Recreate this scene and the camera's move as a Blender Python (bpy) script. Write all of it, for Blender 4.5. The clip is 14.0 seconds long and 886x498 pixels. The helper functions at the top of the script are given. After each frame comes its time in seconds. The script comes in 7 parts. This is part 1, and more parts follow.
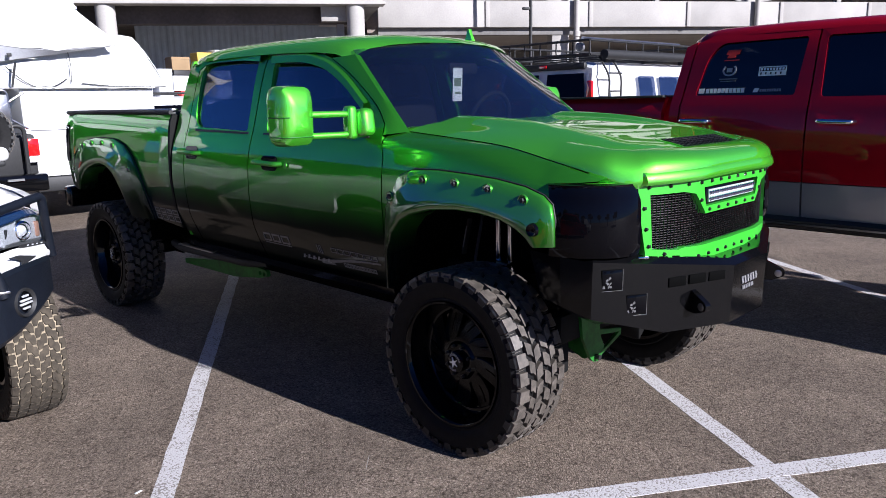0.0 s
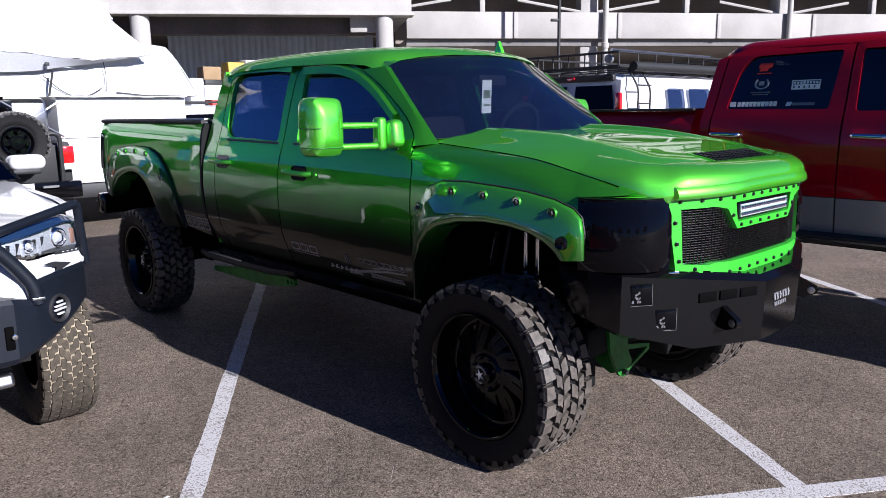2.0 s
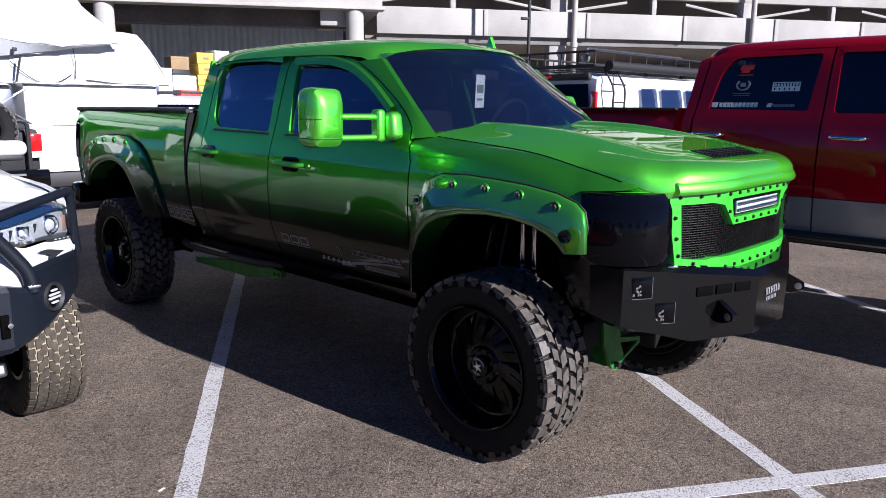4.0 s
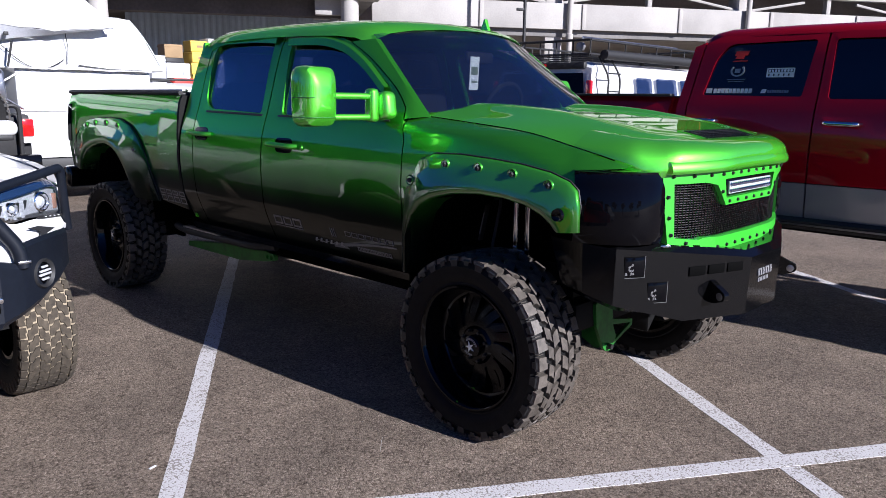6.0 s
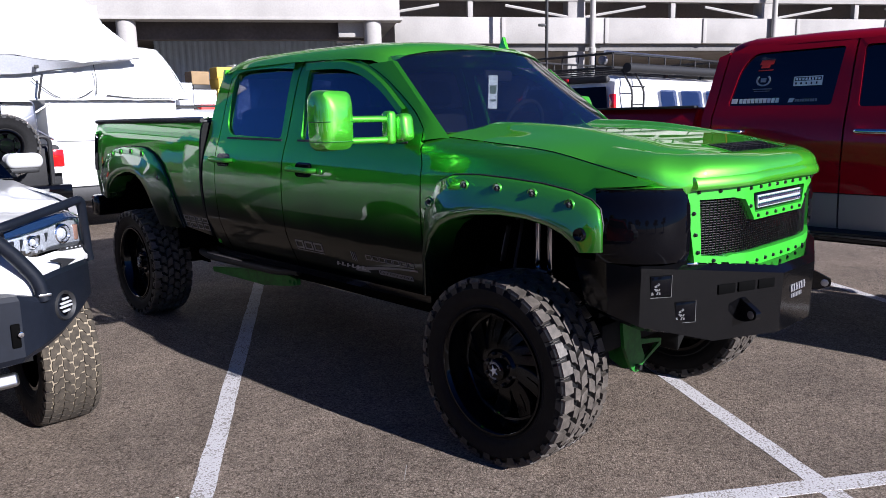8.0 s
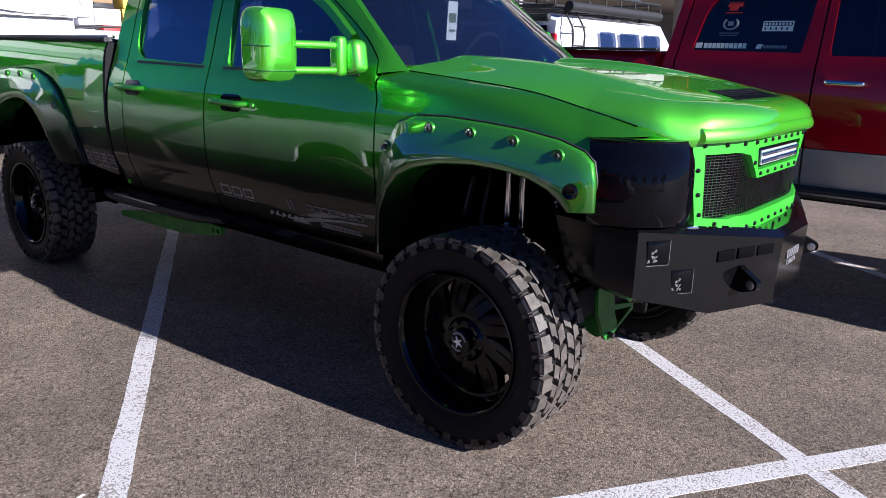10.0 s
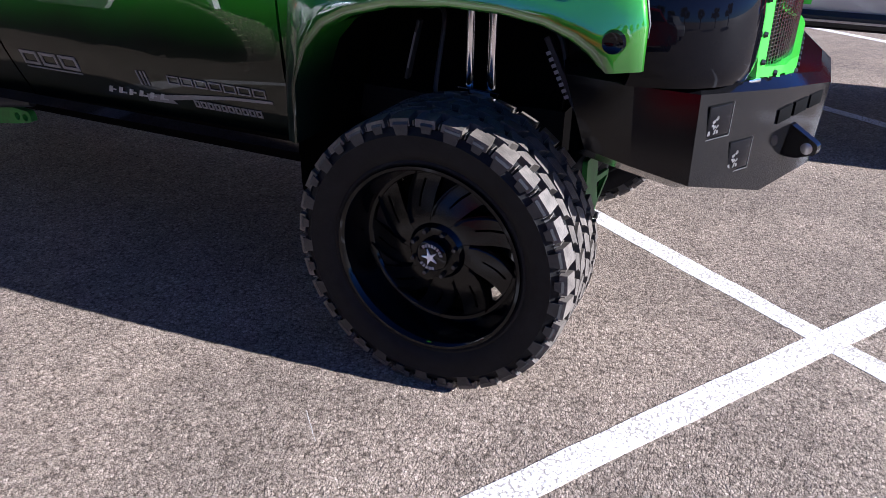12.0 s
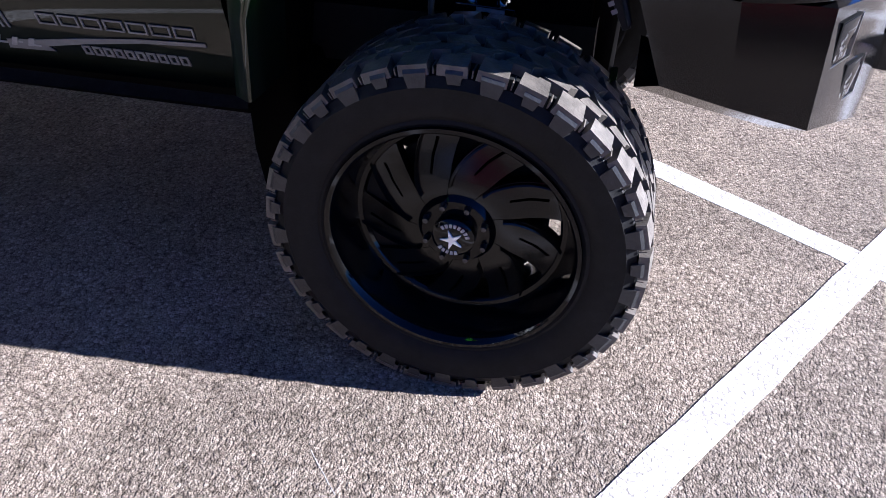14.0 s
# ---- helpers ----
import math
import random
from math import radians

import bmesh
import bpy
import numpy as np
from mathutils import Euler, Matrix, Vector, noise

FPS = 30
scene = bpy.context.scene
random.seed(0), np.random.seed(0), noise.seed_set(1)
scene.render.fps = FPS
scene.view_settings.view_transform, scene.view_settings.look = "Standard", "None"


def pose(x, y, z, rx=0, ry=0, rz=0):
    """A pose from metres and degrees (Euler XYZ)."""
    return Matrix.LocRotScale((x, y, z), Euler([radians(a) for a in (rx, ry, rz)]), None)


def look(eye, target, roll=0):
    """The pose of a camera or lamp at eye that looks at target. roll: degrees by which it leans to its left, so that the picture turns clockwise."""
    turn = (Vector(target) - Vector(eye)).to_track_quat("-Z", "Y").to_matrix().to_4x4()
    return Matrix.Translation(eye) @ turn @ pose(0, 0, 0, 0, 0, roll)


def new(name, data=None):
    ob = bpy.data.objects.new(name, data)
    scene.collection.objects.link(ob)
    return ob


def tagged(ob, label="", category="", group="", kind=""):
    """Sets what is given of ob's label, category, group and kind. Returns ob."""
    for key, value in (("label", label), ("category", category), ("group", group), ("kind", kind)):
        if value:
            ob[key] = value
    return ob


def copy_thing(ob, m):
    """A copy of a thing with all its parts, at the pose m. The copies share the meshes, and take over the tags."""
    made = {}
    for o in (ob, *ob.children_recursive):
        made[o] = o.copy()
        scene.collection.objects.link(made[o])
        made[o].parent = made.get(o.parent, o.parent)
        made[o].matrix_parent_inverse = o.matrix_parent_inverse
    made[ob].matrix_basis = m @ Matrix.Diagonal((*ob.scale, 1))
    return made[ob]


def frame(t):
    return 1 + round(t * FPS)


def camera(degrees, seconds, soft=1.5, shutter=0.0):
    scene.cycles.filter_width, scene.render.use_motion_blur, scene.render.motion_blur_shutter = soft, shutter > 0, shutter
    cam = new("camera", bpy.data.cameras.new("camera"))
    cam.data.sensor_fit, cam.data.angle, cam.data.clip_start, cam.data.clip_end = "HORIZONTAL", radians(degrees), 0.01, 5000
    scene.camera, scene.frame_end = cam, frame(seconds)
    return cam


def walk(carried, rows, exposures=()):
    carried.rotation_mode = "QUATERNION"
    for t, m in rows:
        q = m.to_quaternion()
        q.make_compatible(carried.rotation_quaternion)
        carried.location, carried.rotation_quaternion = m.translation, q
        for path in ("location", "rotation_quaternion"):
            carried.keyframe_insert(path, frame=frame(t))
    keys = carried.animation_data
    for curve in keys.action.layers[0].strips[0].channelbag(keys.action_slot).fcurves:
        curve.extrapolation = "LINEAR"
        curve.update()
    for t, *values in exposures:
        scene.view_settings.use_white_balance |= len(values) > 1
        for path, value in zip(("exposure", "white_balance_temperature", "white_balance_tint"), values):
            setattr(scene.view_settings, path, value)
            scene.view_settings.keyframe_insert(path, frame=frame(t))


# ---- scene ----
import mathutils

cam = camera(62.2, 14.0, soft=0.85)
PATH = [
    (0, (-2.072, -2.75, 1.703), (-1.687, -0.828, 1.308), -1.3),
    (0.5, (-2.003, -2.744, 1.701), (-1.685, -0.812, 1.29), -1.2),
    (1, (-1.994, -2.754, 1.702), (-1.699, -0.812, 1.325), -1.7),
    (1.5, (-2.027, -2.753, 1.714), (-1.728, -0.81, 1.345), -1.0),
    (2, (-2.085, -2.746, 1.711), (-1.765, -0.806, 1.344), -0.9),
    (2.5, (-2.132, -2.732, 1.711), (-1.772, -0.799, 1.349), -0.3),
    (3, (-2.178, -2.719, 1.71), (-1.817, -0.788, 1.334), -0.7),
    (3.5, (-2.221, -2.72, 1.705), (-1.853, -0.79, 1.326), -0.6),
    (4, (-2.258, -2.734, 1.696), (-1.842, -0.814, 1.319), 0.3),
    (4.2, (-2.265, -2.732, 1.691), (-1.834, -0.819, 1.296), -0.0),
    (6.3, (-2.251, -2.742, 1.632), (-1.827, -0.828, 1.236), 0.9),
    (6.5, (-2.264, -2.732, 1.641), (-1.854, -0.813, 1.255), 1.0),
    (7, (-2.269, -2.739, 1.643), (-1.887, -0.809, 1.284), 0.0),
    (7.2, (-2.259, -2.746, 1.646), (-1.899, -0.809, 1.301), -0.9),
    (9.3, (-2.155, -2.452, 1.649), (-1.802, -0.534, 1.206), -0.9),
    (9.5, (-2.174, -2.405, 1.623), (-1.811, -0.503, 1.123), -0.5),
    (10, (-2.283, -2.173, 1.622), (-1.716, -0.325, 1.111), 1.4),
    (10.5, (-2.332, -1.969, 1.602), (-1.622, -0.218, 0.948), 2.1),
    (11, (-2.264, -1.675, 1.576), (-1.641, 0.038, 0.752), -1.2),
    (11.5, (-2.297, -1.43, 1.534), (-1.547, 0.207, 0.662), 1.1),
    (12, (-2.391, -1.168, 1.534), (-1.459, 0.341, 0.61), 0.8),
    (12.5, (-2.334, -0.986, 1.535), (-1.374, 0.427, 0.495), -0.4),
    (13, (-2.271, -0.801, 1.507), (-1.286, 0.601, 0.476), -1.6),
    (13.5, (-2.275, -0.672, 1.493), (-1.247, 0.633, 0.379), 0.1),
    (14, (-2.338, -0.462, 1.479), (-1.253, 0.722, 0.286), 0.5),
]
EXPOSURES = [(0.0, 1.02, 5600, 16), (9.5, 1.02, 5600, 16), (10.4, 1.56, 5600, 16), (11.0, 1.74, 5500, 16), (12.5, 2.2, 5350, 16), (14.0, 2.4, 5250, 16)]
SUN, SKY = 5.0, 0.020
walk(cam, [(t, look(eye, target, roll)) for t, eye, target, roll in PATH], EXPOSURES)

# ---- light ----
TRUCK_YAW = -56.67
TRUCK = pose(-0.5636, 1.0949, 0, 0, 0, TRUCK_YAW)
to_sun = (TRUCK.to_3x3() @ Vector((2.2, 0.23, 1.0))).normalized()
world = bpy.data.worlds.new("sky")
scene.world = world
world.use_nodes = True
wn = world.node_tree.nodes
sky = wn.new("ShaderNodeTexSky")
sky.sky_type, sky.sun_disc = "NISHITA", False
sky.sun_elevation = math.asin(to_sun.z)
sky.sun_rotation = math.atan2(to_sun.x, to_sun.y)
sky.dust_density, sky.air_density, sky.ozone_density = 0.1, 0.7, 1.2
wn["Background"].inputs["Strength"].default_value = SKY
deep = wn.new("ShaderNodeMix")
deep.data_type, deep.blend_type = "RGBA", "MULTIPLY"
deep.inputs["Factor"].default_value = 1.0
deep.inputs["B"].default_value = (0.41, 0.80, 1.70, 1)  # a clear, deep blue autumn sky
world.node_tree.links.new(sky.outputs[0], deep.inputs["A"])
world.node_tree.links.new(deep.outputs["Result"], wn["Background"].inputs["Color"])
sun = new("sun", bpy.data.lights.new("sun", "SUN"))
sun.data.energy, sun.data.angle, sun.data.color = SUN, radians(0.5), (1.0, 0.93, 0.83)
sun.matrix_world = look((0, 0, 30), Vector((0, 0, 30)) - to_sun)


# ---- materials ----
def material(name, colour=(0.5, 0.5, 0.5), rough=0.5, metal=0.0, coat=0.0, grain=0.0, grain_size=40.0, stain=0.0,
             stain_size=2.0, bump=0.0, bump_size=60.0, spec=0.5, emit=0.0):
    """A surface with fine grain, broad stains and bump, all in object metres."""
    m = bpy.data.materials.new(name)
    m.use_nodes = True
    n, l = m.node_tree.nodes, m.node_tree.links
    b = n["Principled BSDF"]
    b.inputs["Base Color"].default_value = (*colour, 1)
    b.inputs["Roughness"].default_value, b.inputs["Metallic"].default_value = rough, metal
    b.inputs["Coat Weight"].default_value, b.inputs["Coat Roughness"].default_value = coat, 0.03
    b.inputs["Specular IOR Level"].default_value = spec
    if emit:
        b.inputs["Emission Color"].default_value, b.inputs["Emission Strength"].default_value = (*colour, 1), emit
    tc = n.new("ShaderNodeTexCoord")
    last = None
    for amount, size, detail in ((grain, grain_size, 4), (stain, stain_size, 6)):
        if not amount:
            continue
        t = n.new("ShaderNodeTexNoise")
        t.inputs["Scale"].default_value, t.inputs["Detail"].default_value = size, detail
        l.new(tc.outputs["Object"], t.inputs["Vector"])
        r = n.new("ShaderNodeMapRange")
        r.inputs["From Min"].default_value, r.inputs["From Max"].default_value = 0.3, 0.7
        r.inputs["To Min"].default_value, r.inputs["To Max"].default_value = 1 - amount, 1 + amount
        l.new(t.outputs["Fac"], r.inputs["Value"])
        mul = n.new("ShaderNodeVectorMath")
        mul.operation = "SCALE"
        if last:
            l.new(last, mul.inputs[0])
        else:
            mul.inputs[0].default_value = colour
        l.new(r.outputs["Result"], mul.inputs["Scale"])
        last = mul.outputs[0]
    if last:
        l.new(last, b.inputs["Base Color"])
    if bump:
        t = n.new("ShaderNodeTexNoise")
        t.inputs["Scale"].default_value, t.inputs["Detail"].default_value = bump_size, 5
        l.new(tc.outputs["Object"], t.inputs["Vector"])
        k = n.new("ShaderNodeBump")
        k.inputs["Strength"].default_value, k.inputs["Distance"].default_value = bump, 0.01
        l.new(t.outputs["Fac"], k.inputs["Height"])
        l.new(k.outputs[0], b.inputs["Normal"])
    return m


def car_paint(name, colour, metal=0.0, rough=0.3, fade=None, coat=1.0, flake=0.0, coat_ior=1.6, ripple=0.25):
    """Clear-coated paint. fade: an airbrushed blend to another colour, stretched on the flares to add shade, (colour,
    low z, high z).
    """
    m = bpy.data.materials.new(name)
    m.use_nodes = True
    n, l = m.node_tree.nodes, m.node_tree.links
    b = n["Principled BSDF"]
    b.inputs["Metallic"].default_value, b.inputs["Roughness"].default_value = metal, rough
    b.inputs["Coat Weight"].default_value, b.inputs["Coat Roughness"].default_value = coat, 0.02
    b.inputs["Coat IOR"].default_value = coat_ior
    b.inputs["Specular IOR Level"].default_value = 0.1
    tc = n.new("ShaderNodeTexCoord")
    mix = n.new("ShaderNodeMix")
    mix.data_type = "RGBA"
    mix.inputs["A"].default_value = (*(fade[0] if fade else colour), 1)
    mix.inputs["B"].default_value = (*colour, 1)
    mix.inputs["Factor"].default_value = 1
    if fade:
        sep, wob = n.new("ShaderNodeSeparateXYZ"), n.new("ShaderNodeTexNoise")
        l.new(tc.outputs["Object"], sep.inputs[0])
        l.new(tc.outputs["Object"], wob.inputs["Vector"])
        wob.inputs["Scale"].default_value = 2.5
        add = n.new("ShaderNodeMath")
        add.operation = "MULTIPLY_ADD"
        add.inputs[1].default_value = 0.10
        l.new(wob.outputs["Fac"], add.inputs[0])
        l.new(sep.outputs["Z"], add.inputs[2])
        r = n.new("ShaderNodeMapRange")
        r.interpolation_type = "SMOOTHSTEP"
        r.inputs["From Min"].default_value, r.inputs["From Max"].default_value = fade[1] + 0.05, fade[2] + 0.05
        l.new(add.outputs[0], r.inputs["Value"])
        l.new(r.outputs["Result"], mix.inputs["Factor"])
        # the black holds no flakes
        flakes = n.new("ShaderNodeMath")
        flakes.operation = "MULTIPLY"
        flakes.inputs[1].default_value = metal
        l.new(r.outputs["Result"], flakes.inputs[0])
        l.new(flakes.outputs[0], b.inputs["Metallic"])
        # and its coat weight is lowered to dim the sunlit ground mirrored there
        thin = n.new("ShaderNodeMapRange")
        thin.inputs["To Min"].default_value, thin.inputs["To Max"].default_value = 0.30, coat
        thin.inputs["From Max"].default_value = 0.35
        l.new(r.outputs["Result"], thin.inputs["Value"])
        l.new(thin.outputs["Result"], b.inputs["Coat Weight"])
    b.inputs["Specular Tint"].default_value = (*(0.25 + 0.75 * c for c in colour), 1)
    l.new(mix.outputs["Result"], b.inputs["Base Color"])
    if flake:
        v, k = n.new("ShaderNodeTexNoise"), n.new("ShaderNodeBump")
        v.inputs["Scale"].default_value = 900
        l.new(tc.outputs["Object"], v.inputs["Vector"])
        k.inputs["Strength"].default_value, k.inputs["Distance"].default_value = flake, 0.001
        l.new(v.outputs["Fac"], k.inputs["Height"])
        l.new(k.outputs[0], b.inputs["Normal"])
    w, kc = n.new("ShaderNodeTexNoise"), n.new("ShaderNodeBump")
    w.inputs["Scale"].default_value = 3.0
    l.new(tc.outputs["Object"], w.inputs["Vector"])
    kc.inputs["Strength"].default_value, kc.inputs["Distance"].default_value = ripple, 0.006
    l.new(w.outputs["Fac"], kc.inputs["Height"])
    l.new(kc.outputs[0], b.inputs["Coat Normal"])
    return m


def glass(name, tint, mirror=0.08, film=0.0):
    """Tinted glass: a tinted view through, a mirror that grows towards grazing angles."""
    m = bpy.data.materials.new(name)
    m.use_nodes = True
    n, l = m.node_tree.nodes, m.node_tree.links
    n.remove(n["Principled BSDF"])
    tr, gl, lw, mx = (n.new("ShaderNode" + k) for k in ("BsdfTransparent", "BsdfGlossy", "LayerWeight", "MixShader"))
    tr.inputs["Color"].default_value = (*tint, 1)
    gl.inputs["Roughness"].default_value = 0.01
    lw.inputs["Blend"].default_value = 0.5
    power, r = n.new("ShaderNodeMath"), n.new("ShaderNodeMapRange")
    power.operation = "POWER"
    power.inputs[1].default_value = 4.0
    r.inputs["To Min"].default_value, r.inputs["To Max"].default_value = mirror, 1.0
    l.new(lw.outputs["Facing"], power.inputs[0])
    l.new(power.outputs[0], r.inputs["Value"])
    l.new(r.outputs["Result"], mx.inputs[0])
    l.new(tr.outputs[0], mx.inputs[1])
    l.new(gl.outputs[0], mx.inputs[2])
    last = mx.outputs[0]
    if film:
        # faint blue diffuse layer that paints the bright haze and sky sheen on the glass
        d, m2, tc, tx, fr = (n.new("ShaderNode" + k) for k in ("BsdfDiffuse", "MixShader", "TexCoord", "TexNoise", "MapRange"))
        d.inputs["Color"].default_value = (0.36, 0.46, 0.75, 1)
        tx.inputs["Scale"].default_value = 3.0
        fr.inputs["To Min"].default_value, fr.inputs["To Max"].default_value = film * 0.6, film * 1.4
        l.new(tc.outputs["Object"], tx.inputs["Vector"])
        l.new(tx.outputs["Fac"], fr.inputs["Value"])
        l.new(fr.outputs["Result"], m2.inputs[0])
        l.new(last, m2.inputs[1])
        l.new(d.outputs[0], m2.inputs[2])
        last = m2.outputs[0]
    l.new(last, n["Material Output"].inputs["Surface"])
    return m


def asphalt_material():
    m = bpy.data.materials.new("asphalt")
    m.use_nodes = True
    n, l = m.node_tree.nodes, m.node_tree.links
    b = n["Principled BSDF"]
    b.inputs["Roughness"].default_value, b.inputs["Specular IOR Level"].default_value = 0.85, 0.25
    tc = n.new("ShaderNodeTexCoord")

    def tex(kind, scale, **more):
        t = n.new("ShaderNodeTex" + kind)
        t.inputs["Scale"].default_value = scale
        for key, value in more.items():
            t.inputs[key].default_value = value
        l.new(tc.outputs["Object"], t.inputs["Vector"])
        return t

    stones = tex("Voronoi", 86, Randomness=1.0)
    small = tex("Voronoi", 190, Randomness=1.0)
    blot = tex("Noise", 1.3, Detail=7)
    patch = tex("Noise", 9.0, Detail=5)

    def ramp(source, stops):
        r = n.new("ShaderNodeValToRGB")
        while len(r.color_ramp.elements) < len(stops):
            r.color_ramp.elements.new(0.5)
        for e, (p, c) in zip(r.color_ramp.elements, stops):
            e.position, e.color = p, (*c, 1)
        l.new(source, r.inputs[0])
        return r.outputs[0]

    def mixed(kind, a, c, f):
        x = n.new("ShaderNodeMix")
        x.data_type, x.blend_type = "RGBA", kind
        for socket, value in (("A", a), ("B", c), ("Factor", f)):
            if isinstance(value, (int, float)):
                x.inputs[socket].default_value = value
            else:
                l.new(value, x.inputs[socket])
        return x.outputs["Result"]

    sepc = n.new("ShaderNodeSeparateColor")
    l.new(stones.outputs["Color"], sepc.inputs[0])
    sepd = n.new("ShaderNodeSeparateColor")
    l.new(small.outputs["Color"], sepd.inputs[0])
    c1 = ramp(sepc.outputs[0], [(0.0, (0.070, 0.054, 0.041)), (0.2, (0.163, 0.130, 0.102)), (0.78, (0.222, 0.179, 0.142)), (0.97, (0.360, 0.300, 0.246))])
    c2 = ramp(sepd.outputs[0], [(0.0, (0.057, 0.044, 0.033)), (0.25, (0.156, 0.124, 0.097)), (0.72, (0.214, 0.173, 0.137)), (0.95, (0.380, 0.316, 0.258))])
    c = mixed("MIX", c1, c2, 0.45)
    gap = ramp(stones.outputs["Distance"], [(0.0, (1.08, 1.08, 1.08)), (0.55, (0.95, 0.95, 0.95)), (0.88, (0.42, 0.40, 0.38))])
    c = mixed("MULTIPLY", c, gap, 1.0)
    c = mixed("MULTIPLY", c, ramp(blot.outputs["Fac"], [(0.3, (0.78, 0.77, 0.76)), (0.7, (1.2, 1.18, 1.15))]), 1.0)
    c = mixed("MULTIPLY", c, ramp(patch.outputs["Fac"], [(0.3, (0.85, 0.85, 0.85)), (0.7, (1.12, 1.12, 1.12))]), 1.0)
    oil = tex("Noise", 0.9, Detail=3)
    c = mixed("MULTIPLY", c, ramp(oil.outputs["Fac"], [(0.22, (0.55, 0.55, 0.55)), (0.33, (1, 1, 1))]), 1.0)
    l.new(c, b.inputs["Base Color"])
    hsum = n.new("ShaderNodeMath")
    hsum.operation = "ADD"
    l.new(stones.outputs["Distance"], hsum.inputs[0])
    l.new(small.outputs["Distance"], hsum.inputs[1])
    k = n.new("ShaderNodeBump")
    k.invert = True
    k.inputs["Strength"].default_value, k.inputs["Distance"].default_value = 0.7, 0.005
    l.new(hsum.outputs[0], k.inputs["Height"])
    l.new(k.outputs[0], b.inputs["Normal"])
    return m


def line_paint_material():
    m = bpy.data.materials.new("line_paint")
    m.use_nodes = True
    n, l = m.node_tree.nodes, m.node_tree.links
    b = n["Principled BSDF"]
    b.inputs["Roughness"].default_value = 0.8
    tc = n.new("ShaderNodeTexCoord")
    v, w = n.new("ShaderNodeTexVoronoi"), n.new("ShaderNodeTexNoise")
    v.inputs["Scale"].default_value, w.inputs["Scale"].default_value, w.inputs["Detail"].default_value = 105, 5, 8
    for t in (v, w):
        l.new(tc.outputs["Object"], t.inputs["Vector"])
    add = n.new("ShaderNodeMath")
    add.operation = "MULTIPLY_ADD"
    add.inputs[1].default_value = 0.60
    l.new(w.outputs["Fac"], add.inputs[0])
    l.new(v.outputs["Distance"], add.inputs[2])
    r = n.new("ShaderNodeValToRGB")
    for e, (p, c) in zip(r.color_ramp.elements, [(0.93, (0.56, 0.54, 0.54, 1)), (1.0, (0.27, 0.245, 0.22, 1))]):
        e.position, e.color = p, c
    l.new(add.outputs[0], r.inputs[0])
    l.new(r.outputs[0], b.inputs["Base Color"])
    k = n.new("ShaderNodeBump")
    k.inputs["Strength"].default_value, k.inputs["Distance"].default_value = 0.5, 0.004
    k.invert = True
    l.new(v.outputs["Distance"], k.inputs["Height"])
    l.new(k.outputs[0], b.inputs["Normal"])
    return m


PAINT = dict(metal=0.85, rough=0.38, flake=0.15, ripple=0.12)
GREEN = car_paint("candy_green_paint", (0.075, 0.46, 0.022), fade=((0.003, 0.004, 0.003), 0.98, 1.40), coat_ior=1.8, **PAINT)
# same candy paint, its colour lightened for the sunlit hood, roof and mirrors
GREEN_TOP = car_paint("candy_green_sunlit", (0.12, 0.62, 0.03), coat_ior=2.3, metal=0.75, rough=0.45, flake=0.15, ripple=0.04)
# real black foot; the fade reaches higher to put shade into the flare colour
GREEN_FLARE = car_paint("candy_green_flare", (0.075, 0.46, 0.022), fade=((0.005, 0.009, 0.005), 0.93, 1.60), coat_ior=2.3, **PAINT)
LIME = material("lime_powder_coat", (0.05, 0.42, 0.025), rough=0.35, coat=0.4, grain=0.05)
# darker copy of the lime coat, with the shade beneath the truck in its colour
BAR_GREEN = material("shaded_green_powder_coat", (0.016, 0.14, 0.014), rough=0.5, grain=0.2, stain=0.4, stain_size=8)
BLACK_PLATE = material("satin_black_steel", (0.003, 0.003, 0.0035), rough=0.08, spec=0.36, grain=0.15, bump=0.015, bump_size=300)
BLACK_GLOSS = material("gloss_black", (0.002, 0.002, 0.003), rough=0.07, spec=0.27, grain=0.1)
SPOKE_BLACK = material("satin_gloss_black", (0.003, 0.003, 0.003), rough=0.22, spec=0.3, grain=0.1)
BLACK_MATT = material("matt_black_plastic", (0.015, 0.015, 0.016), rough=0.6, grain=0.2, bump=0.1, bump_size=200)
UNDER = material("underbody_black", (0.005, 0.005, 0.005), rough=0.7, spec=0.2, grain=0.3, stain=0.3)
# near-zero black that paints the shade inside recesses and openings
VOID = material("recess_shade_black", (0.001, 0.001, 0.001), rough=0.8, spec=0.05, grain=0.1)
RUBBER = material("tyre_rubber", (0.007, 0.0068, 0.007), rough=0.6, spec=0.16, grain=0.25, stain=0.2, stain_size=6, bump=0.12, bump_size=120)
TREAD = material("dusty_tread_rubber", (0.080, 0.069, 0.058), rough=0.45, spec=0.5, grain=0.3, stain=0.35, stain_size=9, bump=0.2, bump_size=150)
LUG = material("clean_black_rubber", (0.020, 0.020, 0.021), rough=0.42, spec=0.45, grain=0.25, bump=0.15, bump_size=150)
TREAD_OLD = material("dusty_brown_tread", (0.050, 0.040, 0.028), rough=0.9, grain=0.35, stain=0.3, stain_size=9, bump=0.2, bump_size=150)
DUST = material("pale_brown_dust", (0.26, 0.215, 0.15), rough=0.95, grain=0.2, stain=0.3, stain_size=12)
CHROME = material("chrome", (0.8, 0.8, 0.82), rough=0.08, metal=1.0, grain=0.05)
MESH = material("dark_wire_mesh", (0.42, 0.42, 0.44), rough=0.2, metal=1.0, grain=0.1)
STEEL = material("brushed_steel", (0.45, 0.45, 0.46), rough=0.3, metal=1.0, grain=0.1)
GUNMETAL = material("dark_bolt", (0.06, 0.06, 0.065), rough=0.35, metal=0.8, grain=0.1)
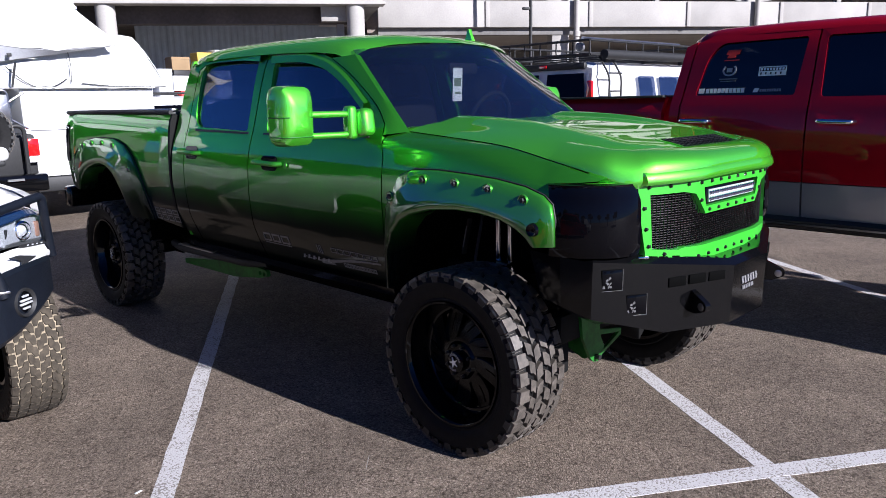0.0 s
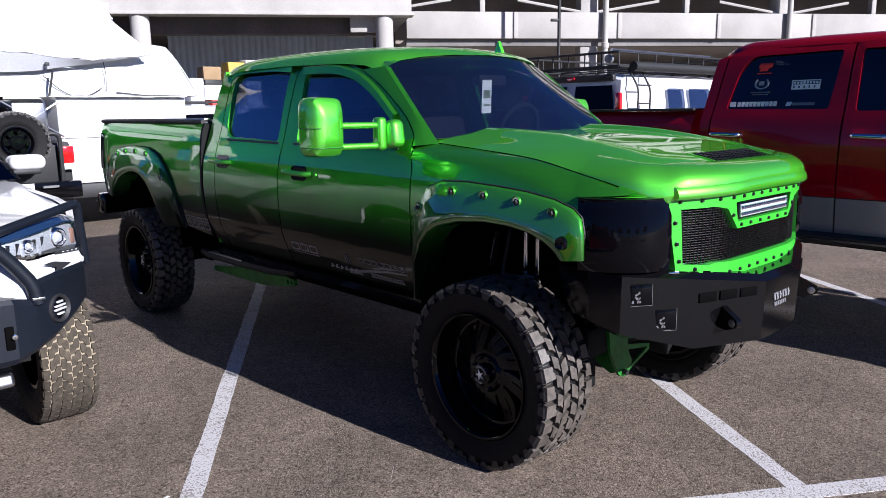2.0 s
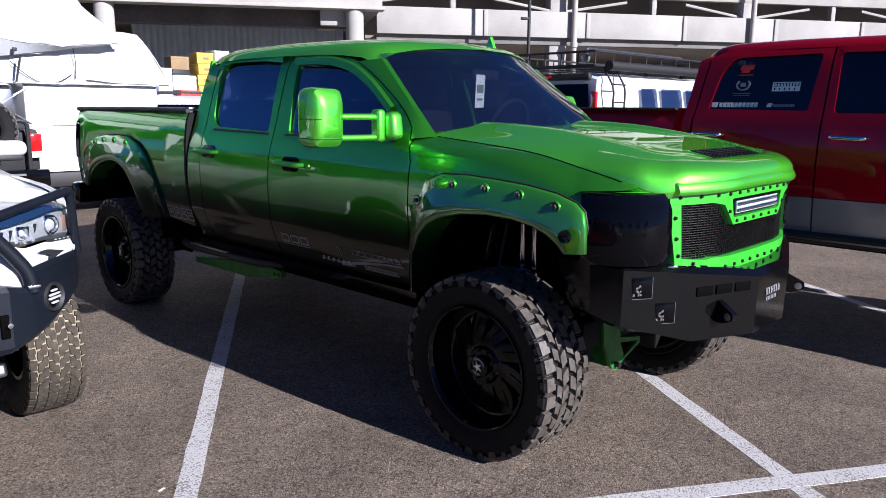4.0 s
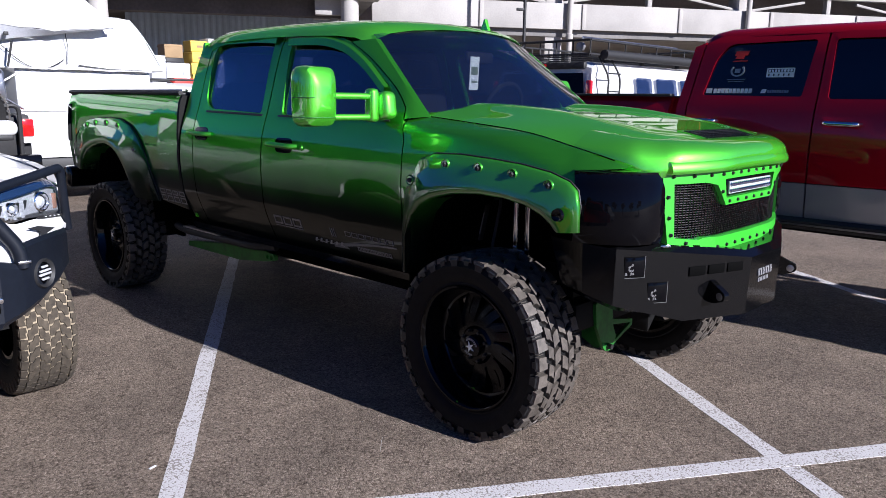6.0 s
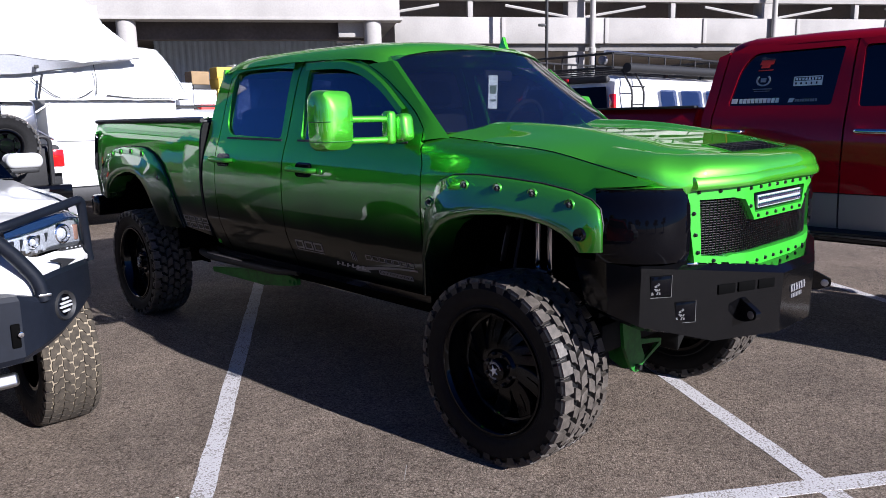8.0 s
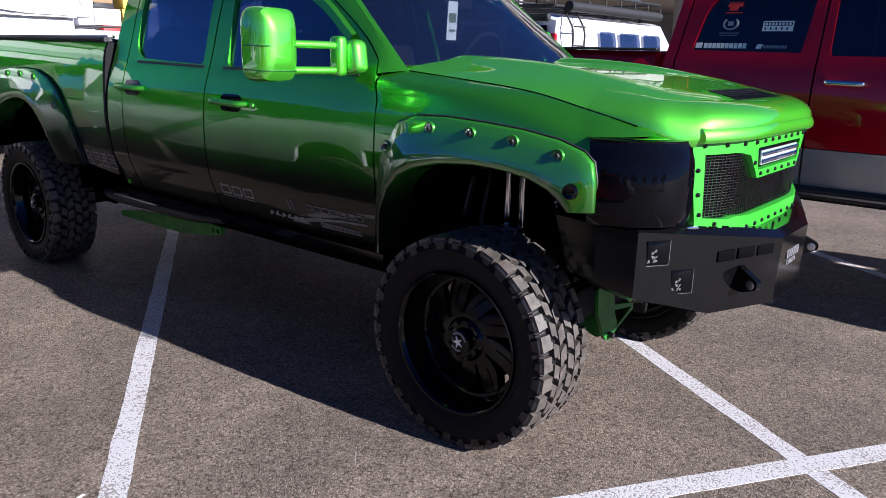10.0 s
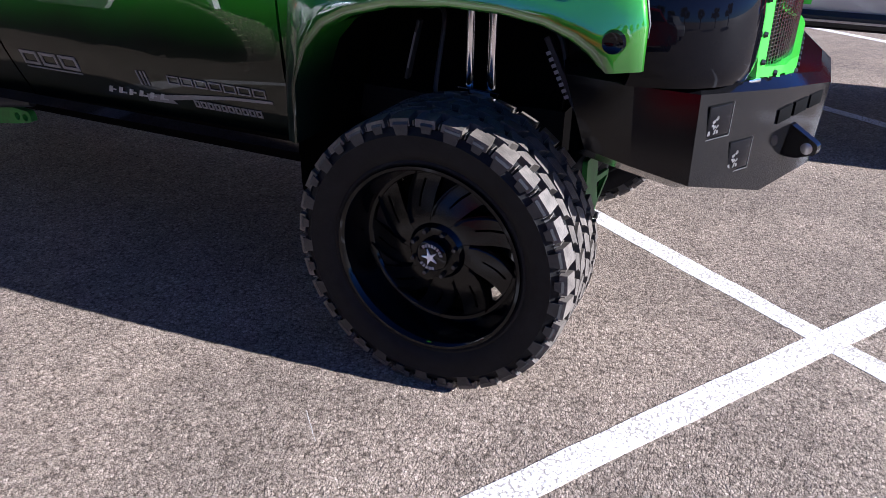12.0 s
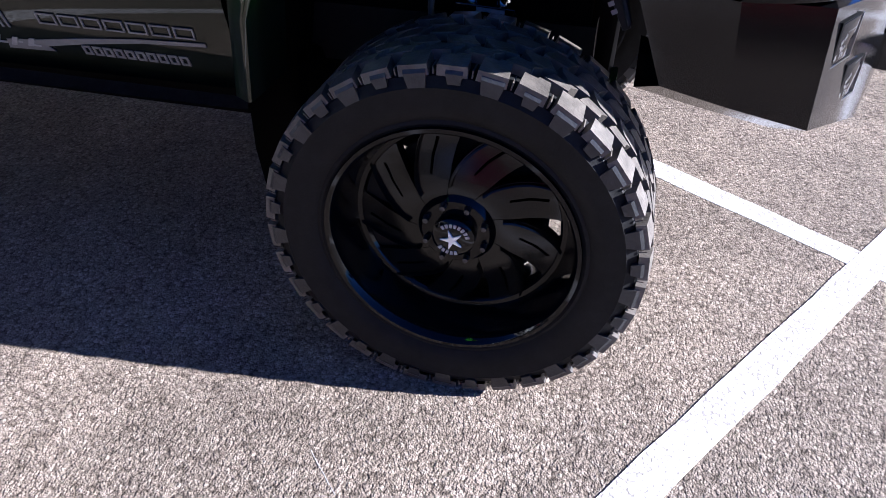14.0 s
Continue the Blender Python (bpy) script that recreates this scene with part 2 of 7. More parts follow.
SMOKED = material("smoked_lens", (0.002, 0.002, 0.003), rough=0.03, spec=0.2, grain=0.05)
TINT = glass("tinted_side_glass", (0.45, 0.48, 0.58), 0.22)
WINDSHIELD = glass("windshield_glass", (0.82, 0.84, 0.88), 0.20, 0.004)
CLEAR = glass("clear_lens", (0.95, 0.96, 0.97), 0.04)
LIMO = glass("dark_tint_glass", (0.12, 0.13, 0.15), 0.10)
DECAL = material("silver_vinyl", (0.30, 0.30, 0.31), rough=0.4, metal=0.3, grain=0.1, grain_size=80)
DECAL_DIM = material("grey_vinyl", (0.17, 0.17, 0.175), rough=0.4, metal=0.3, grain=0.1)
WHITE_VINYL = material("white_vinyl", (0.75, 0.75, 0.76), rough=0.5, grain=0.05)
RED_VINYL = material("red_vinyl", (0.6, 0.03, 0.02), rough=0.5, grain=0.05)
PAPER = material("show_card_paper", (0.75, 0.75, 0.70), rough=0.8, grain=0.06)
PAPER_INK = material("show_card_ink", (0.15, 0.18, 0.10), rough=0.8, grain=0.1)
RED = car_paint("red_metallic_paint", (0.42, 0.004, 0.016), metal=0.5, rough=0.33, flake=0.15, coat_ior=1.5)
SILVER = car_paint("silver_paint", (0.36, 0.38, 0.41), metal=0.6, rough=0.35)
WHITE = car_paint("white_paint", (0.62, 0.62, 0.61), rough=0.35)
BUMPER_GREY = material("charcoal_powder_coat", (0.006, 0.008, 0.0135), rough=0.45, spec=0.3, grain=0.15, stain=0.15, bump=0.1, bump_size=400)
CANVAS = material("white_canvas", (0.62, 0.62, 0.61), rough=0.9, grain=0.04, stain=0.06, stain_size=3, bump=0.1, bump_size=250)
CANVAS_GREY = material("grey_canvas", (0.44, 0.45, 0.48), rough=0.9, grain=0.08, stain=0.1)
CONCRETE = material("pale_concrete", (0.37, 0.35, 0.325), rough=0.9, grain=0.06, grain_size=15, stain=0.12, stain_size=0.7, bump=0.15, bump_size=20)
CONCRETE_DARK = material("darker_concrete", (0.20, 0.19, 0.18), rough=0.9, grain=0.1, grain_size=10, stain=0.2, stain_size=0.6, bump=0.15, bump_size=20)
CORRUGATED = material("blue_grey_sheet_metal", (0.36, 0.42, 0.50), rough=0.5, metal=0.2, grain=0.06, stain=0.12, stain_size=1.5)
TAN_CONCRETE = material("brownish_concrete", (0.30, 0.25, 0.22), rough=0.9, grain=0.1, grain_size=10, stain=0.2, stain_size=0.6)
BROWN_CONCRETE = material("dark_brown_concrete", (0.085, 0.070, 0.062), rough=0.9, grain=0.15, grain_size=8, stain=0.35, stain_size=0.5)
YELLOW = material("yellow_board", (0.62, 0.42, 0.06), rough=0.7, grain=0.08, stain=0.1)
CARDBOARD = material("brown_cardboard", (0.28, 0.19, 0.10), rough=0.9, grain=0.1, stain=0.15)
LAMP_RED = material("red_tail_lens", (0.55, 0.01, 0.01), rough=0.12, coat=1.0, grain=0.05)
LAMP_WHITE = material("white_lens", (0.7, 0.7, 0.72), rough=0.15, coat=1.0, grain=0.05)
LAMP_SILVER = material("silvered_reflector", (0.55, 0.57, 0.61), rough=0.3, metal=0.5, grain=0.2, grain_size=90)
BLUE_GLOSS = material("blue_black_gloss", (0.012, 0.03, 0.08), rough=0.12, coat=1.0, grain=0.05)
TURN_LENS = material("amber_lens", (0.26, 0.15, 0.11), rough=0.2, coat=1.0, grain=0.1)
LED = material("led_reflector", (0.85, 0.87, 0.90), rough=0.22, metal=0.5, grain=0.25, grain_size=120)
LEATHER = material("grey_seat_leather", (0.009, 0.009, 0.010), rough=0.7, spec=0.1, grain=0.1, bump=0.1, bump_size=200)
DASH = material("dark_dashboard", (0.012, 0.012, 0.014), rough=0.7, spec=0.15, grain=0.1)
STAR = material("polished_emblem", (0.85, 0.87, 0.9), rough=0.25, metal=0.4, grain=0.05)
ASPHALT = asphalt_material()
LINE_PAINT = line_paint_material()
LEAVES = material("dark_foliage", (0.045, 0.075, 0.025), rough=0.8, grain=0.4, grain_size=6, stain=0.3)
BARK = material("bark", (0.12, 0.09, 0.06), rough=0.9, grain=0.3, bump=0.3, bump_size=20)
SAND = material("pale_concrete_apron", (0.24, 0.22, 0.19), rough=0.9, grain=0.1, stain=0.15, stain_size=0.8)


# ---- mesh helpers ----
def finish(bm, angle=38):
    bmesh.ops.recalc_face_normals(bm, faces=bm.faces)
    for f in bm.faces:
        f.smooth = True
    lim = radians(angle)
    for e in bm.edges:
        if len(e.link_faces) == 2 and e.calc_face_angle(0) > lim:
            e.smooth = False


def part(name, bm, mat, parent=None, label="", angle=38):
    finish(bm, angle)
    me = bpy.data.meshes.new(name)
    bm.to_mesh(me)
    bm.free()
    me.materials.append(mat)
    ob = new(name, me)
    ob.parent = parent
    if label:
        tagged(ob, label)
    return ob


def thing(name, label, category, m=None, group="", kind=""):
    ob = new(name)
    ob.empty_display_size = 0.1
    ob.matrix_basis = m or Matrix()
    return tagged(ob, label, category, group, kind)


def single(name, bm, mat, label, category, m=None, group="", kind="", angle=38):
    ob = part(name, bm, mat, None, "", angle)
    ob.matrix_basis = m or Matrix()
    return tagged(ob, label, category, group, kind)


def sheet(outer, fn, thick, holes=(), axis="y", sgn=1, step=0.1, bm=None):
    """A curved plate: a flat outline with holes, bent to fn(u, v) along an axis and given thickness towards the middle of the thing."""
    loops = [[Vector((u, v, 0)) for u, v in lp] for lp in (outer, *holes)]
    flat = bmesh.new()
    vs = [flat.verts.new(p) for lp in loops for p in lp]
    for tri in mathutils.geometry.tessellate_polygon(loops):
        try:
            flat.faces.new([vs[i] for i in tri])
        except ValueError:
            pass
    lo = [min(p[k] for p in outer) for k in (0, 1)]
    hi = [max(p[k] for p in outer) for k in (0, 1)]
    for k in (0, 1):
        c = lo[k] + step
        while c < hi[k] - 0.2 * step:
            co, no = [0, 0, 0], [0, 0, 0]
            co[k], no[k] = c, 1
            bmesh.ops.bisect_plane(flat, geom=flat.verts[:] + flat.edges[:] + flat.faces[:], dist=1e-5, plane_co=co, plane_no=no)
            c += step
    bm = bm or bmesh.new()

    def place(v, back):
        u, w = v.co.x, v.co.y
        d = fn(u, w) - (thick if back else 0)
        return {"y": (u, sgn * d, w), "z": (u, w, d), "x": (d, u, w)}[axis]

    front = {v: bm.verts.new(place(v, False)) for v in flat.verts}
    back = {v: bm.verts.new(place(v, True)) for v in flat.verts}
    for f in flat.faces:
        bm.faces.new([front[v] for v in f.verts])
        bm.faces.new([back[v] for v in reversed(f.verts)])
    for e in flat.edges:
        if len(e.link_faces) == 1:
            a, b = e.verts
            bm.faces.new((front[a], front[b], back[b], back[a]))
    flat.free()
    return bm


def rounded(pts, r, n=4):
    """An outline with its corners rounded; r may be a list."""
    out, count = [], len(pts)
    for i, p in enumerate(pts):
        p, a, b = Vector(p), Vector(pts[i - 1]), Vector(pts[(i + 1) % count])
        q = r[i] if isinstance(r, (list, tuple)) else r
        q = min(q, 0.45 * (a - p).length, 0.45 * (b - p).length)
        if q <= 0:
            out.append(tuple(p))
            continue
        s, e = p + (a - p).normalized() * q, p + (b - p).normalized() * q
        for k in range(n + 1):
            t = k / n
            out.append(tuple(s * (1 - t) ** 2 + p * 2 * t * (1 - t) + e * t * t))
    return out


def loft(rows, bm=None, closed=False, cap=False):
    """A surface through rows of points of equal count."""
    bm = bm or bmesh.new()
    grid = [[bm.verts.new(p) for p in row] for row in rows]
    for a, b in zip(grid, grid[1:]):
        n = len(a)
        for i in range(n if closed else n - 1):
            j = (i + 1) % n
            try:
                bm.faces.new((a[i], a[j], b[j], b[i]))
            except ValueError:
                pass
    if cap:
        for row in (grid[0], grid[-1]):
            try:
                bm.faces.new(row)
            except ValueError:
                pass
    return bm


def thicken(bm, d):
    bmesh.ops.recalc_face_normals(bm, faces=bm.faces)
    bmesh.ops.solidify(bm, geom=bm.faces[:], thickness=d)
    return bm


def lathe(profile, n=48, bm=None, axis="y", m=None):
    rows = []
    for r, h in profile:
        ring = []
        for i in range(n):
            a = 2 * math.pi * i / n
            c, s = r * math.cos(a), r * math.sin(a)
            p = Vector({"y": (c, h, s), "z": (c, s, h), "x": (h, c, s)}[axis])
            ring.append(m @ p if m else p)
        rows.append(ring)
    bm = loft(rows, bm, closed=True)
    if min(profile[0][0], profile[-1][0]) < 1e-6:
        bmesh.ops.remove_doubles(bm, verts=[v for v in bm.verts], dist=1e-6)
    return bm


def tube(path, r, n=8, bm=None, cap=True):
    pts = [Vector(p) for p in path]
    rows, side = [], None
    for i, p in enumerate(pts):
        d = (pts[min(i + 1, len(pts) - 1)] - pts[max(i - 1, 0)]).normalized()
        if side is None:
            side = d.orthogonal().normalized()
        side = (side - d * side.dot(d)).normalized()
        up = d.cross(side)
        rows.append([p + (side * math.cos(2 * math.pi * k / n) + up * math.sin(2 * math.pi * k / n)) * r for k in range(n)])
    return loft(rows, bm, closed=True, cap=cap)


def bend(pts, r=0.1, n=5):
    """A polyline in space with its inner corners rounded."""
    pts = [Vector(p) for p in pts]
    out = [pts[0]]
    for a, p, b in zip(pts, pts[1:], pts[2:]):
        q = min(r, 0.45 * (a - p).length, 0.45 * (b - p).length)
        s, e = p + (a - p).normalized() * q, p + (b - p).normalized() * q
        out += [s * (1 - k / n) ** 2 + p * 2 * (k / n) * (1 - k / n) + e * (k / n) ** 2 for k in range(n + 1)]
    return out + [pts[-1]]


def box(size, at=(0, 0, 0), turn=(0, 0, 0), bevel=0.0, bm=None, m=None, seg=2):
    bm = bm or bmesh.new()
    mm = (m or Matrix()) @ pose(*at, *turn) @ Matrix.Diagonal((*size, 1))
    vs = bmesh.ops.create_cube(bm, size=1, matrix=mm)["verts"]
    if bevel:
        es = list({e for v in vs for e in v.link_edges})
        bmesh.ops.bevel(bm, geom=es, offset=bevel, segments=seg, profile=0.5, affect="EDGES")
    return bm


def prism(outline, lo, hi, axis="z", bm=None, bevel=0.0, m=None):
    """An outline pushed along an axis from lo to hi."""
    bm = bm or bmesh.new()

    def at(u, v, h):
        p = Vector({"z": (u, v, h), "y": (u, h, v), "x": (h, u, v)}[axis])
        return m @ p if m else p

    a = [bm.verts.new(at(u, v, lo)) for u, v in outline]
    b = [bm.verts.new(at(u, v, hi)) for u, v in outline]
    faces = [bm.faces.new(a), bm.faces.new(list(reversed(b)))]
    n = len(a)
    faces += [bm.faces.new((a[i], b[i], b[(i + 1) % n], a[(i + 1) % n])) for i in range(n)]
    if bevel:
        bmesh.ops.bevel(bm, geom=list({e for f in faces for e in f.edges}), offset=bevel, segments=2, profile=0.5, affect="EDGES")
    return bm


def lerp(x, xs, ys):
    return float(np.interp(x, xs, ys))


def curve(x, xs, ys):
    """A smooth line through points (monotone cubic)."""
    if x <= xs[0] or x >= xs[-1]:
        return ys[0] if x <= xs[0] else ys[-1]
    k = max(i for i in range(len(xs) - 1) if xs[i] <= x)
    d = [(ys[i + 1] - ys[i]) / (xs[i + 1] - xs[i]) for i in range(len(xs) - 1)]

    def tangent(i):
        if i == 0 or i == len(xs) - 1:
            return d[min(i, len(d) - 1)]
        return 0.0 if d[i - 1] * d[i] <= 0 else 2 * d[i - 1] * d[i] / (d[i - 1] + d[i])

    h = xs[k + 1] - xs[k]
    t = (x - xs[k]) / h
    return (2 * t ** 3 - 3 * t ** 2 + 1) * ys[k] + (t ** 3 - 2 * t ** 2 + t) * h * tangent(k) + (3 * t ** 2 - 2 * t ** 3) * ys[k + 1] + (t ** 3 - t ** 2) * h * tangent(k + 1)


def smooth(t):
    t = max(0.0, min(1.0, t))
    return t * t * (3 - 2 * t)


# ---- wheels ----
def tyre_carcass(R, W, rim):
    h = W / 2
    prof = [(rim - 0.012, -h * 0.80), (rim + 0.006, -h * 0.87), (rim + 0.014, -h * 0.90), (rim + 0.022, -h * 0.885), (rim + 0.035, -h * 0.94), (rim + (R - rim) * 0.42, -h),
            (R - 0.062, -h * 0.995), (R - 0.056, -h * 1.008), (R - 0.051, -h * 0.985), (R - 0.034, -h * 0.94), (R - 0.026, -h * 0.84), (R - 0.023, -h * 0.5), (R - 0.021, 0)]
    return lathe(prof + [(r, -y) for r, y in reversed(prof[:-1])], 84)


def tread_blocks(R, W, pitches, fine=False):
    """Blocks of the tread, joined: two staggered centre rows and two shoulder rows; and the steps that run down on to the sidewall."""
    bm = bmesh.new()
    h = W / 2

    def wedge(corners, r0, r1, draft=0.10, dip=0.0):
        n = len(corners)
        ca = sum(c[0] for c in corners) / n
        cy = sum(c[1] for c in corners) / n
        low, high = [], []
        for a, y in corners:
            low.append(bm.verts.new((r0 * math.cos(a), y, r0 * math.sin(a))))
            a2, y2 = a + (ca - a) * draft, y + (cy - y) * draft * 0.6
            rr = r1 - dip * smooth((abs(y) / h - 0.82) / 0.18)
            high.append(bm.verts.new((rr * math.cos(a2), y2, rr * math.sin(a2))))
        bm.faces.new(high)
        for i in range(n):
            j = (i + 1) % n
            bm.faces.new((low[i], low[j], high[j], high[i]))

    step = 2 * math.pi / pitches
    r0 = R - 0.030
    if fine:
        # interlocking bent blocks in four columns, and notched shoulder blocks
        for i in range(pitches):
            for c in range(4):
                yc, b = (c - 1.5) * 0.37 * h, 0.172 * h
                flip = 1 if c % 2 else -1
                a = (i + 0.5 * (c % 2)) * step
                lean, half = 0.24, 0.435
                pts = [(-lean - half, -1.0), (-lean + half * 0.1, -1.12), (-lean + half, -0.86), (-lean * 0.9 + half, -0.30), (lean * 0.9 + half, 0.22), (lean + half, 1.0), (lean - half * 0.1, 1.12), (lean - half, 0.86), (lean * 0.9 - half, 0.30), (-lean * 0.9 - half, -0.22)]
                wedge([(a + u * step, yc + flip * v * b) for u, v in pts], r0, R - 0.001 * (c % 2), 0.06)
            for s in (-1, 1):
                a = (i + (0.5 if s > 0 else 0)) * step
                wide = 0.785 if i % 2 else 0.76
                wedge([(a - 0.44 * step, s * h * wide), (a - 0.05 * step, s * h * (wide - 0.03)), (a + 0.03 * step, s * h * (wide + 0.04)), (a + 0.43 * step, s * h * wide), (a + 0.42 * step, s * h * 0.985), (a - 0.42 * step, s * h * 0.985)], r0, R, 0.05, 0.012)
                wedge([(a - 0.36 * step, s * h * 0.965), (a + 0.36 * step, s * h * 0.965), (a + 0.30 * step, s * h * 1.005), (a - 0.30 * step, s * h * 1.005)], R - 0.075, R - 0.022, 0.04)
        return bm
    for i in range(pitches):
        for s in (-1, 1):
            a = i * step + (0.5 * step if s > 0 else 0)
            long = i % 2
            w0 = 0.60 if long else 0.66
            # shoulder block with a notch in its inner edge
            wedge([(a + 0.10 * step, s * h * w0), (a + 0.42 * step, s * h * w0), (a + 0.46 * step, s * h * (w0 + 0.06)), (a + 0.82 * step, s * h * (w0 + 0.05)),
                   (a + 0.84 * step, s * h * 0.985), (a + 0.04 * step, s * h * 0.985)], r0, R, 0.07, 0.007)
            # step that runs down the sidewall, one broad and one narrow in turn
            d, b0, b1 = (0.056, a + 0.10 * step, a + 0.70 * step) if long else (0.046, a + 0.16 * step, a + 0.60 * step)
            top = [((R - 0.009) * math.cos(b), s * h * 0.95, (R - 0.009) * math.sin(b)) for b in (b0, b1)]
            out = [((R - 0.024) * math.cos(b), s * (h + 0.0015), (R - 0.024) * math.sin(b)) for b in (b0, b1)]
            b2, b3 = b0 + 0.05 * step, b1 - 0.05 * step
            low = [((R - d) * math.cos(b), s * (h + 0.001), (R - d) * math.sin(b)) for b in (b2, b3)]
            back = [((R - d - 0.003) * math.cos(b), s * (h - 0.02), (R - d - 0.003) * math.sin(b)) for b in (b2, b3)]
            grid = [[bm.verts.new(q) for q in row] for row in (top, out, low, back)]
            faces = [bm.faces.new((g[0], g[1], k[1], k[0])) for g, k in zip(grid, grid[1:])]
            faces += [bm.faces.new([g[e] for g in grid]) for e in (0, 1)]
            for face in faces:
                face.material_index = 1
            # thin rib in the gap beside it
            wedge([(a + 0.92 * step, s * h * 0.72), (a + 0.96 * step, s * h * 0.72), (a + 0.96 * step, s * h * 0.95), (a + 0.92 * step, s * h * 0.95)], r0, R - 0.014)
            for j, (lo, hi, sk) in enumerate(((0.03, 0.31, 0.30), (0.35, 0.585, -0.26))):
                aa = a + (0.5 * step if j else 0.15 * step)
                wedge([(aa + sk * step * 0.5, s * h * lo), (aa + (0.76 + sk * 0.5) * step, s * h * lo), (aa + (0.80 + sk * 0.1) * step, s * h * (lo + hi) / 2),
                       (aa + (0.74 - sk * 0.5) * step, s * h * hi), (aa - sk * step * 0.5, s * h * hi), (aa + (0.07 - sk * 0.1) * step, s * h * (lo + hi) / 2)], r0, R - 0.001)
    return bm


def twist_spoke(yf, r0, r1, a0, half):
    """One broad blade that sweeps back as it runs out to the rim, with a long slit in it; windows stay open between two blades at the rim."""
    def at(r, u):
        a = a0 + u - 0.50 * (r - r0) / (r1 - r0)
        return r * math.cos(a), r * math.sin(a)

    def depth(x, z):
        # the blades fall away from the hub to the rim
        return yf - 0.048 + 0.034 * smooth((math.hypot(x, z) - 0.09) / 0.16)

    def width(r):
        return half * lerp(r, (r0, 0.145, 0.17, r1), (0.98, 0.97, 0.86, 0.55))

    rs = [r0 + (r1 - r0) * k / 8 for k in range(9)]
    outer = [at(r, -width(r)) for r in rs] + [at(r1, u * width(r1)) for u in (-0.33, 0.33)] + [at(r, width(r)) for r in reversed(rs)]
    slit = [at(r, -0.020) for r in (0.150, 0.19, 0.230)] + [at(r, 0.022) for r in (0.236, 0.195, 0.155)]
    bm = sheet(outer, lambda x, z: -depth(x, z), 0.034, [slit], sgn=-1, step=0.03)
    # raised rib along the leading edge
    rows = []
    for r in rs[2:]:
        u = width(r) - 0.012
        ring = []
        for du, dy in ((0.0, 0.002), (-0.004, -0.009), (-0.030, -0.011), (-0.048, 0.002)):
            x, z = at(r, u + du * 0.19 / r)
            ring.append((x, depth(x, z) + dy, z))
        rows.append(ring)
    return loft(rows, bm)


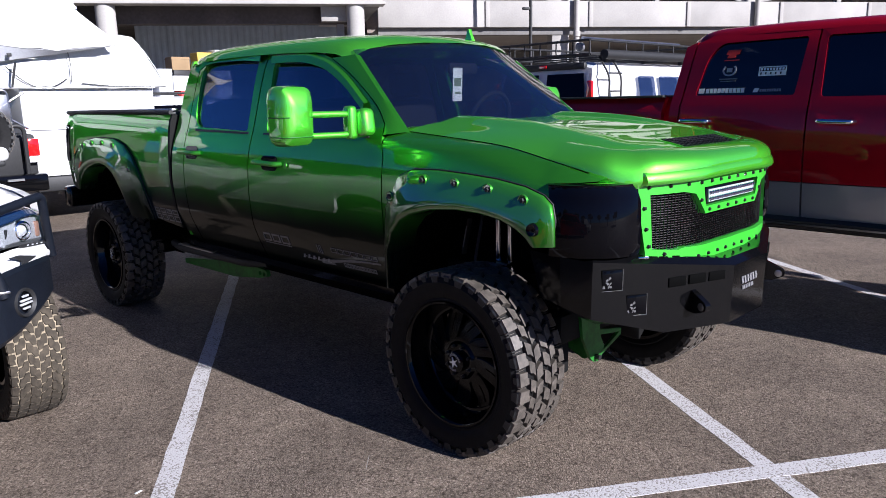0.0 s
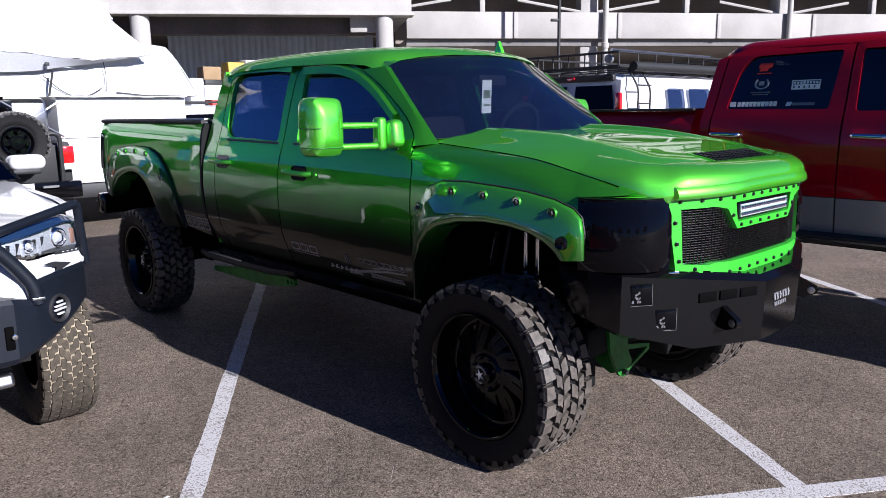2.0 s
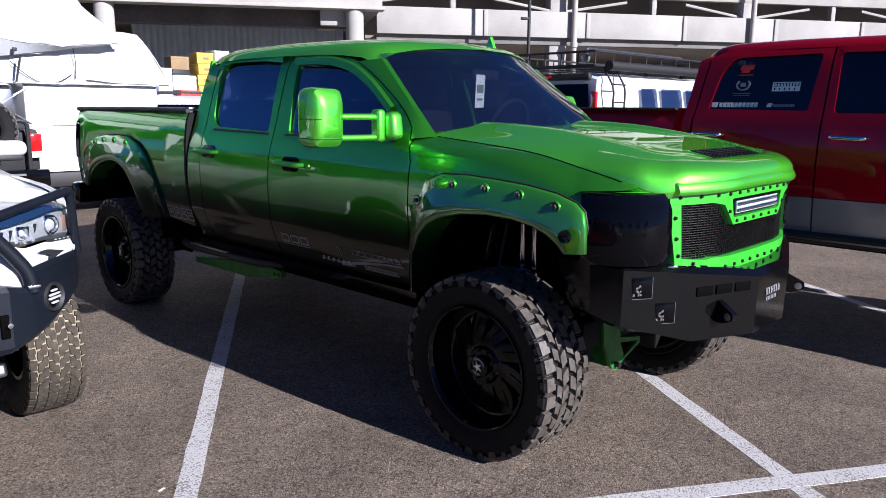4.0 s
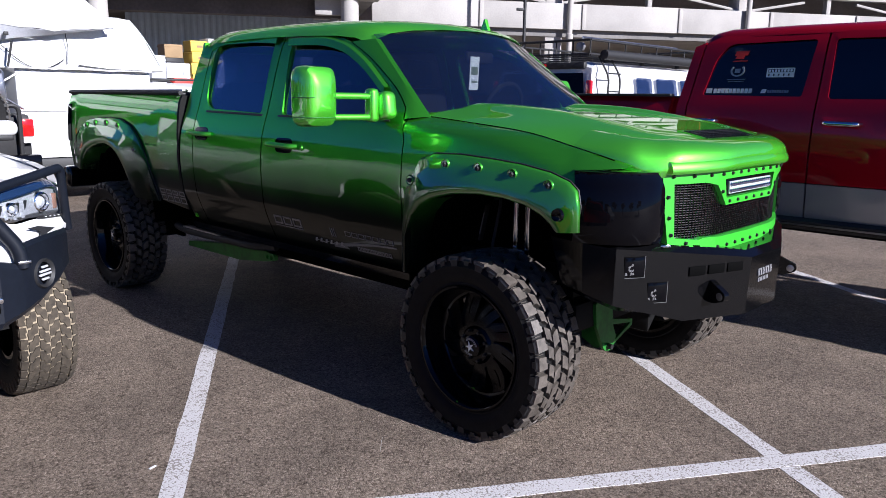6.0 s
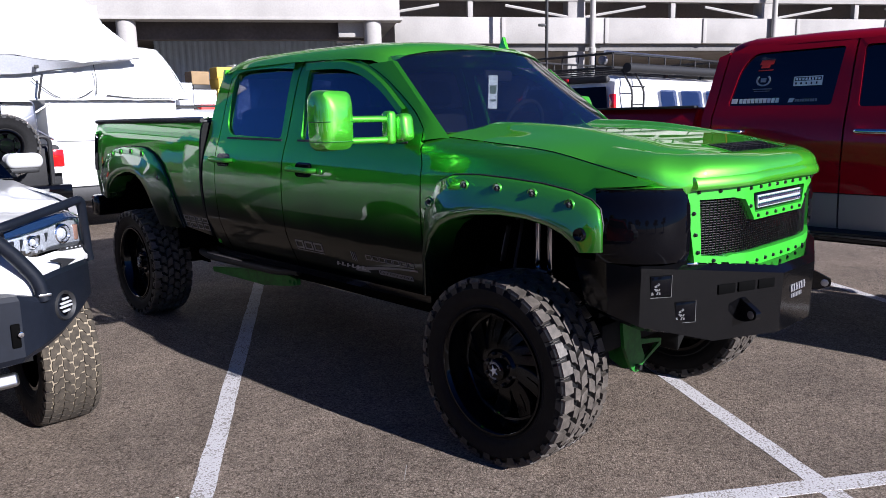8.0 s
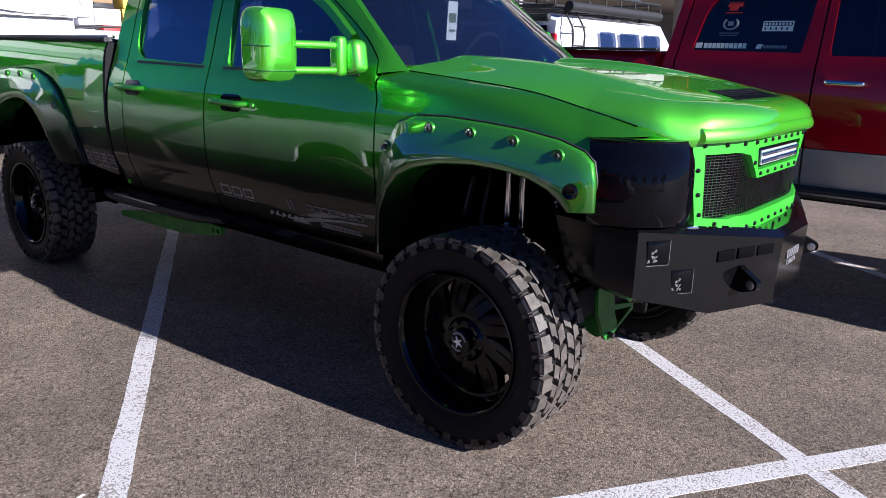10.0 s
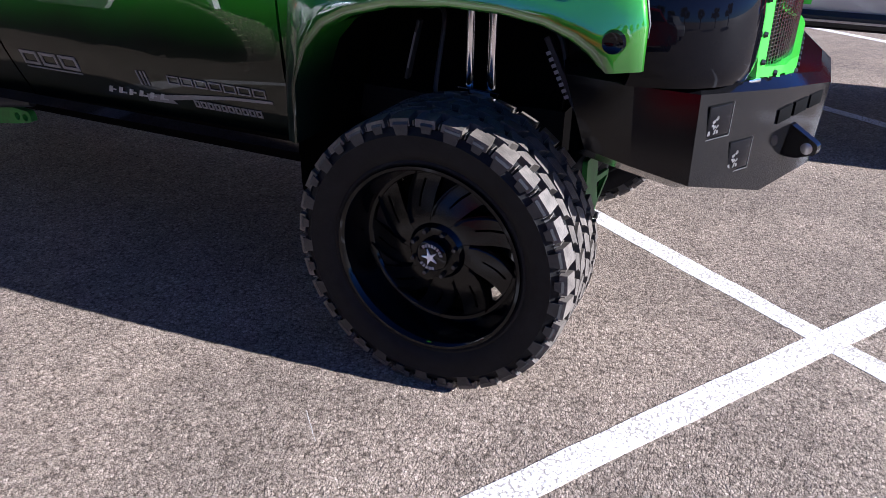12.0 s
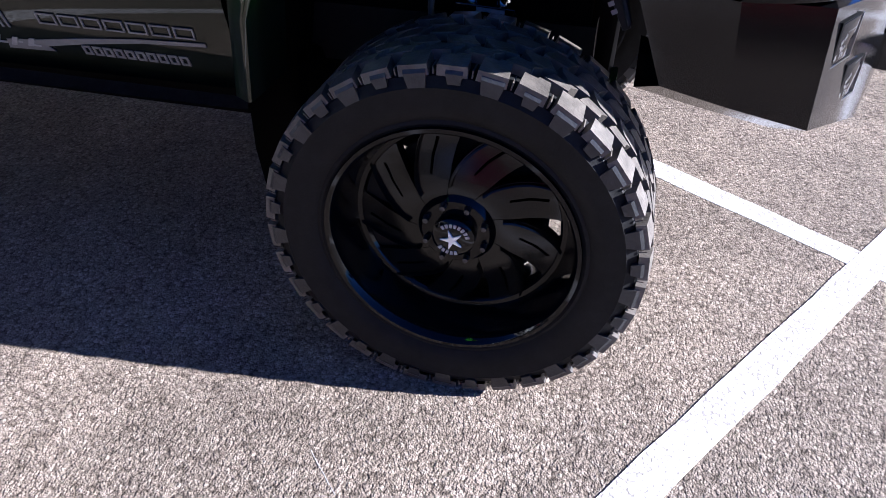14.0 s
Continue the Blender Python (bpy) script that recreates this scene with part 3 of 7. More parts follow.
def wheel(parent, at, R=0.462, W=0.33, rim=0.305, out=-1, tread=None, pitches=30, fine=False, style="twist", dish=0.135, name="wheel", label="gloss black deep-dish wheel"):
    """A wheel with its tyre. out: the side (of y) that its face looks to."""
    tread = tread or TREAD
    h = W / 2
    bm = lathe([(rim - 0.016, -h * 0.80), (rim - 0.009, -h * 0.915), (rim - 0.005, -h * 0.935), (rim + 0.004, -h * 0.93), (rim + 0.006, -h * 0.80), (rim - 0.006, -h * 0.6),
                (rim - 0.03, 0.0), (rim - 0.02, h * 0.5), (rim, h * 0.8), (rim - 0.03, h * 0.8), (rim - 0.05, 0.0), (rim - 0.030, -h * 0.5), (rim - 0.016, -h * 0.80)], 72)
    w = part(name, bm, BLACK_GLOSS, parent, label)
    w.matrix_basis = pose(*at) @ (Matrix() if out < 0 else pose(0, 0, 0, 0, 0, 180))
    part("tyre", tyre_carcass(R, W, rim), RUBBER, w, "black rubber off-road tyre")
    treads = part("tread", tread_blocks(R, W, pitches, fine), tread, w, "dusty chunky off-road tread", angle=25)
    treads.data.materials.append(LUG if tread == TREAD else tread)
    if fine:
        part("tread_groove", lathe([(R - 0.027, -h * 0.95), (R - 0.012, -h * 0.85), (R - 0.007, 0), (R - 0.012, h * 0.85), (R - 0.027, h * 0.95)], 72), DUST, w, "pale dust in the tread grooves")
    yf = -h * 0.93 + dish
    # ring at the bottom of the dish
    part("inner_ring", lathe([(rim - 0.058, yf - 0.010), (rim - 0.052, yf - 0.018), (rim - 0.030, yf - 0.022), (rim - 0.030, yf + 0.02), (rim - 0.062, yf + 0.02), (rim - 0.058, yf - 0.010)], 72), BLACK_GLOSS, w)
    r1 = rim - 0.046
    n = 9 if style == "twist" else 6
    for i in range(n):
        a = 2 * math.pi * i / n
        if style == "twist":
            part("spoke", twist_spoke(yf, 0.072, r1, a + 0.15, math.pi / n), SPOKE_BLACK, w, angle=25)
        else:
            m = Matrix.Rotation(-a, 4, "Y")
            bm = prism([(0.05, -0.03), (r1 + 0.005, -0.045), (r1 + 0.005, 0.045), (0.05, 0.03)], yf - 0.03, yf + 0.01, "y", m=m)
            part("spoke", bm, BLACK_GLOSS, w, angle=20)
    part("hub", lathe([(0.0, yf - 0.066), (0.084, yf - 0.062), (0.098, yf - 0.046), (0.10, yf + 0.03)], 40), BLACK_GLOSS, w)
    if style == "twist":
        for i in range(8):
            a = 2 * math.pi * (i + 0.5) / 8
            m = Matrix.Translation((0.077 * math.cos(a), 0, 0.077 * math.sin(a)))
            part("lug_nut", lathe([(0.0, yf - 0.082), (0.007, yf - 0.080), (0.009, yf - 0.060)], 8, m=m), GUNMETAL, w)
        part("centre_cap", lathe([(0.0, yf - 0.098), (0.042, yf - 0.096), (0.052, yf - 0.088), (0.054, yf - 0.055)], 40), BLACK_GLOSS, w)
        star = []
        for i in range(10):
            a = math.pi / 2 + 0.35 + math.pi * i / 5
            rr = 0.029 if i % 2 == 0 else 0.009
            star.append((rr * math.cos(a), rr * math.sin(a)))
        part("star_emblem", prism(star, yf - 0.102, yf - 0.097, "y"), STAR, w, "bright five-pointed star emblem")
        for base, count in ((math.pi / 2 - 0.3, 8), (-math.pi / 2 - 0.3, 5)):
            for k in range(count):
                c = base + (k - (count - 1) / 2) * 0.27
                arc = [(rr * math.cos(c + da), rr * math.sin(c + da)) for rr, da in ((0.034, -0.09), (0.034, 0.09), (0.044, 0.09), (0.044, -0.09))]
                part("cap_marking", prism(arc, yf - 0.0985, yf - 0.096, "y"), DECAL, w)
    part("brake_disc", lathe([(0.0, h * 0.1), (0.70 * rim, h * 0.1), (0.70 * rim, h * 0.25), (0.0, h * 0.25)], 40), UNDER, w)
    part("brake_caliper", box((0.12, 0.10, 0.26), (-0.70 * rim, h * 0.15, 0.0), (0, 0, 0), 0.02), UNDER, w)
    return w


# ---- the ground ----
def ground():
    bm = bmesh.new()
    bmesh.ops.create_grid(bm, x_segments=40, y_segments=40, size=400)
    single("ground", bm, ASPHALT, "dark speckled asphalt of a car park", "ground", kind="structure")
    stall = 2.735
    for i in range(-3, 4):
        outline = [(i * stall + 0.052 + random.uniform(-0.004, 0.004), y) for y in np.arange(-2.6 if i == 0 else -1.2, 5.45, 0.15)]
        outline += [(i * stall - 0.052 + random.uniform(-0.004, 0.004), y) for y, _ in [(o[1], 0) for o in reversed(outline)]]
        single("parking_line", prism(outline, -0.01, 0.0015), LINE_PAINT, "worn white painted stall line on the asphalt", "road marking", group="stall lines", kind="structure")
    outline = [(x, 0.054 + random.uniform(-0.004, 0.004)) for x in np.arange(-9, 9.1, 0.15)]
    outline += [(x, -0.054 + random.uniform(-0.004, 0.004)) for x, _ in reversed(outline)]
    single("parking_line", prism(outline, -0.012, 0.003), LINE_PAINT, "worn white painted line across the stall ends", "road marking", group="stall lines", kind="structure")
    # small litter flecks and a scuffed crack
    for x, y, a in ((-2.848, 0.509, 50),):
        single("paint_fleck", box((0.035, 0.012, 0.004), (x, y, 0.001), (0, 0, a), 0.001), WHITE_VINYL, "small white fleck on the asphalt", "fleck", group="flecks")

    # pale scratch
    bm = bmesh.new()
    for k, (f, w) in enumerate(((-0.40, 0.0018), (-0.22, 0.0026), (-0.02, 0.0018), (0.18, 0.0022), (0.38, 0.0014))):
        box((0.029, w, 0.002), (-1.810 + -0.0310 * f, 0.533 + -0.1498 * f + 0.002 * (k % 2), 0.0002), (0, 0, -104.7 + 3 * (k % 3)), bm=bm)
    single("scratch", bm, CONCRETE, "thin pale scratch in the asphalt", "scratch")


ground()

# ---- the green pickup ----
truck = thing("pickup_truck", "lifted bright green crew-cab pickup with black lower fade", "pickup truck", TRUCK)
FENDER_Z = (0.6, 0.70, 0.78, 0.95, 1.2, 1.36, 1.45)
FENDER_Y = (0.85, 0.875, 0.90, 0.925, 0.945, 0.937, 0.918)
BODY_Z = (0.6, 0.65, 0.72, 0.79, 0.86, 0.90, 0.95, 1.05, 1.12, 1.2, 1.36, 1.45, 1.55, 1.85, 1.97, 2.03, 2.2)
BODY_Y = (0.775, 0.799, 0.833, 0.866, 0.896, 0.911, 0.926, 0.938, 0.9436, 0.946, 0.937, 0.918, 0.885, 0.80, 0.757, 0.72, 0.6)
SEAM_X = (-0.56, -0.19, 0.16, 0.47, 0.67, 0.80)
SEAM_Z = (1.560, 1.530, 1.497, 1.433, 1.385, 1.34)


def body_y(x, z):
    """Half the width of the doors and bed at a height."""
    y = curve(z, BODY_Z, BODY_Y)
    if z > 1.5:
        y -= 0.055 * smooth((x + 1.5) / 0.9) * smooth((z - 1.5) / 0.2)
    return y


def fender_y(x, z):
    top = curve(x, SEAM_X, SEAM_Z)
    y = curve(z, FENDER_Z, FENDER_Y)
    y -= 0.045 * smooth((x + 0.2) / 0.75)
    s = min(1.0, max(0.0, (z - (top - 0.15)) / 0.15))
    edge = lerp(x, (0.50, 0.56, 0.66, 0.72), (0.786, 0.776, 0.757, 0.726))
    return y - (y - edge) * s ** lerp(x, (0.1, 0.45), (5.0, 2.2))


def bed_y(x, z):
    y = curve(z, (0.6, 0.65, 0.75, 0.85, 0.95, 1.05, 1.2, 1.36, 1.5, 1.6, 1.68), (0.810, 0.835, 0.874, 0.903, 0.927, 0.940, 0.949, 0.943, 0.930, 0.913, 0.875))
    return y - 0.03 * smooth((-4.9 - x) / 0.35)


def grille_x(y):
    return 0.895 - 0.75 * max(0.0, abs(y) - 0.25) ** 2


def hood_z(x, y):
    seam = curve(x, SEAM_X, SEAM_Z)
    ahead = x + (0.895 - grille_x(y)) * smooth((x - 0.2) / 0.5)
    mid = curve(ahead, (-0.5, -0.07, 0.28, 0.55, 0.70, 0.80, 0.87, 0.900, 0.918, 0.93), (1.597, 1.584, 1.556, 1.525, 1.501, 1.472, 1.440, 1.421, 1.403, 1.380))
    u = min(1.0, max(0.0, (lerp(x, (0.2, 0.47, 0.56, 0.66, 0.72, 0.78), (0.782, 0.781, 0.769, 0.751, 0.716, 0.672)) - abs(y)) / lerp(x, (0.2, 0.75), (0.36, 0.24))))
    full = smooth((x - 0.35) / 0.3)
    side = (1 - full) * (1 - (1 - u) ** 2) + full * math.sqrt(1 - (1 - u) ** 2)
    z = seam + (mid - seam) * side 
    # two low ridges beside a flat field, highest at the back
    d = abs(y) - 0.45
    ridge = math.exp(-(d / (0.11 if d > 0 else 0.04)) ** 2)
    run = smooth((x + 0.50) / 0.09) * lerp(x, (-0.2, 0.1, 0.4, 0.6), (1.0, 0.75, 0.25, 0.0))
    return z + 0.030 * ridge * run


DOOR_X = (-1.815, -1.45, -1.25, -1.05, -0.80, -0.585)
DOOR_Z = (2.025, 2.015, 1.988, 1.907, 1.752, 1.59)
DOOR_TOP = [(x, curve(x, DOOR_X, DOOR_Z)) for x in np.linspace(-0.585, -1.815, 26)]


def build_doors(s, near):
    fd = [(-0.535, 0.715), (-0.52, 1.10), (-0.52, 1.42)] + DOOR_TOP + [(-1.825, 1.5), (-1.845, 0.70)]
    fw = rounded([(-0.70, 1.545), (-0.80, 1.665), (-1.02, 1.84), (-1.22, 1.935), (-1.42, 1.965), (-1.725, 1.975), (-1.67, 1.535)], [0.03, 0.1, 0.1, 0.1, 0.05, 0.05, 0.03])
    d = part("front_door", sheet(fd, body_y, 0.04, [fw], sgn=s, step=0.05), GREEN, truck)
    part("window", sheet(rounded([(-0.69, 1.535), (-0.80, 1.675), (-1.02, 1.85), (-1.22, 1.945), (-1.42, 1.975), (-1.735, 1.985), (-1.66, 1.525)], 0.03),
                         lambda x, z: body_y(x, z) - 0.018, 0.006, sgn=s, step=0.15), TINT, d, "dark blue-tinted window glass")
    rd = [(-1.855, 0.70), (-1.837, 1.5), (-1.827, 2.025), (-2.2, 2.045), (-2.55, 2.045), (-2.70, 2.02), (-2.725, 1.5), (-2.735, 0.70)]
    rw = rounded([(-1.90, 1.54), (-1.915, 2.0), (-2.2, 2.02), (-2.55, 2.02), (-2.655, 1.98), (-2.64, 1.62), (-2.56, 1.56)], [0.03, 0.04, 0.05, 0.08, 0.06, 0.05, 0.05])
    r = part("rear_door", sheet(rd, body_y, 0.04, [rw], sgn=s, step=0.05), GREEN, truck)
    part("window", sheet(rounded([(-1.89, 1.53), (-1.905, 2.01), (-2.2, 2.03), (-2.55, 2.03), (-2.665, 1.985), (-2.65, 1.615), (-2.56, 1.55)], 0.03),
                         lambda x, z: body_y(x, z) - 0.018, 0.006, sgn=s, step=0.15), TINT, r, "dark blue-tinted window glass")
    for door, xh, zh in ((d, -1.575, 1.352), (r, -2.60, 1.385)):
        y = s * (body_y(xh, zh))
        part("handle", tube(bend([(xh - 0.155, y, zh + 0.008), (xh - 0.13, y + s * 0.045, zh + 0.006), (xh + 0.10, y + s * 0.045, zh), (xh + 0.13, y, zh)], 0.04), 0.017, 10), GREEN, door, "body-coloured pull handle")
        part("handle_cup", sheet(rounded([(xh - 0.10, zh - 0.045), (xh - 0.10, zh + 0.045), (xh + 0.08, zh + 0.045), (xh + 0.08, zh - 0.045)], 0.04),
                                 lambda x, z: body_y(x, z) + 0.003, 0.006, sgn=s), BLACK_GLOSS, door)
        part("keyhole_trim", lathe([(0.0, s * (abs(y) + 0.012)), (0.016, s * (abs(y) + 0.010)), (0.018, y)], 16, m=Matrix.Translation((xh + 0.18 - 0.34 * (door is r), 0, zh - 0.005))), GREEN, door)
    # rain visors
    for door, run in ((d, [(x, curve(x, (-1.74, -1.42, -1.2, -1.0, -0.78), (2.0, 1.99, 1.95, 1.858, 1.70))) for x in np.linspace(-0.78, -1.74, 20)]), (r, [(x, curve(x, (-2.68, -2.62, -2.5, -2.2, -1.89), (2.0, 2.028, 2.043, 2.04, 2.02))) for x in np.linspace(-1.89, -2.68, 16)])):
        rows = [[(x, s * (body_y(x, z) + o), z + dz) for x, z in run] for o, dz in ((0.004, 0.012), (0.03, 0.002), (0.04, -0.04), (0.034, -0.042), (0.024, -0.002), (0.0, 0.006))]
        part("rain_visor", loft(rows, closed=False), GREEN, door, "body-coloured rain visor")
    # silver sponsor strips along the black sill
    if near:
        def block(x0, z0, w, h, rim, slant, mat, parent, lift=0.0035):
            """One outlined block of a sponsor's name."""
            o = [(x0, z0), (x0 + w, z0), (x0 + w + slant, z0 + h), (x0 + slant, z0 + h)]
            hole = [[(x0 + rim + slant * 0.2, z0 + rim), (x0 + w - rim + slant * 0.2, z0 + rim), (x0 + w - rim + slant * 0.8, z0 + h - rim), (x0 + rim + slant * 0.8, z0 + h - rim)]] if rim else ()
            part("decal", sheet(o, lambda x, z: body_y(x, z) + lift, 0.003, hole, sgn=s, step=0.3), mat, parent)

        for k in range(7):
            block(-1.041 + k * 0.0607, 0.856, 0.052, 0.031, 0.0045, 0.004, DECAL_DIM, d)
        for k in range(10):
            block(-0.964 + k * 0.0296, 0.774, 0.024, 0.028, 0.0065, 0.002, DECAL_DIM, d)
        for k in range(6):
            block(-1.375 + k * 0.05, 0.779 + 0.002 * (k % 2), 0.016, 0.026, 0, 0.020, DECAL, d, 0.0055)
            block(-1.362 + k * 0.05, 0.788 - 0.006 * (k % 2), 0.026, 0.006, 0, 0.003, DECAL, d, 0.0045)
        for k in range(3):
            block(-1.765 + k * 0.103, 0.846, 0.088, 0.056, 0.012, 0.006, DECAL_DIM, d)
        block(-1.765, 0.832, 0.295, 0.006, 0, 0.0, DECAL_DIM, d)
        for k in range(3):
            block(-1.180 + k * 0.018, 0.834, 0.006, 0.055, 0, 0.002, DECAL_DIM, d)
        part("decal", sheet([(-1.19, 0.767), (-1.05, 0.772), (-1.065, 0.786), (-0.95, 0.806), (-0.78, 0.829), (-0.605, 0.839), (-0.605, 0.849), (-0.78, 0.841), (-0.95, 0.823), (-1.09, 0.803), (-1.18, 0.796)],
                            lambda x, z: body_y(x, z) + 0.0035, 0.003, sgn=s, step=0.1), DECAL_DIM, d, "long grey swoosh stripe")


FLARE_F_OUT = [(-0.535, 0.74), (-0.50, 0.95), (-0.455, 1.19), (-0.36, 1.345), (-0.26, 1.378), (-0.10, 1.382), (0.08, 1.372), (0.25, 1.357), (0.40, 1.332), (0.50, 1.30), (0.545, 1.265), (0.56, 1.2), (0.562, 1.09)]
FLARE_F_IN = [(-0.47, 0.75), (-0.435, 0.95), (-0.385, 1.06), (-0.32, 1.125), (-0.24, 1.165), (-0.10, 1.200), (0.06, 1.212), (0.20, 1.205), (0.31, 1.185), (0.385, 1.155), (0.43, 1.125), (0.455, 1.10), (0.475, 1.085)]
FLARE_R_OUT = [(-3.38, 0.82), (-3.42, 1.02), (-3.50, 1.20), (-3.60, 1.32), (-3.74, 1.405), (-3.92, 1.45), (-4.12, 1.458), (-4.35, 1.452), (-4.58, 1.43), (-4.76, 1.37), (-4.88, 1.29), (-4.95, 1.19), (-4.99, 1.0)]
FLARE_R_IN = [(-3.73, 0.82), (-3.76, 0.95), (-3.81, 1.05), (-3.86, 1.11), (-3.93, 1.17), (-4.03, 1.22), (-4.15, 1.24), (-4.28, 1.235), (-4.42, 1.21), (-4.55, 1.17), (-4.65, 1.11), (-4.71, 1.05), (-4.74, 0.98)]


def build_flare(outer, inner, fn, s, bolts, mat):
    rows = []
    for f, o in ((0.0, 0.004), (0.0, 0.022), (0.05, 0.032), (0.35, 0.046), (0.66, 0.060), (0.84, 0.068), (0.95, 0.066), (1.0, 0.056), (1.0, 0.0), (1.0, -0.12)):
        row = []
        for (xo, zo), (xi, zi) in zip(outer, inner):
            x, z = xo + (xi - xo) * f, zo + (zi - zo) * f
            row.append((x, s * (fn(x, min(z, 1.4)) + o), z))
        rows.append(row)
    fl = part("fender_flare", loft(rows), mat, truck, "bolt-on green fender flare", angle=50)
    part("flare_gasket", tube([(x, s * (fn(x, min(z, 1.4)) + 0.006), z + 0.003) for x, z in outer], 0.0045, 6), BLACK_MATT, fl, "thin black rubber edging")
    for x, z in bolts:
        y = fn(x, min(z, 1.4)) + 0.043
        m = Matrix.Translation((x, 0, z))
        part("bolt_pocket", lathe([(0.0, s * y), (0.020, s * y), (0.024, s * (y + 0.004)), (0.027, s * (y - 0.006))], 20, m=m), mat, fl)
        part("bolt", lathe([(0.0, s * (y + 0.012)), (0.009, s * (y + 0.011)), (0.013, s * (y + 0.006)), (0.014, s * y)], 6, m=m), BLACK_MATT, fl, angle=20)
    return fl


def build_side(s):
    near = s < 0
    build_doors(s, near)
    arch = [(-0.515, 0.86), (-0.47, 1.10), (-0.40, 1.22), (-0.28, 1.29), (-0.10, 1.30), (0.10, 1.29), (0.28, 1.27), (0.40, 1.23), (0.47, 1.17), (0.495, 1.10)]
    top = [(x, curve(x, SEAM_X, SEAM_Z) - 0.004) for x in np.arange(0.70, -0.57, -0.08)]
    fo = arch + [(0.515, 1.12), (0.520, 1.352), (0.60, 1.356), (0.68, 1.362)] + top + [(-0.555, 1.57), (-0.512, 1.42), (-0.512, 1.10)]
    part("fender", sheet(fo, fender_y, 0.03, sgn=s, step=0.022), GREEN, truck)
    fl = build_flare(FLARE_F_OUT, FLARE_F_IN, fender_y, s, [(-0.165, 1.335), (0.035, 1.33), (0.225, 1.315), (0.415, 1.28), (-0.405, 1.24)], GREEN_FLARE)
    # recessed side lamp in the front tip
    part("side_marker", lathe([(0.0, s * 0.985), (0.018, s * 0.985), (0.026, s * 0.99), (0.03, s * 0.975)], 20, m=Matrix.Translation((0.495, 0, 1.165))), BLACK_GLOSS, fl, "dark round marker lamp")
    # cab corner behind the rear door
    part("cab_corner", sheet([(-2.745, 0.70), (-2.735, 1.5), (-2.712, 2.02), (-2.80, 2.03), (-2.86, 1.95), (-2.90, 1.6), (-2.925, 1.2), (-2.93, 0.75)], body_y, 0.05, sgn=s, step=0.06), GREEN, truck)
    # rocker
    part("rocker", loft([[(-2.93, s * 0.87, 0.715), (-0.53, s * 0.87, 0.715)], [(-2.93, s * 0.85, 0.66), (-0.55, s * 0.85, 0.67)], [(-2.93, s * 0.75, 0.64), (-0.55, s * 0.75, 0.65)]]), BLACK_GLOSS, truck)
    # bed side with its arch
    ra = [(-3.42, 0.84), (-3.50, 1.10), (-3.62, 1.26), (-3.80, 1.34), (-4.2, 1.37), (-4.55, 1.35), (-4.75, 1.26), (-4.85, 1.15), (-4.90, 0.98)]
    part("bed_side", sheet([(-2.965, 0.80), (-2.965, 1.655), (-5.12, 1.668), (-5.20, 1.655), (-5.205, 1.35), (-5.17, 0.98)] + ra[::-1], bed_y, 0.04, sgn=s, step=0.055), GREEN, truck)
    if near:
        for z0, h in ((0.895, 0.040), (0.838, 0.048)):
            for k in range(4):
                x0 = -3.34 + k * 0.105
                part("decal", sheet([(x0, z0), (x0 + 0.088, z0), (x0 + 0.088, z0 + h), (x0, z0 + h)], lambda x, z: bed_y(x, z) + 0.0035, 0.003,
                                    [[(x0 + 0.012, z0 + 0.010), (x0 + 0.076, z0 + 0.010), (x0 + 0.076, z0 + h - 0.010), (x0 + 0.012, z0 + h - 0.010)]], sgn=s, step=0.3), DECAL_DIM, truck)
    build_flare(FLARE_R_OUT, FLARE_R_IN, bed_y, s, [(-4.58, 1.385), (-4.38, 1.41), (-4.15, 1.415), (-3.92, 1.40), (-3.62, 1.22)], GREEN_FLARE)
    part("bed_rail_cap", tube([(-2.97, s * 0.89, 1.665), (-4.0, s * 0.895, 1.675), (-5.19, s * 0.875, 1.672)], 0.018, 8), BLACK_MATT, truck, "black bed rail cap")
    # added dark strip for the shade in the gap; covers the bed's sunlit edge
    part("bed_gap_shade", sheet([(-2.964, 0.80), (-2.964, 1.655), (-2.935, 1.645), (-2.935, 0.80)], lambda x, z: bed_y(x, z) + 0.002, 0.12, sgn=s, step=0.05), UNDER, truck)
    # tail lamp
    part("tail_lamp", sheet(rounded([(-5.10, 1.22), (-5.10, 1.56), (-5.21, 1.56), (-5.21, 1.22)], 0.02), lambda x, z: bed_y(x, z) + 0.006, 0.05, sgn=s, step=0.06), SMOKED, truck, "smoked tail lamp")
    # inner arches and liners, their deep shade put into the near-zero black
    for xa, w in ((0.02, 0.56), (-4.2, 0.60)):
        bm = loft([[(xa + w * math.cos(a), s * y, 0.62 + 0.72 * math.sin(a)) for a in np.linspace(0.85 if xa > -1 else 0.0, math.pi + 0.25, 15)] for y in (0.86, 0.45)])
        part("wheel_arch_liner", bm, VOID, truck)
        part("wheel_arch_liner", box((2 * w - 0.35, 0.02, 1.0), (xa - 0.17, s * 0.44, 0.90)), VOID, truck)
    # A-pillar, from the glass to the door's edge
    rows = []
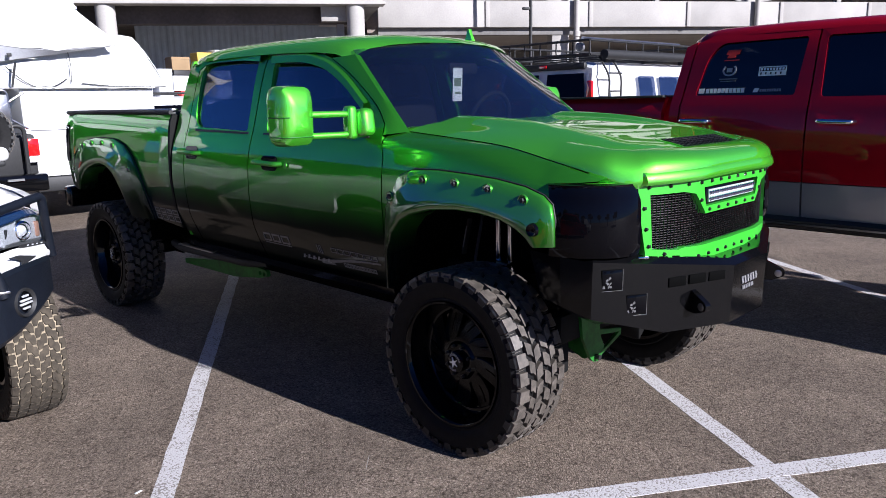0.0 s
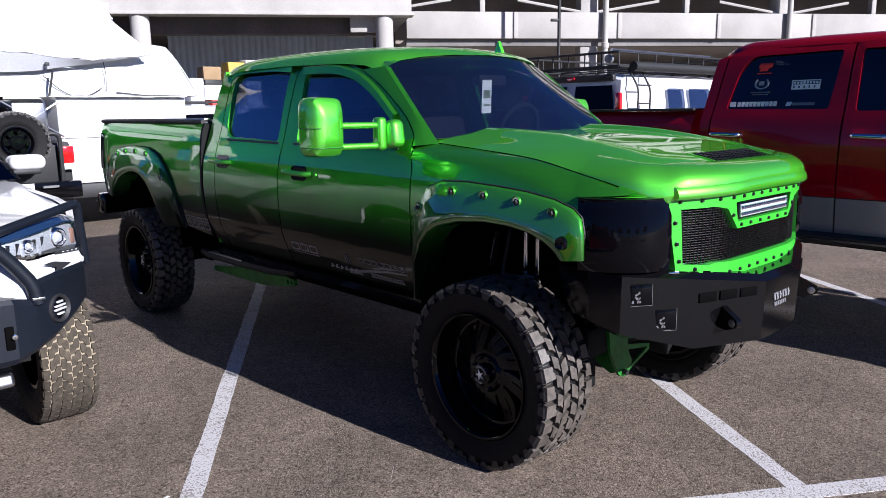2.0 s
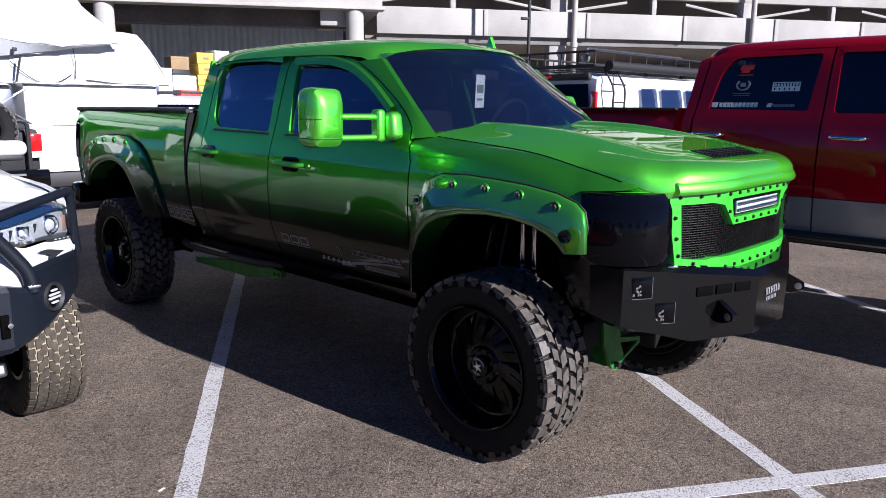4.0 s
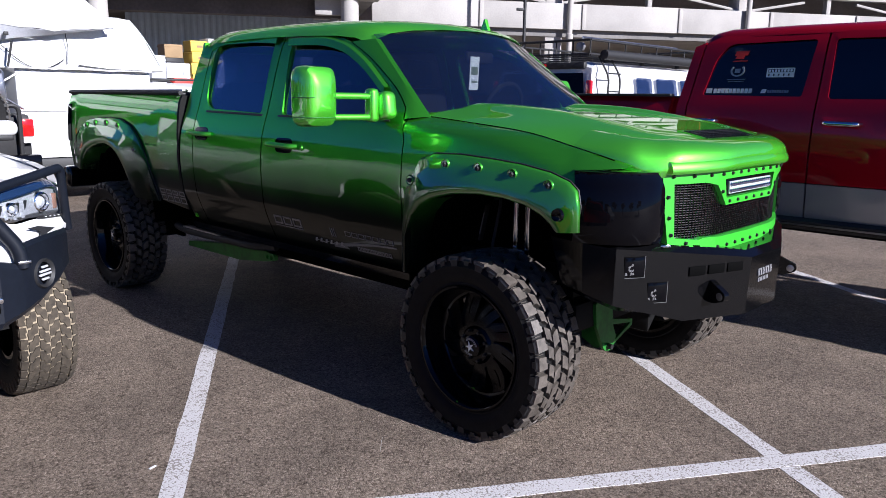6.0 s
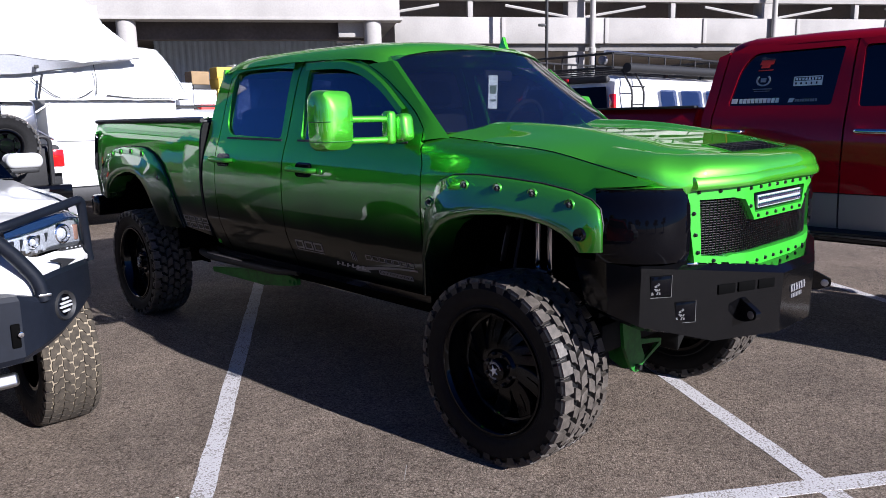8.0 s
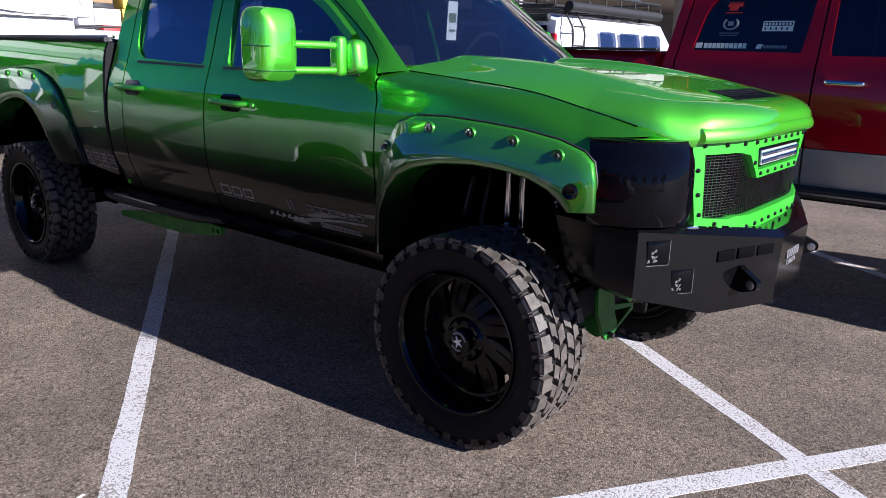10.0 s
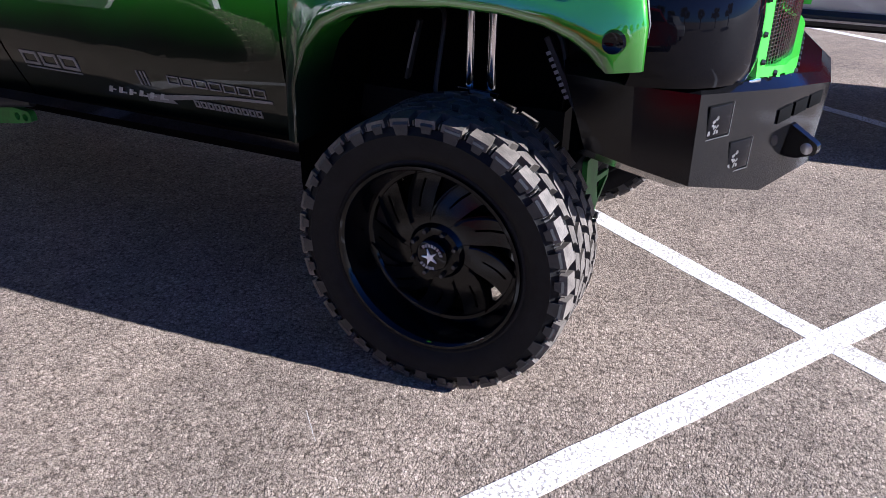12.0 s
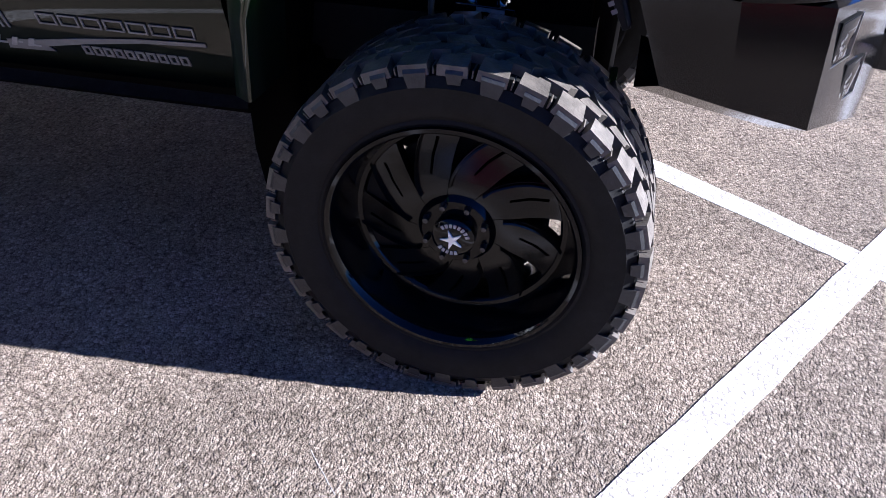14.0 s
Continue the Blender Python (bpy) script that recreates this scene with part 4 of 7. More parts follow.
    for f in np.linspace(-0.08, 0.9, 15):
        xw, yw = -0.50 - 0.526 * f, 0.79 - 0.105 * f
        z = 1.572 + 0.430 * f
        xd = lerp(z, [1.42] + [q for _, q in DOOR_TOP[:-4]], [-0.517] + [x + 0.005 for x, _ in DOOR_TOP[:-4]])
        yd = body_y(xd, z) + 0.001
        rows.append([(xw + 0.006, s * (yw - 0.014), z - 0.01), (xw + 0.010, s * (yw - 0.008), z + 0.008), (xw - 0.008, s * (yw + 0.014), z + 0.012)]
                    + [(xw + (xd - xw) * g, s * (yw + (yd - yw) * (1 - (1 - g) ** 2.0)), z + 0.012 * (1 - g)) for g in (0.35, 0.7)]
                    + [(xd + 0.006, s * yd, z), (xd + 0.006, s * (yd - 0.04), z)])
    part("windshield_pillar", loft(rows), GREEN, truck)
    # towing mirror
    x0, y0 = (-0.66 if near else -0.88), s * (0.935 if near else 0.90)
    reach, sweep = (1.34, 0.05) if near else (1.09, 0.09)
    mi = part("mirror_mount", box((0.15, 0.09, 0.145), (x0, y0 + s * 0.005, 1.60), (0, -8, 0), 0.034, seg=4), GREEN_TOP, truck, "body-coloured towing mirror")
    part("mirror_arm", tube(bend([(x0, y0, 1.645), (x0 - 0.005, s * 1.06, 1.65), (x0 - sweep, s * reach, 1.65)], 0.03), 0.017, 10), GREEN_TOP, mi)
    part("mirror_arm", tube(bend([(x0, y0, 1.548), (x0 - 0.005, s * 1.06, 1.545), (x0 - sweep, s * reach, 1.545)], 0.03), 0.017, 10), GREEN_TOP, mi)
    part("mirror_pivot", box((0.07, 0.055, 0.17), (x0 - 0.005, y0 + s * 0.075, 1.605), (0, 0, 0), 0.02, seg=3), GREEN_TOP, mi)
    rows = []
    for u, d in ((-0.5, 0.35), (-0.42, 0.75), (-0.25, 0.95), (0.1, 1.0), (0.4, 1.0), (0.5, 0.97)):
        ring = []
        for k in range(28):
            a = 2 * math.pi * k / 28
            c, q = math.cos(a), math.sin(a)
            sy = math.copysign(abs(c) ** 0.42, c) * 0.098 * d
            sz = math.copysign(abs(q) ** 0.42, q) * 0.148 * d
            ring.append((x0 - sweep - 0.015 - u * 0.15, s * (reach - 0.025 + sy), 1.645 + sz))
        rows.append(ring)
    hd = part("mirror_head", loft(rows, closed=True, cap=True), GREEN_TOP, mi)
    # two grooves round its shell, in line with the arms, drawn in shade-dark green
    for dz in (-0.005, -0.10):
        path = []
        for side in (-1, 1):
            half = []
            for u, d in ((-0.44, 0.72), (-0.36, 0.86), (-0.25, 0.95), (0.1, 1.0), (0.4, 1.0)):
                w = max(0.0, 1 - (abs(dz) / (0.148 * d)) ** 4.76) ** 0.21
                half.append((x0 - sweep - 0.015 - u * 0.15, s * (reach - 0.025 + side * 0.0985 * d * w), 1.645 + dz))
            path += half[::-1] if side < 0 else half
        part("shell_groove", tube(path, 0.0028, 6), BAR_GREEN, hd)
    # glass door-side seal between the windows
    part("window_seal", sheet([(-1.70, 1.522), (-0.66, 1.522), (-0.67, 1.536), (-1.70, 1.534)], lambda x, z: body_y(x, z) + 0.004, 0.01, sgn=s), BLACK_MATT, truck)
    part("window_seal", sheet([(-2.60, 1.533), (-1.88, 1.522), (-1.88, 1.536), (-2.60, 1.547)], lambda x, z: body_y(x, z) + 0.004, 0.01, sgn=s), BLACK_MATT, truck)


for side in (-1, 1):
    build_side(side)


def build_roof_and_glass():
    rows = []
    for x, half, dz in ((-1.015, 0.685, -0.088), (-1.05, 0.70, -0.058), (-1.13, 0.72, -0.03), (-1.3, 0.735, -0.012), (-1.6, 0.745, 0.0), (-2.0, 0.75, 0.008), (-2.4, 0.75, 0.008),
                        (-2.65, 0.745, 0.0), (-2.80, 0.735, -0.02), (-2.86, 0.72, -0.05), (-2.88, 0.71, -0.10)):
        row = []
        for f, z in ((1.02, 2.012), (1.0, 2.038), (0.965, 2.066), (0.88, 2.094), (0.7, 2.116), (0.4, 2.132), (0.0, 2.138), (-0.4, 2.132), (-0.7, 2.116), (-0.88, 2.094), (-0.965, 2.066), (-1.0, 2.038), (-1.02, 2.012)):
            fwd = (0.17 if x > -1.03 else 0.14 if x > -1.07 else 0.06 if x > -1.2 else 0) * (1 - f * f)
            row.append((x + fwd, half * f, z + dz))
        rows.append(row)
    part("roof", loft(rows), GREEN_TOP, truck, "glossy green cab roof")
    # windshield
    rows = []
    for f in np.linspace(0, 1, 7):
        row = []
        for u in np.linspace(-1, 1, 15):
            hw = 0.79 - 0.105 * f
            x = -0.50 - 0.526 * f + (0.07 + 0.106 * f) * (1 - u * u)
            z = 1.575 + 0.425 * f + 0.045 * f * (1 - u * u) + 0.012 * math.sin(math.pi * f)
            row.append((x, hw * u, z))
        rows.append(row)
    ws = part("windshield", thicken(loft(rows), 0.006), WINDSHIELD, truck, "clear raked windshield")
    # paper card hung behind the glass and its printed block
    part("show_card", box((0.003, 0.082, 0.20), (-0.84, -0.03, 1.80), (0, 3, 0)), PAPER, ws, "white paper show card behind the glass")
    part("card_print", box((0.002, 0.055, 0.026), (-0.838, -0.03, 1.868), (0, 3, 0)), PAPER_INK, ws)
    part("card_print", box((0.002, 0.06, 0.05), (-0.838, -0.03, 1.815), (0, 3, 0)), PAPER_INK, ws)
    part("card_print", box((0.002, 0.05, 0.012), (-0.838, -0.03, 1.750), (0, 3, 0)), PAPER_INK, ws)
    # rear wall with a window
    part("cab_rear", sheet([(-0.86, 0.75), (0.86, 0.75), (0.86, 1.5), (0.72, 2.03), (-0.72, 2.03), (-0.86, 1.5)], lambda y, z: -2.875 + 0.0 * z, 0.03,
                           [rounded([(-0.68, 1.62), (0.68, 1.62), (0.6, 1.97), (-0.6, 1.97)], 0.06)], axis="x", step=0.3), GREEN_TOP, truck)
    part("rear_window", sheet(rounded([(-0.69, 1.61), (0.69, 1.61), (0.61, 1.98), (-0.61, 1.98)], 0.06), lambda y, z: -2.885, 0.006, axis="x", step=0.5), TINT, truck)
    # shark-fin antenna
    fin = prism([(-0.97, 2.05), (-1.06, 2.085), (-1.085, 2.17), (-1.10, 2.17), (-1.125, 2.09), (-1.16, 2.06)], 0.345, 0.37, "y", bevel=0.004)
    part("roof_fin", fin, GREEN_TOP, truck, "small green roof fin")
    # cabin inside
    part("cabin_floor", box((2.3, 1.5, 0.04), (-1.7, 0, 0.85)), DASH, truck)
    part("dashboard", box((0.45, 1.5, 0.32), (-0.72, 0, 1.38), (0, 8, 0), 0.08), DASH, truck)
    for y in (-0.4, 0.4):
        st = part("seat", box((0.18, 0.5, 0.75), (-1.72, y, 1.35), (0, -12, 0), 0.06), LEATHER, truck, "grey bucket seat")
        part("headrest", box((0.11, 0.27, 0.19), (-1.80, y, 1.83), (0, -8, 0), 0.05), LEATHER, st)
    part("rear_bench", box((0.2, 1.4, 0.7), (-2.62, 0, 1.4), (0, -12, 0), 0.06), LEATHER, truck)
    ring = [( -0.98 + 0.06 * math.sin(a), 0.42 + 0.19 * math.cos(a), 1.57 + 0.18 * math.sin(a)) for a in np.linspace(0, 2 * math.pi, 25)]
    part("steering_wheel", tube(ring, 0.016, 8), DASH, truck)
    part("rear_view_mirror", box((0.03, 0.25, 0.07), (-0.88, 0.06, 1.90), (0, 0, 0), 0.015), DASH, truck)
    # bed
    part("bed_cover", box((2.2, 1.76, 0.03), (-4.07, 0, 1.655), (0, 0, 0), 0.01), BLACK_MATT, truck, "flat black bed cover")
    part("bed_cover_rail", box((2.2, 0.05, 0.022), (-4.07, -0.855, 1.682), (0, 0, 0), 0.006), STEEL, truck, "bright bed cover edge rail")
    part("bed_front", box((0.03, 1.70, 0.85), (-2.985, 0, 1.22)), UNDER, truck)
    part("tailgate", box((0.05, 1.72, 0.62), (-5.19, 0, 1.34), (0, 0, 0), 0.015), GREEN_TOP, truck, "green tailgate")
    part("rear_bumper", box((0.16, 1.9, 0.2), (-5.28, 0, 0.87), (0, 0, 0), 0.03), BLACK_PLATE, truck, "black steel rear bumper")


build_roof_and_glass()


def build_hood():
    # the hood's plan, from the middle of the nose to the seam: x, y and the height of its edge
    edge = [(grille_x(y) + 0.034, y, 1.400 - 0.010 * (y / 0.6) ** 2) for y in (0.0, 0.1, 0.2, 0.3, 0.4, 0.48, 0.54, 0.585)]
    edge += [(0.826, 0.622, 1.378), (0.805, 0.650, 1.360), (0.780, 0.675, 1.354), (0.753, 0.698, 1.354), (0.725, 0.720, 1.362)]
    edge += [(x, y, curve(x, SEAM_X, SEAM_Z)) for x, y in ((0.695, 0.738), (0.66, 0.752), (0.61, 0.764), (0.56, 0.771), (0.50, 0.779), (0.43, 0.781))]
    edge = [(x, -y, z) for x, y, z in reversed(edge[1:])] + edge

    def inset(k, d):
        """A place d inside the edge at station k."""
        a, b = edge[max(k - 1, 0)], edge[min(k + 1, len(edge) - 1)]
        out = Vector((b[1] - a[1], a[0] - b[0])).normalized()
        return edge[k][0] - out.x * d, edge[k][1] - out.y * d

    roll = 0.15
    front = [inset(k, 0.115) for k in range(len(edge))]
    rear = [(-0.53 + 0.11 * (1 - (y / 0.775) ** 2), y) for y in np.linspace(0.72, -0.72, 15)]
    flank = [(0.436, 0.781), (0.40, 0.781), (0.16, 0.781), (-0.19, 0.781), (-0.53, 0.778)]
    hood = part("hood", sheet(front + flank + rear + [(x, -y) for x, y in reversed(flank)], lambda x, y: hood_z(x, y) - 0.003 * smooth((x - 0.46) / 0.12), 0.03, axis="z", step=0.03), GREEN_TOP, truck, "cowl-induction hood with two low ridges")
    rows = []
    for k, (x, y, z) in enumerate(edge):
        xi, yi = inset(k, roll)
        top = hood_z(xi, yi)
        row = [(xi, yi, top - 0.004)]
        for q in (0.97, 0.85, 0.7, 0.55, 0.4, 0.28, 0.18, 0.10, 0.04, 0.0):
            px, py = inset(k, roll * q)
            own = min(1.0, smooth(min(k, len(edge) - 1 - k) / 5))
            row.append((px, py, own * (z + (top - z) * math.sqrt(1 - (1 - q) ** 2)) + (1 - own) * (hood_z(px, py) + 0.0004)))
        rows.append(row + [(x, y, z - 0.010), (*inset(k, 0.012), z - 0.034)])
    part("hood_nose", loft(rows), GREEN_TOP, hood, angle=60)
    # dark gap between hood and fender
    for s in (-1, 1):
        run = [(x, s * 0.7835, curve(x, SEAM_X, SEAM_Z) - 0.0005) for x in np.arange(-0.50, 0.56, 0.05)] + [(0.59, s * 0.776, 1.4035), (0.63, s * 0.772, 1.393)]
        part("hood_gap", tube(run, 0.0022, 6), VOID, hood)
    # rolled lip above the grille
    rows = []
    for dx, z0 in ((-0.01, 1.406), (0.018, 1.407), (0.030, 1.402), (0.039, 1.393), (0.045, 1.381), (0.048, 1.368), (0.047, 1.357), (0.040, 1.349), (-0.02, 1.346)):
        rows.append([(grille_x(y) - 0.03 + (dx + 0.03) * smooth((0.668 - abs(y)) / 0.03), y, z0 - 0.012 * (abs(y) / 0.66) ** 2) for y in np.linspace(-0.664, 0.664, 51)])
    part("hood_lip", loft(rows), GREEN_TOP, hood)
    # mesh-covered scoop mouth in the sunk field
    part("scoop_frame", sheet([(0.66, -0.29), (0.66, 0.29), (0.82, 0.26), (0.82, -0.26)], lambda x, y: hood_z(x, 0) + 0.002, 0.010,
                                   [[(0.675, -0.27), (0.675, 0.27), (0.80, 0.245), (0.80, -0.245)]], axis="z"), GREEN_TOP, hood)
    part("scoop_back", sheet([(0.67, -0.28), (0.67, 0.28), (0.81, 0.25), (0.81, -0.25)], lambda x, y: hood_z(x, 0) + 0.001, 0.004, axis="z"), VOID, hood)
    bm = bmesh.new()
    for k in range(17):
        y = -0.256 + k * 0.032
        box((0.13, 0.004, 0.003), (0.74, y, hood_z(0.74, 0) + 0.004), (0, 13, 0), bm=bm)
    for k in range(6):
        x = 0.685 + k * 0.022
        box((0.004, 0.52, 0.003), (x, 0, hood_z(x, 0) + 0.0035), bm=bm)
    part("scoop_mesh", bm, GUNMETAL, hood, "grey wire mesh in the hood scoop")
    part("cowl_grille", sheet([(-0.52, -0.74), (-0.40, -0.3), (-0.40, 0.3), (-0.52, 0.74), (-0.60, 0.74), (-0.49, 0), (-0.60, -0.74)], lambda x, y: 1.566, 0.02, axis="z"), BLACK_MATT, truck)
    # inner bulkhead that closes the engine bay
    part("engine_bay", box((1.1, 0.86, 0.5), (0.15, 0, 1.15)), UNDER, truck)
    for s in (-1, 1):
        part("lamp_shelf", sheet([(0.50, s * 0.78), (0.50, s * 0.862), (0.58, s * 0.845), (0.67, s * 0.79), (0.74, s * 0.705), (0.775, s * 0.645), (0.70, s * 0.62), (0.6, s * 0.70)][::1 if s > 0 else -1],
                                 lambda x, y: 1.353, 0.03, axis="z", step=0.1), GREEN_TOP, hood)
        # smoked head lamp that wraps round the corner
        rows = []
        for f in np.linspace(0, 1, 29):
            a = f * math.pi / 2
            x, y = 0.515 + 0.275 * math.sin(a) ** 1.0, 0.645 + 0.25 * math.cos(a) ** 0.9 - 0.02 * f
            rows.append([(x - 0.03, s * (y - 0.03), 1.352), (x - 0.004, s * (y - 0.004), 1.348), (x - 0.004, s * (y - 0.004), 1.335), (x + 0.003, s * (y + 0.003), 1.30), (x + 0.010, s * (y + 0.010), 1.26), (x + 0.015, s * (y + 0.014), 1.21), (x + 0.017, s * (y + 0.017), 1.15), (x + 0.017, s * (y + 0.017), 1.10), (x + 0.013, s * (y + 0.014), 1.07), (x + 0.004, s * (y + 0.004), 1.045), (x - 0.03, s * (y - 0.03), 1.04)])
        part("head_lamp", loft(rows), SMOKED, truck, "smoked black head lamp")


build_hood()


def build_grille():
    outer = [(-0.648, 1.355), (-0.3, 1.362), (0.3, 1.362), (0.648, 1.355), (0.632, 1.2), (0.607, 1.035), (0.551, 1.028), (0.514, 0.982), (0.3, 0.966), (0.0, 0.962), (-0.3, 0.966), (-0.514, 0.982), (-0.551, 1.028), (-0.607, 1.035), (-0.632, 1.2)]
    mesh = [(-0.594, 1.295), (-0.425, 1.297), (-0.345, 1.282), (-0.262, 1.186), (0.262, 1.186), (0.345, 1.282), (0.425, 1.297), (0.594, 1.295), (0.578, 1.06), (0.45, 1.045), (0.41, 1.052), (0.3, 1.046), (0, 1.042), (-0.3, 1.046), (-0.41, 1.052), (-0.45, 1.045), (-0.578, 1.06)]
    bar = rounded([(-0.285, 1.305), (0.285, 1.305), (0.262, 1.218), (-0.262, 1.218)], 0.012)
    slits = [[(s * a, z), (s * (a + 0.045), z + 0.004), (s * (a + 0.05), z + 0.016), (s * (a + 0.008), z + 0.012)] for s in (-1, 1) for a, z in ((0.43, 1.008), (0.495, 1.012))]
    g = part("grille", sheet(outer, lambda y, z: grille_x(y) + 0.012, 0.035, [mesh, bar] + slits, axis="x", step=0.06), LIME, truck, "bright green grille surround with bolts")
    # woven mesh
    bm = bmesh.new()
    for k in range(24):
        z = 1.05 + k * 0.0106
        tube([(grille_x(y) - 0.012, y, z) for y in np.linspace(-0.585, 0.585, 17)], 0.0019, 4, bm=bm)
    for k in range(62):
        y = -0.58 + k * 0.019
        tube([(grille_x(y) - 0.010, y, 1.045), (grille_x(y) - 0.010, y, 1.30)], 0.0017, 4, bm=bm)
    part("grille_mesh", bm, MESH, g, "fine steel mesh")
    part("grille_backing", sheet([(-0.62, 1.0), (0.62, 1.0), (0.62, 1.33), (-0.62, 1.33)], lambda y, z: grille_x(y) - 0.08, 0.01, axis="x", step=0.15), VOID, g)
    # light bar
    part("light_bar", box((0.05, 0.50, 0.075), (0.875, 0, 1.262), (0, 0, 0), 0.01), BLACK_PLATE, g, "slim light bar with clear reflectors")
    part("light_bar_lens", box((0.012, 0.475, 0.056), (0.903, 0, 1.262), (0, 0, 0), 0.004), LED, g, "bright reflector row of the light bar")
    bm = bmesh.new()
    for k in range(20):
        for z in (1.276, 1.248):
            lathe([(0.0, 0.911), (0.007, 0.914), (0.011, 0.908)], 8, bm=bm, axis="x", m=Matrix.Translation((0, -0.226 + k * 0.0238, z)))
    part("light_bar_cups", bm, CHROME, g)
    # bolts
    spots = [(s * y, 1.328) for s in (-1, 1) for y in (0.60, 0.50, 0.40, 0.31, 0.22, 0.13, 0.045)]
    spots += [(s * y, z) for s in (-1, 1) for y, z in ((0.617, 1.24), (0.607, 1.15), (0.594, 1.075), (0.52, 1.035), (0.49, 0.998))]
    spots += [(s * y, 1.0) for s in (-1, 1) for y in (0.40, 0.31, 0.22, 0.13, 0.045)]
    spots += [(s * y, 1.202) for s in (-1, 1) for y in (0.23, 0.14, 0.045)] + [(s * 0.305, 1.25) for s in (-1, 1)]
    for y, z in spots:
        part("bolt", lathe([(0.0, grille_x(y) + 0.021), (0.007, grille_x(y) + 0.020), (0.010, grille_x(y) + 0.011)], 6, axis="x", m=Matrix.Translation((0, y, z))), GUNMETAL, g, angle=20)


build_grille()


def build_bumper():
    top = [(0.33, -0.79), (0.53, -0.832), (0.701, -0.836), (0.876, -0.555), (1.015, -0.18)]
    low = [(0.41, -0.810), (0.55, -0.850), (0.710, -0.858), (0.880, -0.550), (1.005, -0.18)]
    tz = [1.03, 1.03, 1.029, 1.000, 0.950]
    bz = [0.83, 0.815, 0.789, 0.695, 0.68]
    top, low = (run + [(x, -y) for x, y in reversed(run)] for run in (top, low))
    tz, bz = tz + tz[::-1], bz + bz[::-1]
    rows = []
    rows.append([(x - 0.14 if abs(y) < 0.7 else x - 0.02, y * (0.80 if abs(y) > 0.5 else 0.95), z + 0.03) for (x, y), z in zip(top, tz)])
    rows.append([(x - 0.035 if abs(y) < 0.7 else x - 0.014, y * 0.955, z + 0.028) for (x, y), z in zip(top, tz)])
    rows.append([(x, y, z) for (x, y), z in zip(top, tz)])
    rows.append([(x, y, z) for (x, y), z in zip(low, bz)])
    rows.append([(x - 0.11 if abs(y) < 0.7 else x - 0.05, y * 0.88, z - 0.05 + 0.04 * (abs(y) < 0.7)) for (x, y), z in zip(low, bz)])
    rows.append([(x - 0.25 if abs(y) < 0.7 else x - 0.05, y * 0.74, z + 0.03) for (x, y), z in zip(low, bz)])
    b = part("front_bumper", loft(rows), BLACK_PLATE, truck, "black plate-steel front bumper", angle=12)
    part("bumper_filler", box((0.30, 1.0, 0.24), (0.66, 0, 0.87)), UNDER, b)

    def on_face(s, f, z, face):
        """A place on a face of the bumper, and the way it looks out."""
        (xa, ya), (xb, yb) = ((0.704, -0.842), (0.878, -0.5525)) if face == "a" else ((0.878, -0.5525), (1.010, -0.18))
        x, y = xa + (xb - xa) * f, ya + (yb - ya) * f
        out = Vector((ya - yb, xb - xa, 0)).normalized() * -1
        return Vector((x, s * y, z)), Vector((abs(out.x), s * -abs(out.y), 0))

    for s in (-1, 1):
        for f, z in ((0.27, 0.948), (0.61, 0.832)):
            p, o = on_face(1, f, z, "a")
            m = Matrix.Translation((p.x, p.y * (1 if s < 0 else -1), p.z)) @ Matrix.Rotation(math.atan2(o.y * (1 if s < 0 else -1), o.x), 4, "Z")
            pod = part("pod_light", box((0.03, 0.098, 0.092), (-0.0142, 0, 0), (0, 0, 0), 0.004, m=m), VOID, b, "square dark pod light set in the bumper")
            part("pod_lens", box((0.003, 0.090, 0.082), (0.0, 0, 0.002), (0, 0, 0), 0.001, m=m), SMOKED, pod)
            rnd = random.Random(7)
            for k in range(11):
                yy, zz = rnd.uniform(0.004, 0.040), rnd.uniform(-0.034, 0.034)
                part("pod_reflector", box((0.002, rnd.uniform(0.004, 0.012), rnd.uniform(0.004, 0.010)), (0.0012, s * yy, zz), (rnd.uniform(0, 90), 0, 0), m=m), STEEL, pod)
            part("pod_edge", box((0.002, 0.096, 0.0018), (0.001, 0, -0.046), m=m), STEEL, pod)
            part("pod_edge", box((0.002, 0.0018, 0.092), (0.001, -s * 0.048, 0), m=m), STEEL, pod)
        for f in (0.17, 0.46, 0.75):
            p, o = on_face(1, f, 0.915, "b")
            m = Matrix.Translation((p.x, p.y * (1 if s < 0 else -1), p.z)) @ Matrix.Rotation(math.atan2(o.y * (1 if s < 0 else -1), o.x), 4, "Z")
            part("bumper_slot", box((0.012, 0.095, 0.042), (-0.0005, 0, 0), (0, 0, 0), 0.002, m=m), VOID, b)
        p, o = on_face(1, 0.42, 0.82, "b")
        m = Matrix.Translation((p.x, p.y * (1 if s < 0 else -1), p.z)) @ Matrix.Rotation(math.atan2(o.y * (1 if s < 0 else -1), o.x), 4, "Z")
        part("recovery_point", prism(rounded([(-0.02, 0.055), (-0.02, -0.055), (0.03, -0.055), (0.088, -0.03), (0.088, 0.0)], 0.012), -0.014, 0.014, "y", m=m), BLACK_PLATE, b, "thick black recovery tab")
        part("recovery_hole", lathe([(0.0, -0.0155), (0.014, -0.0155), (0.018, -0.0145), (0.018, 0.0145), (0.014, 0.0155), (0.0, 0.0155)], 16, m=m @ Matrix.Translation((0.058, 0, -0.018))), STEEL, b)
    # maker's mark in the middle, as plain strokes
    bm = bmesh.new()
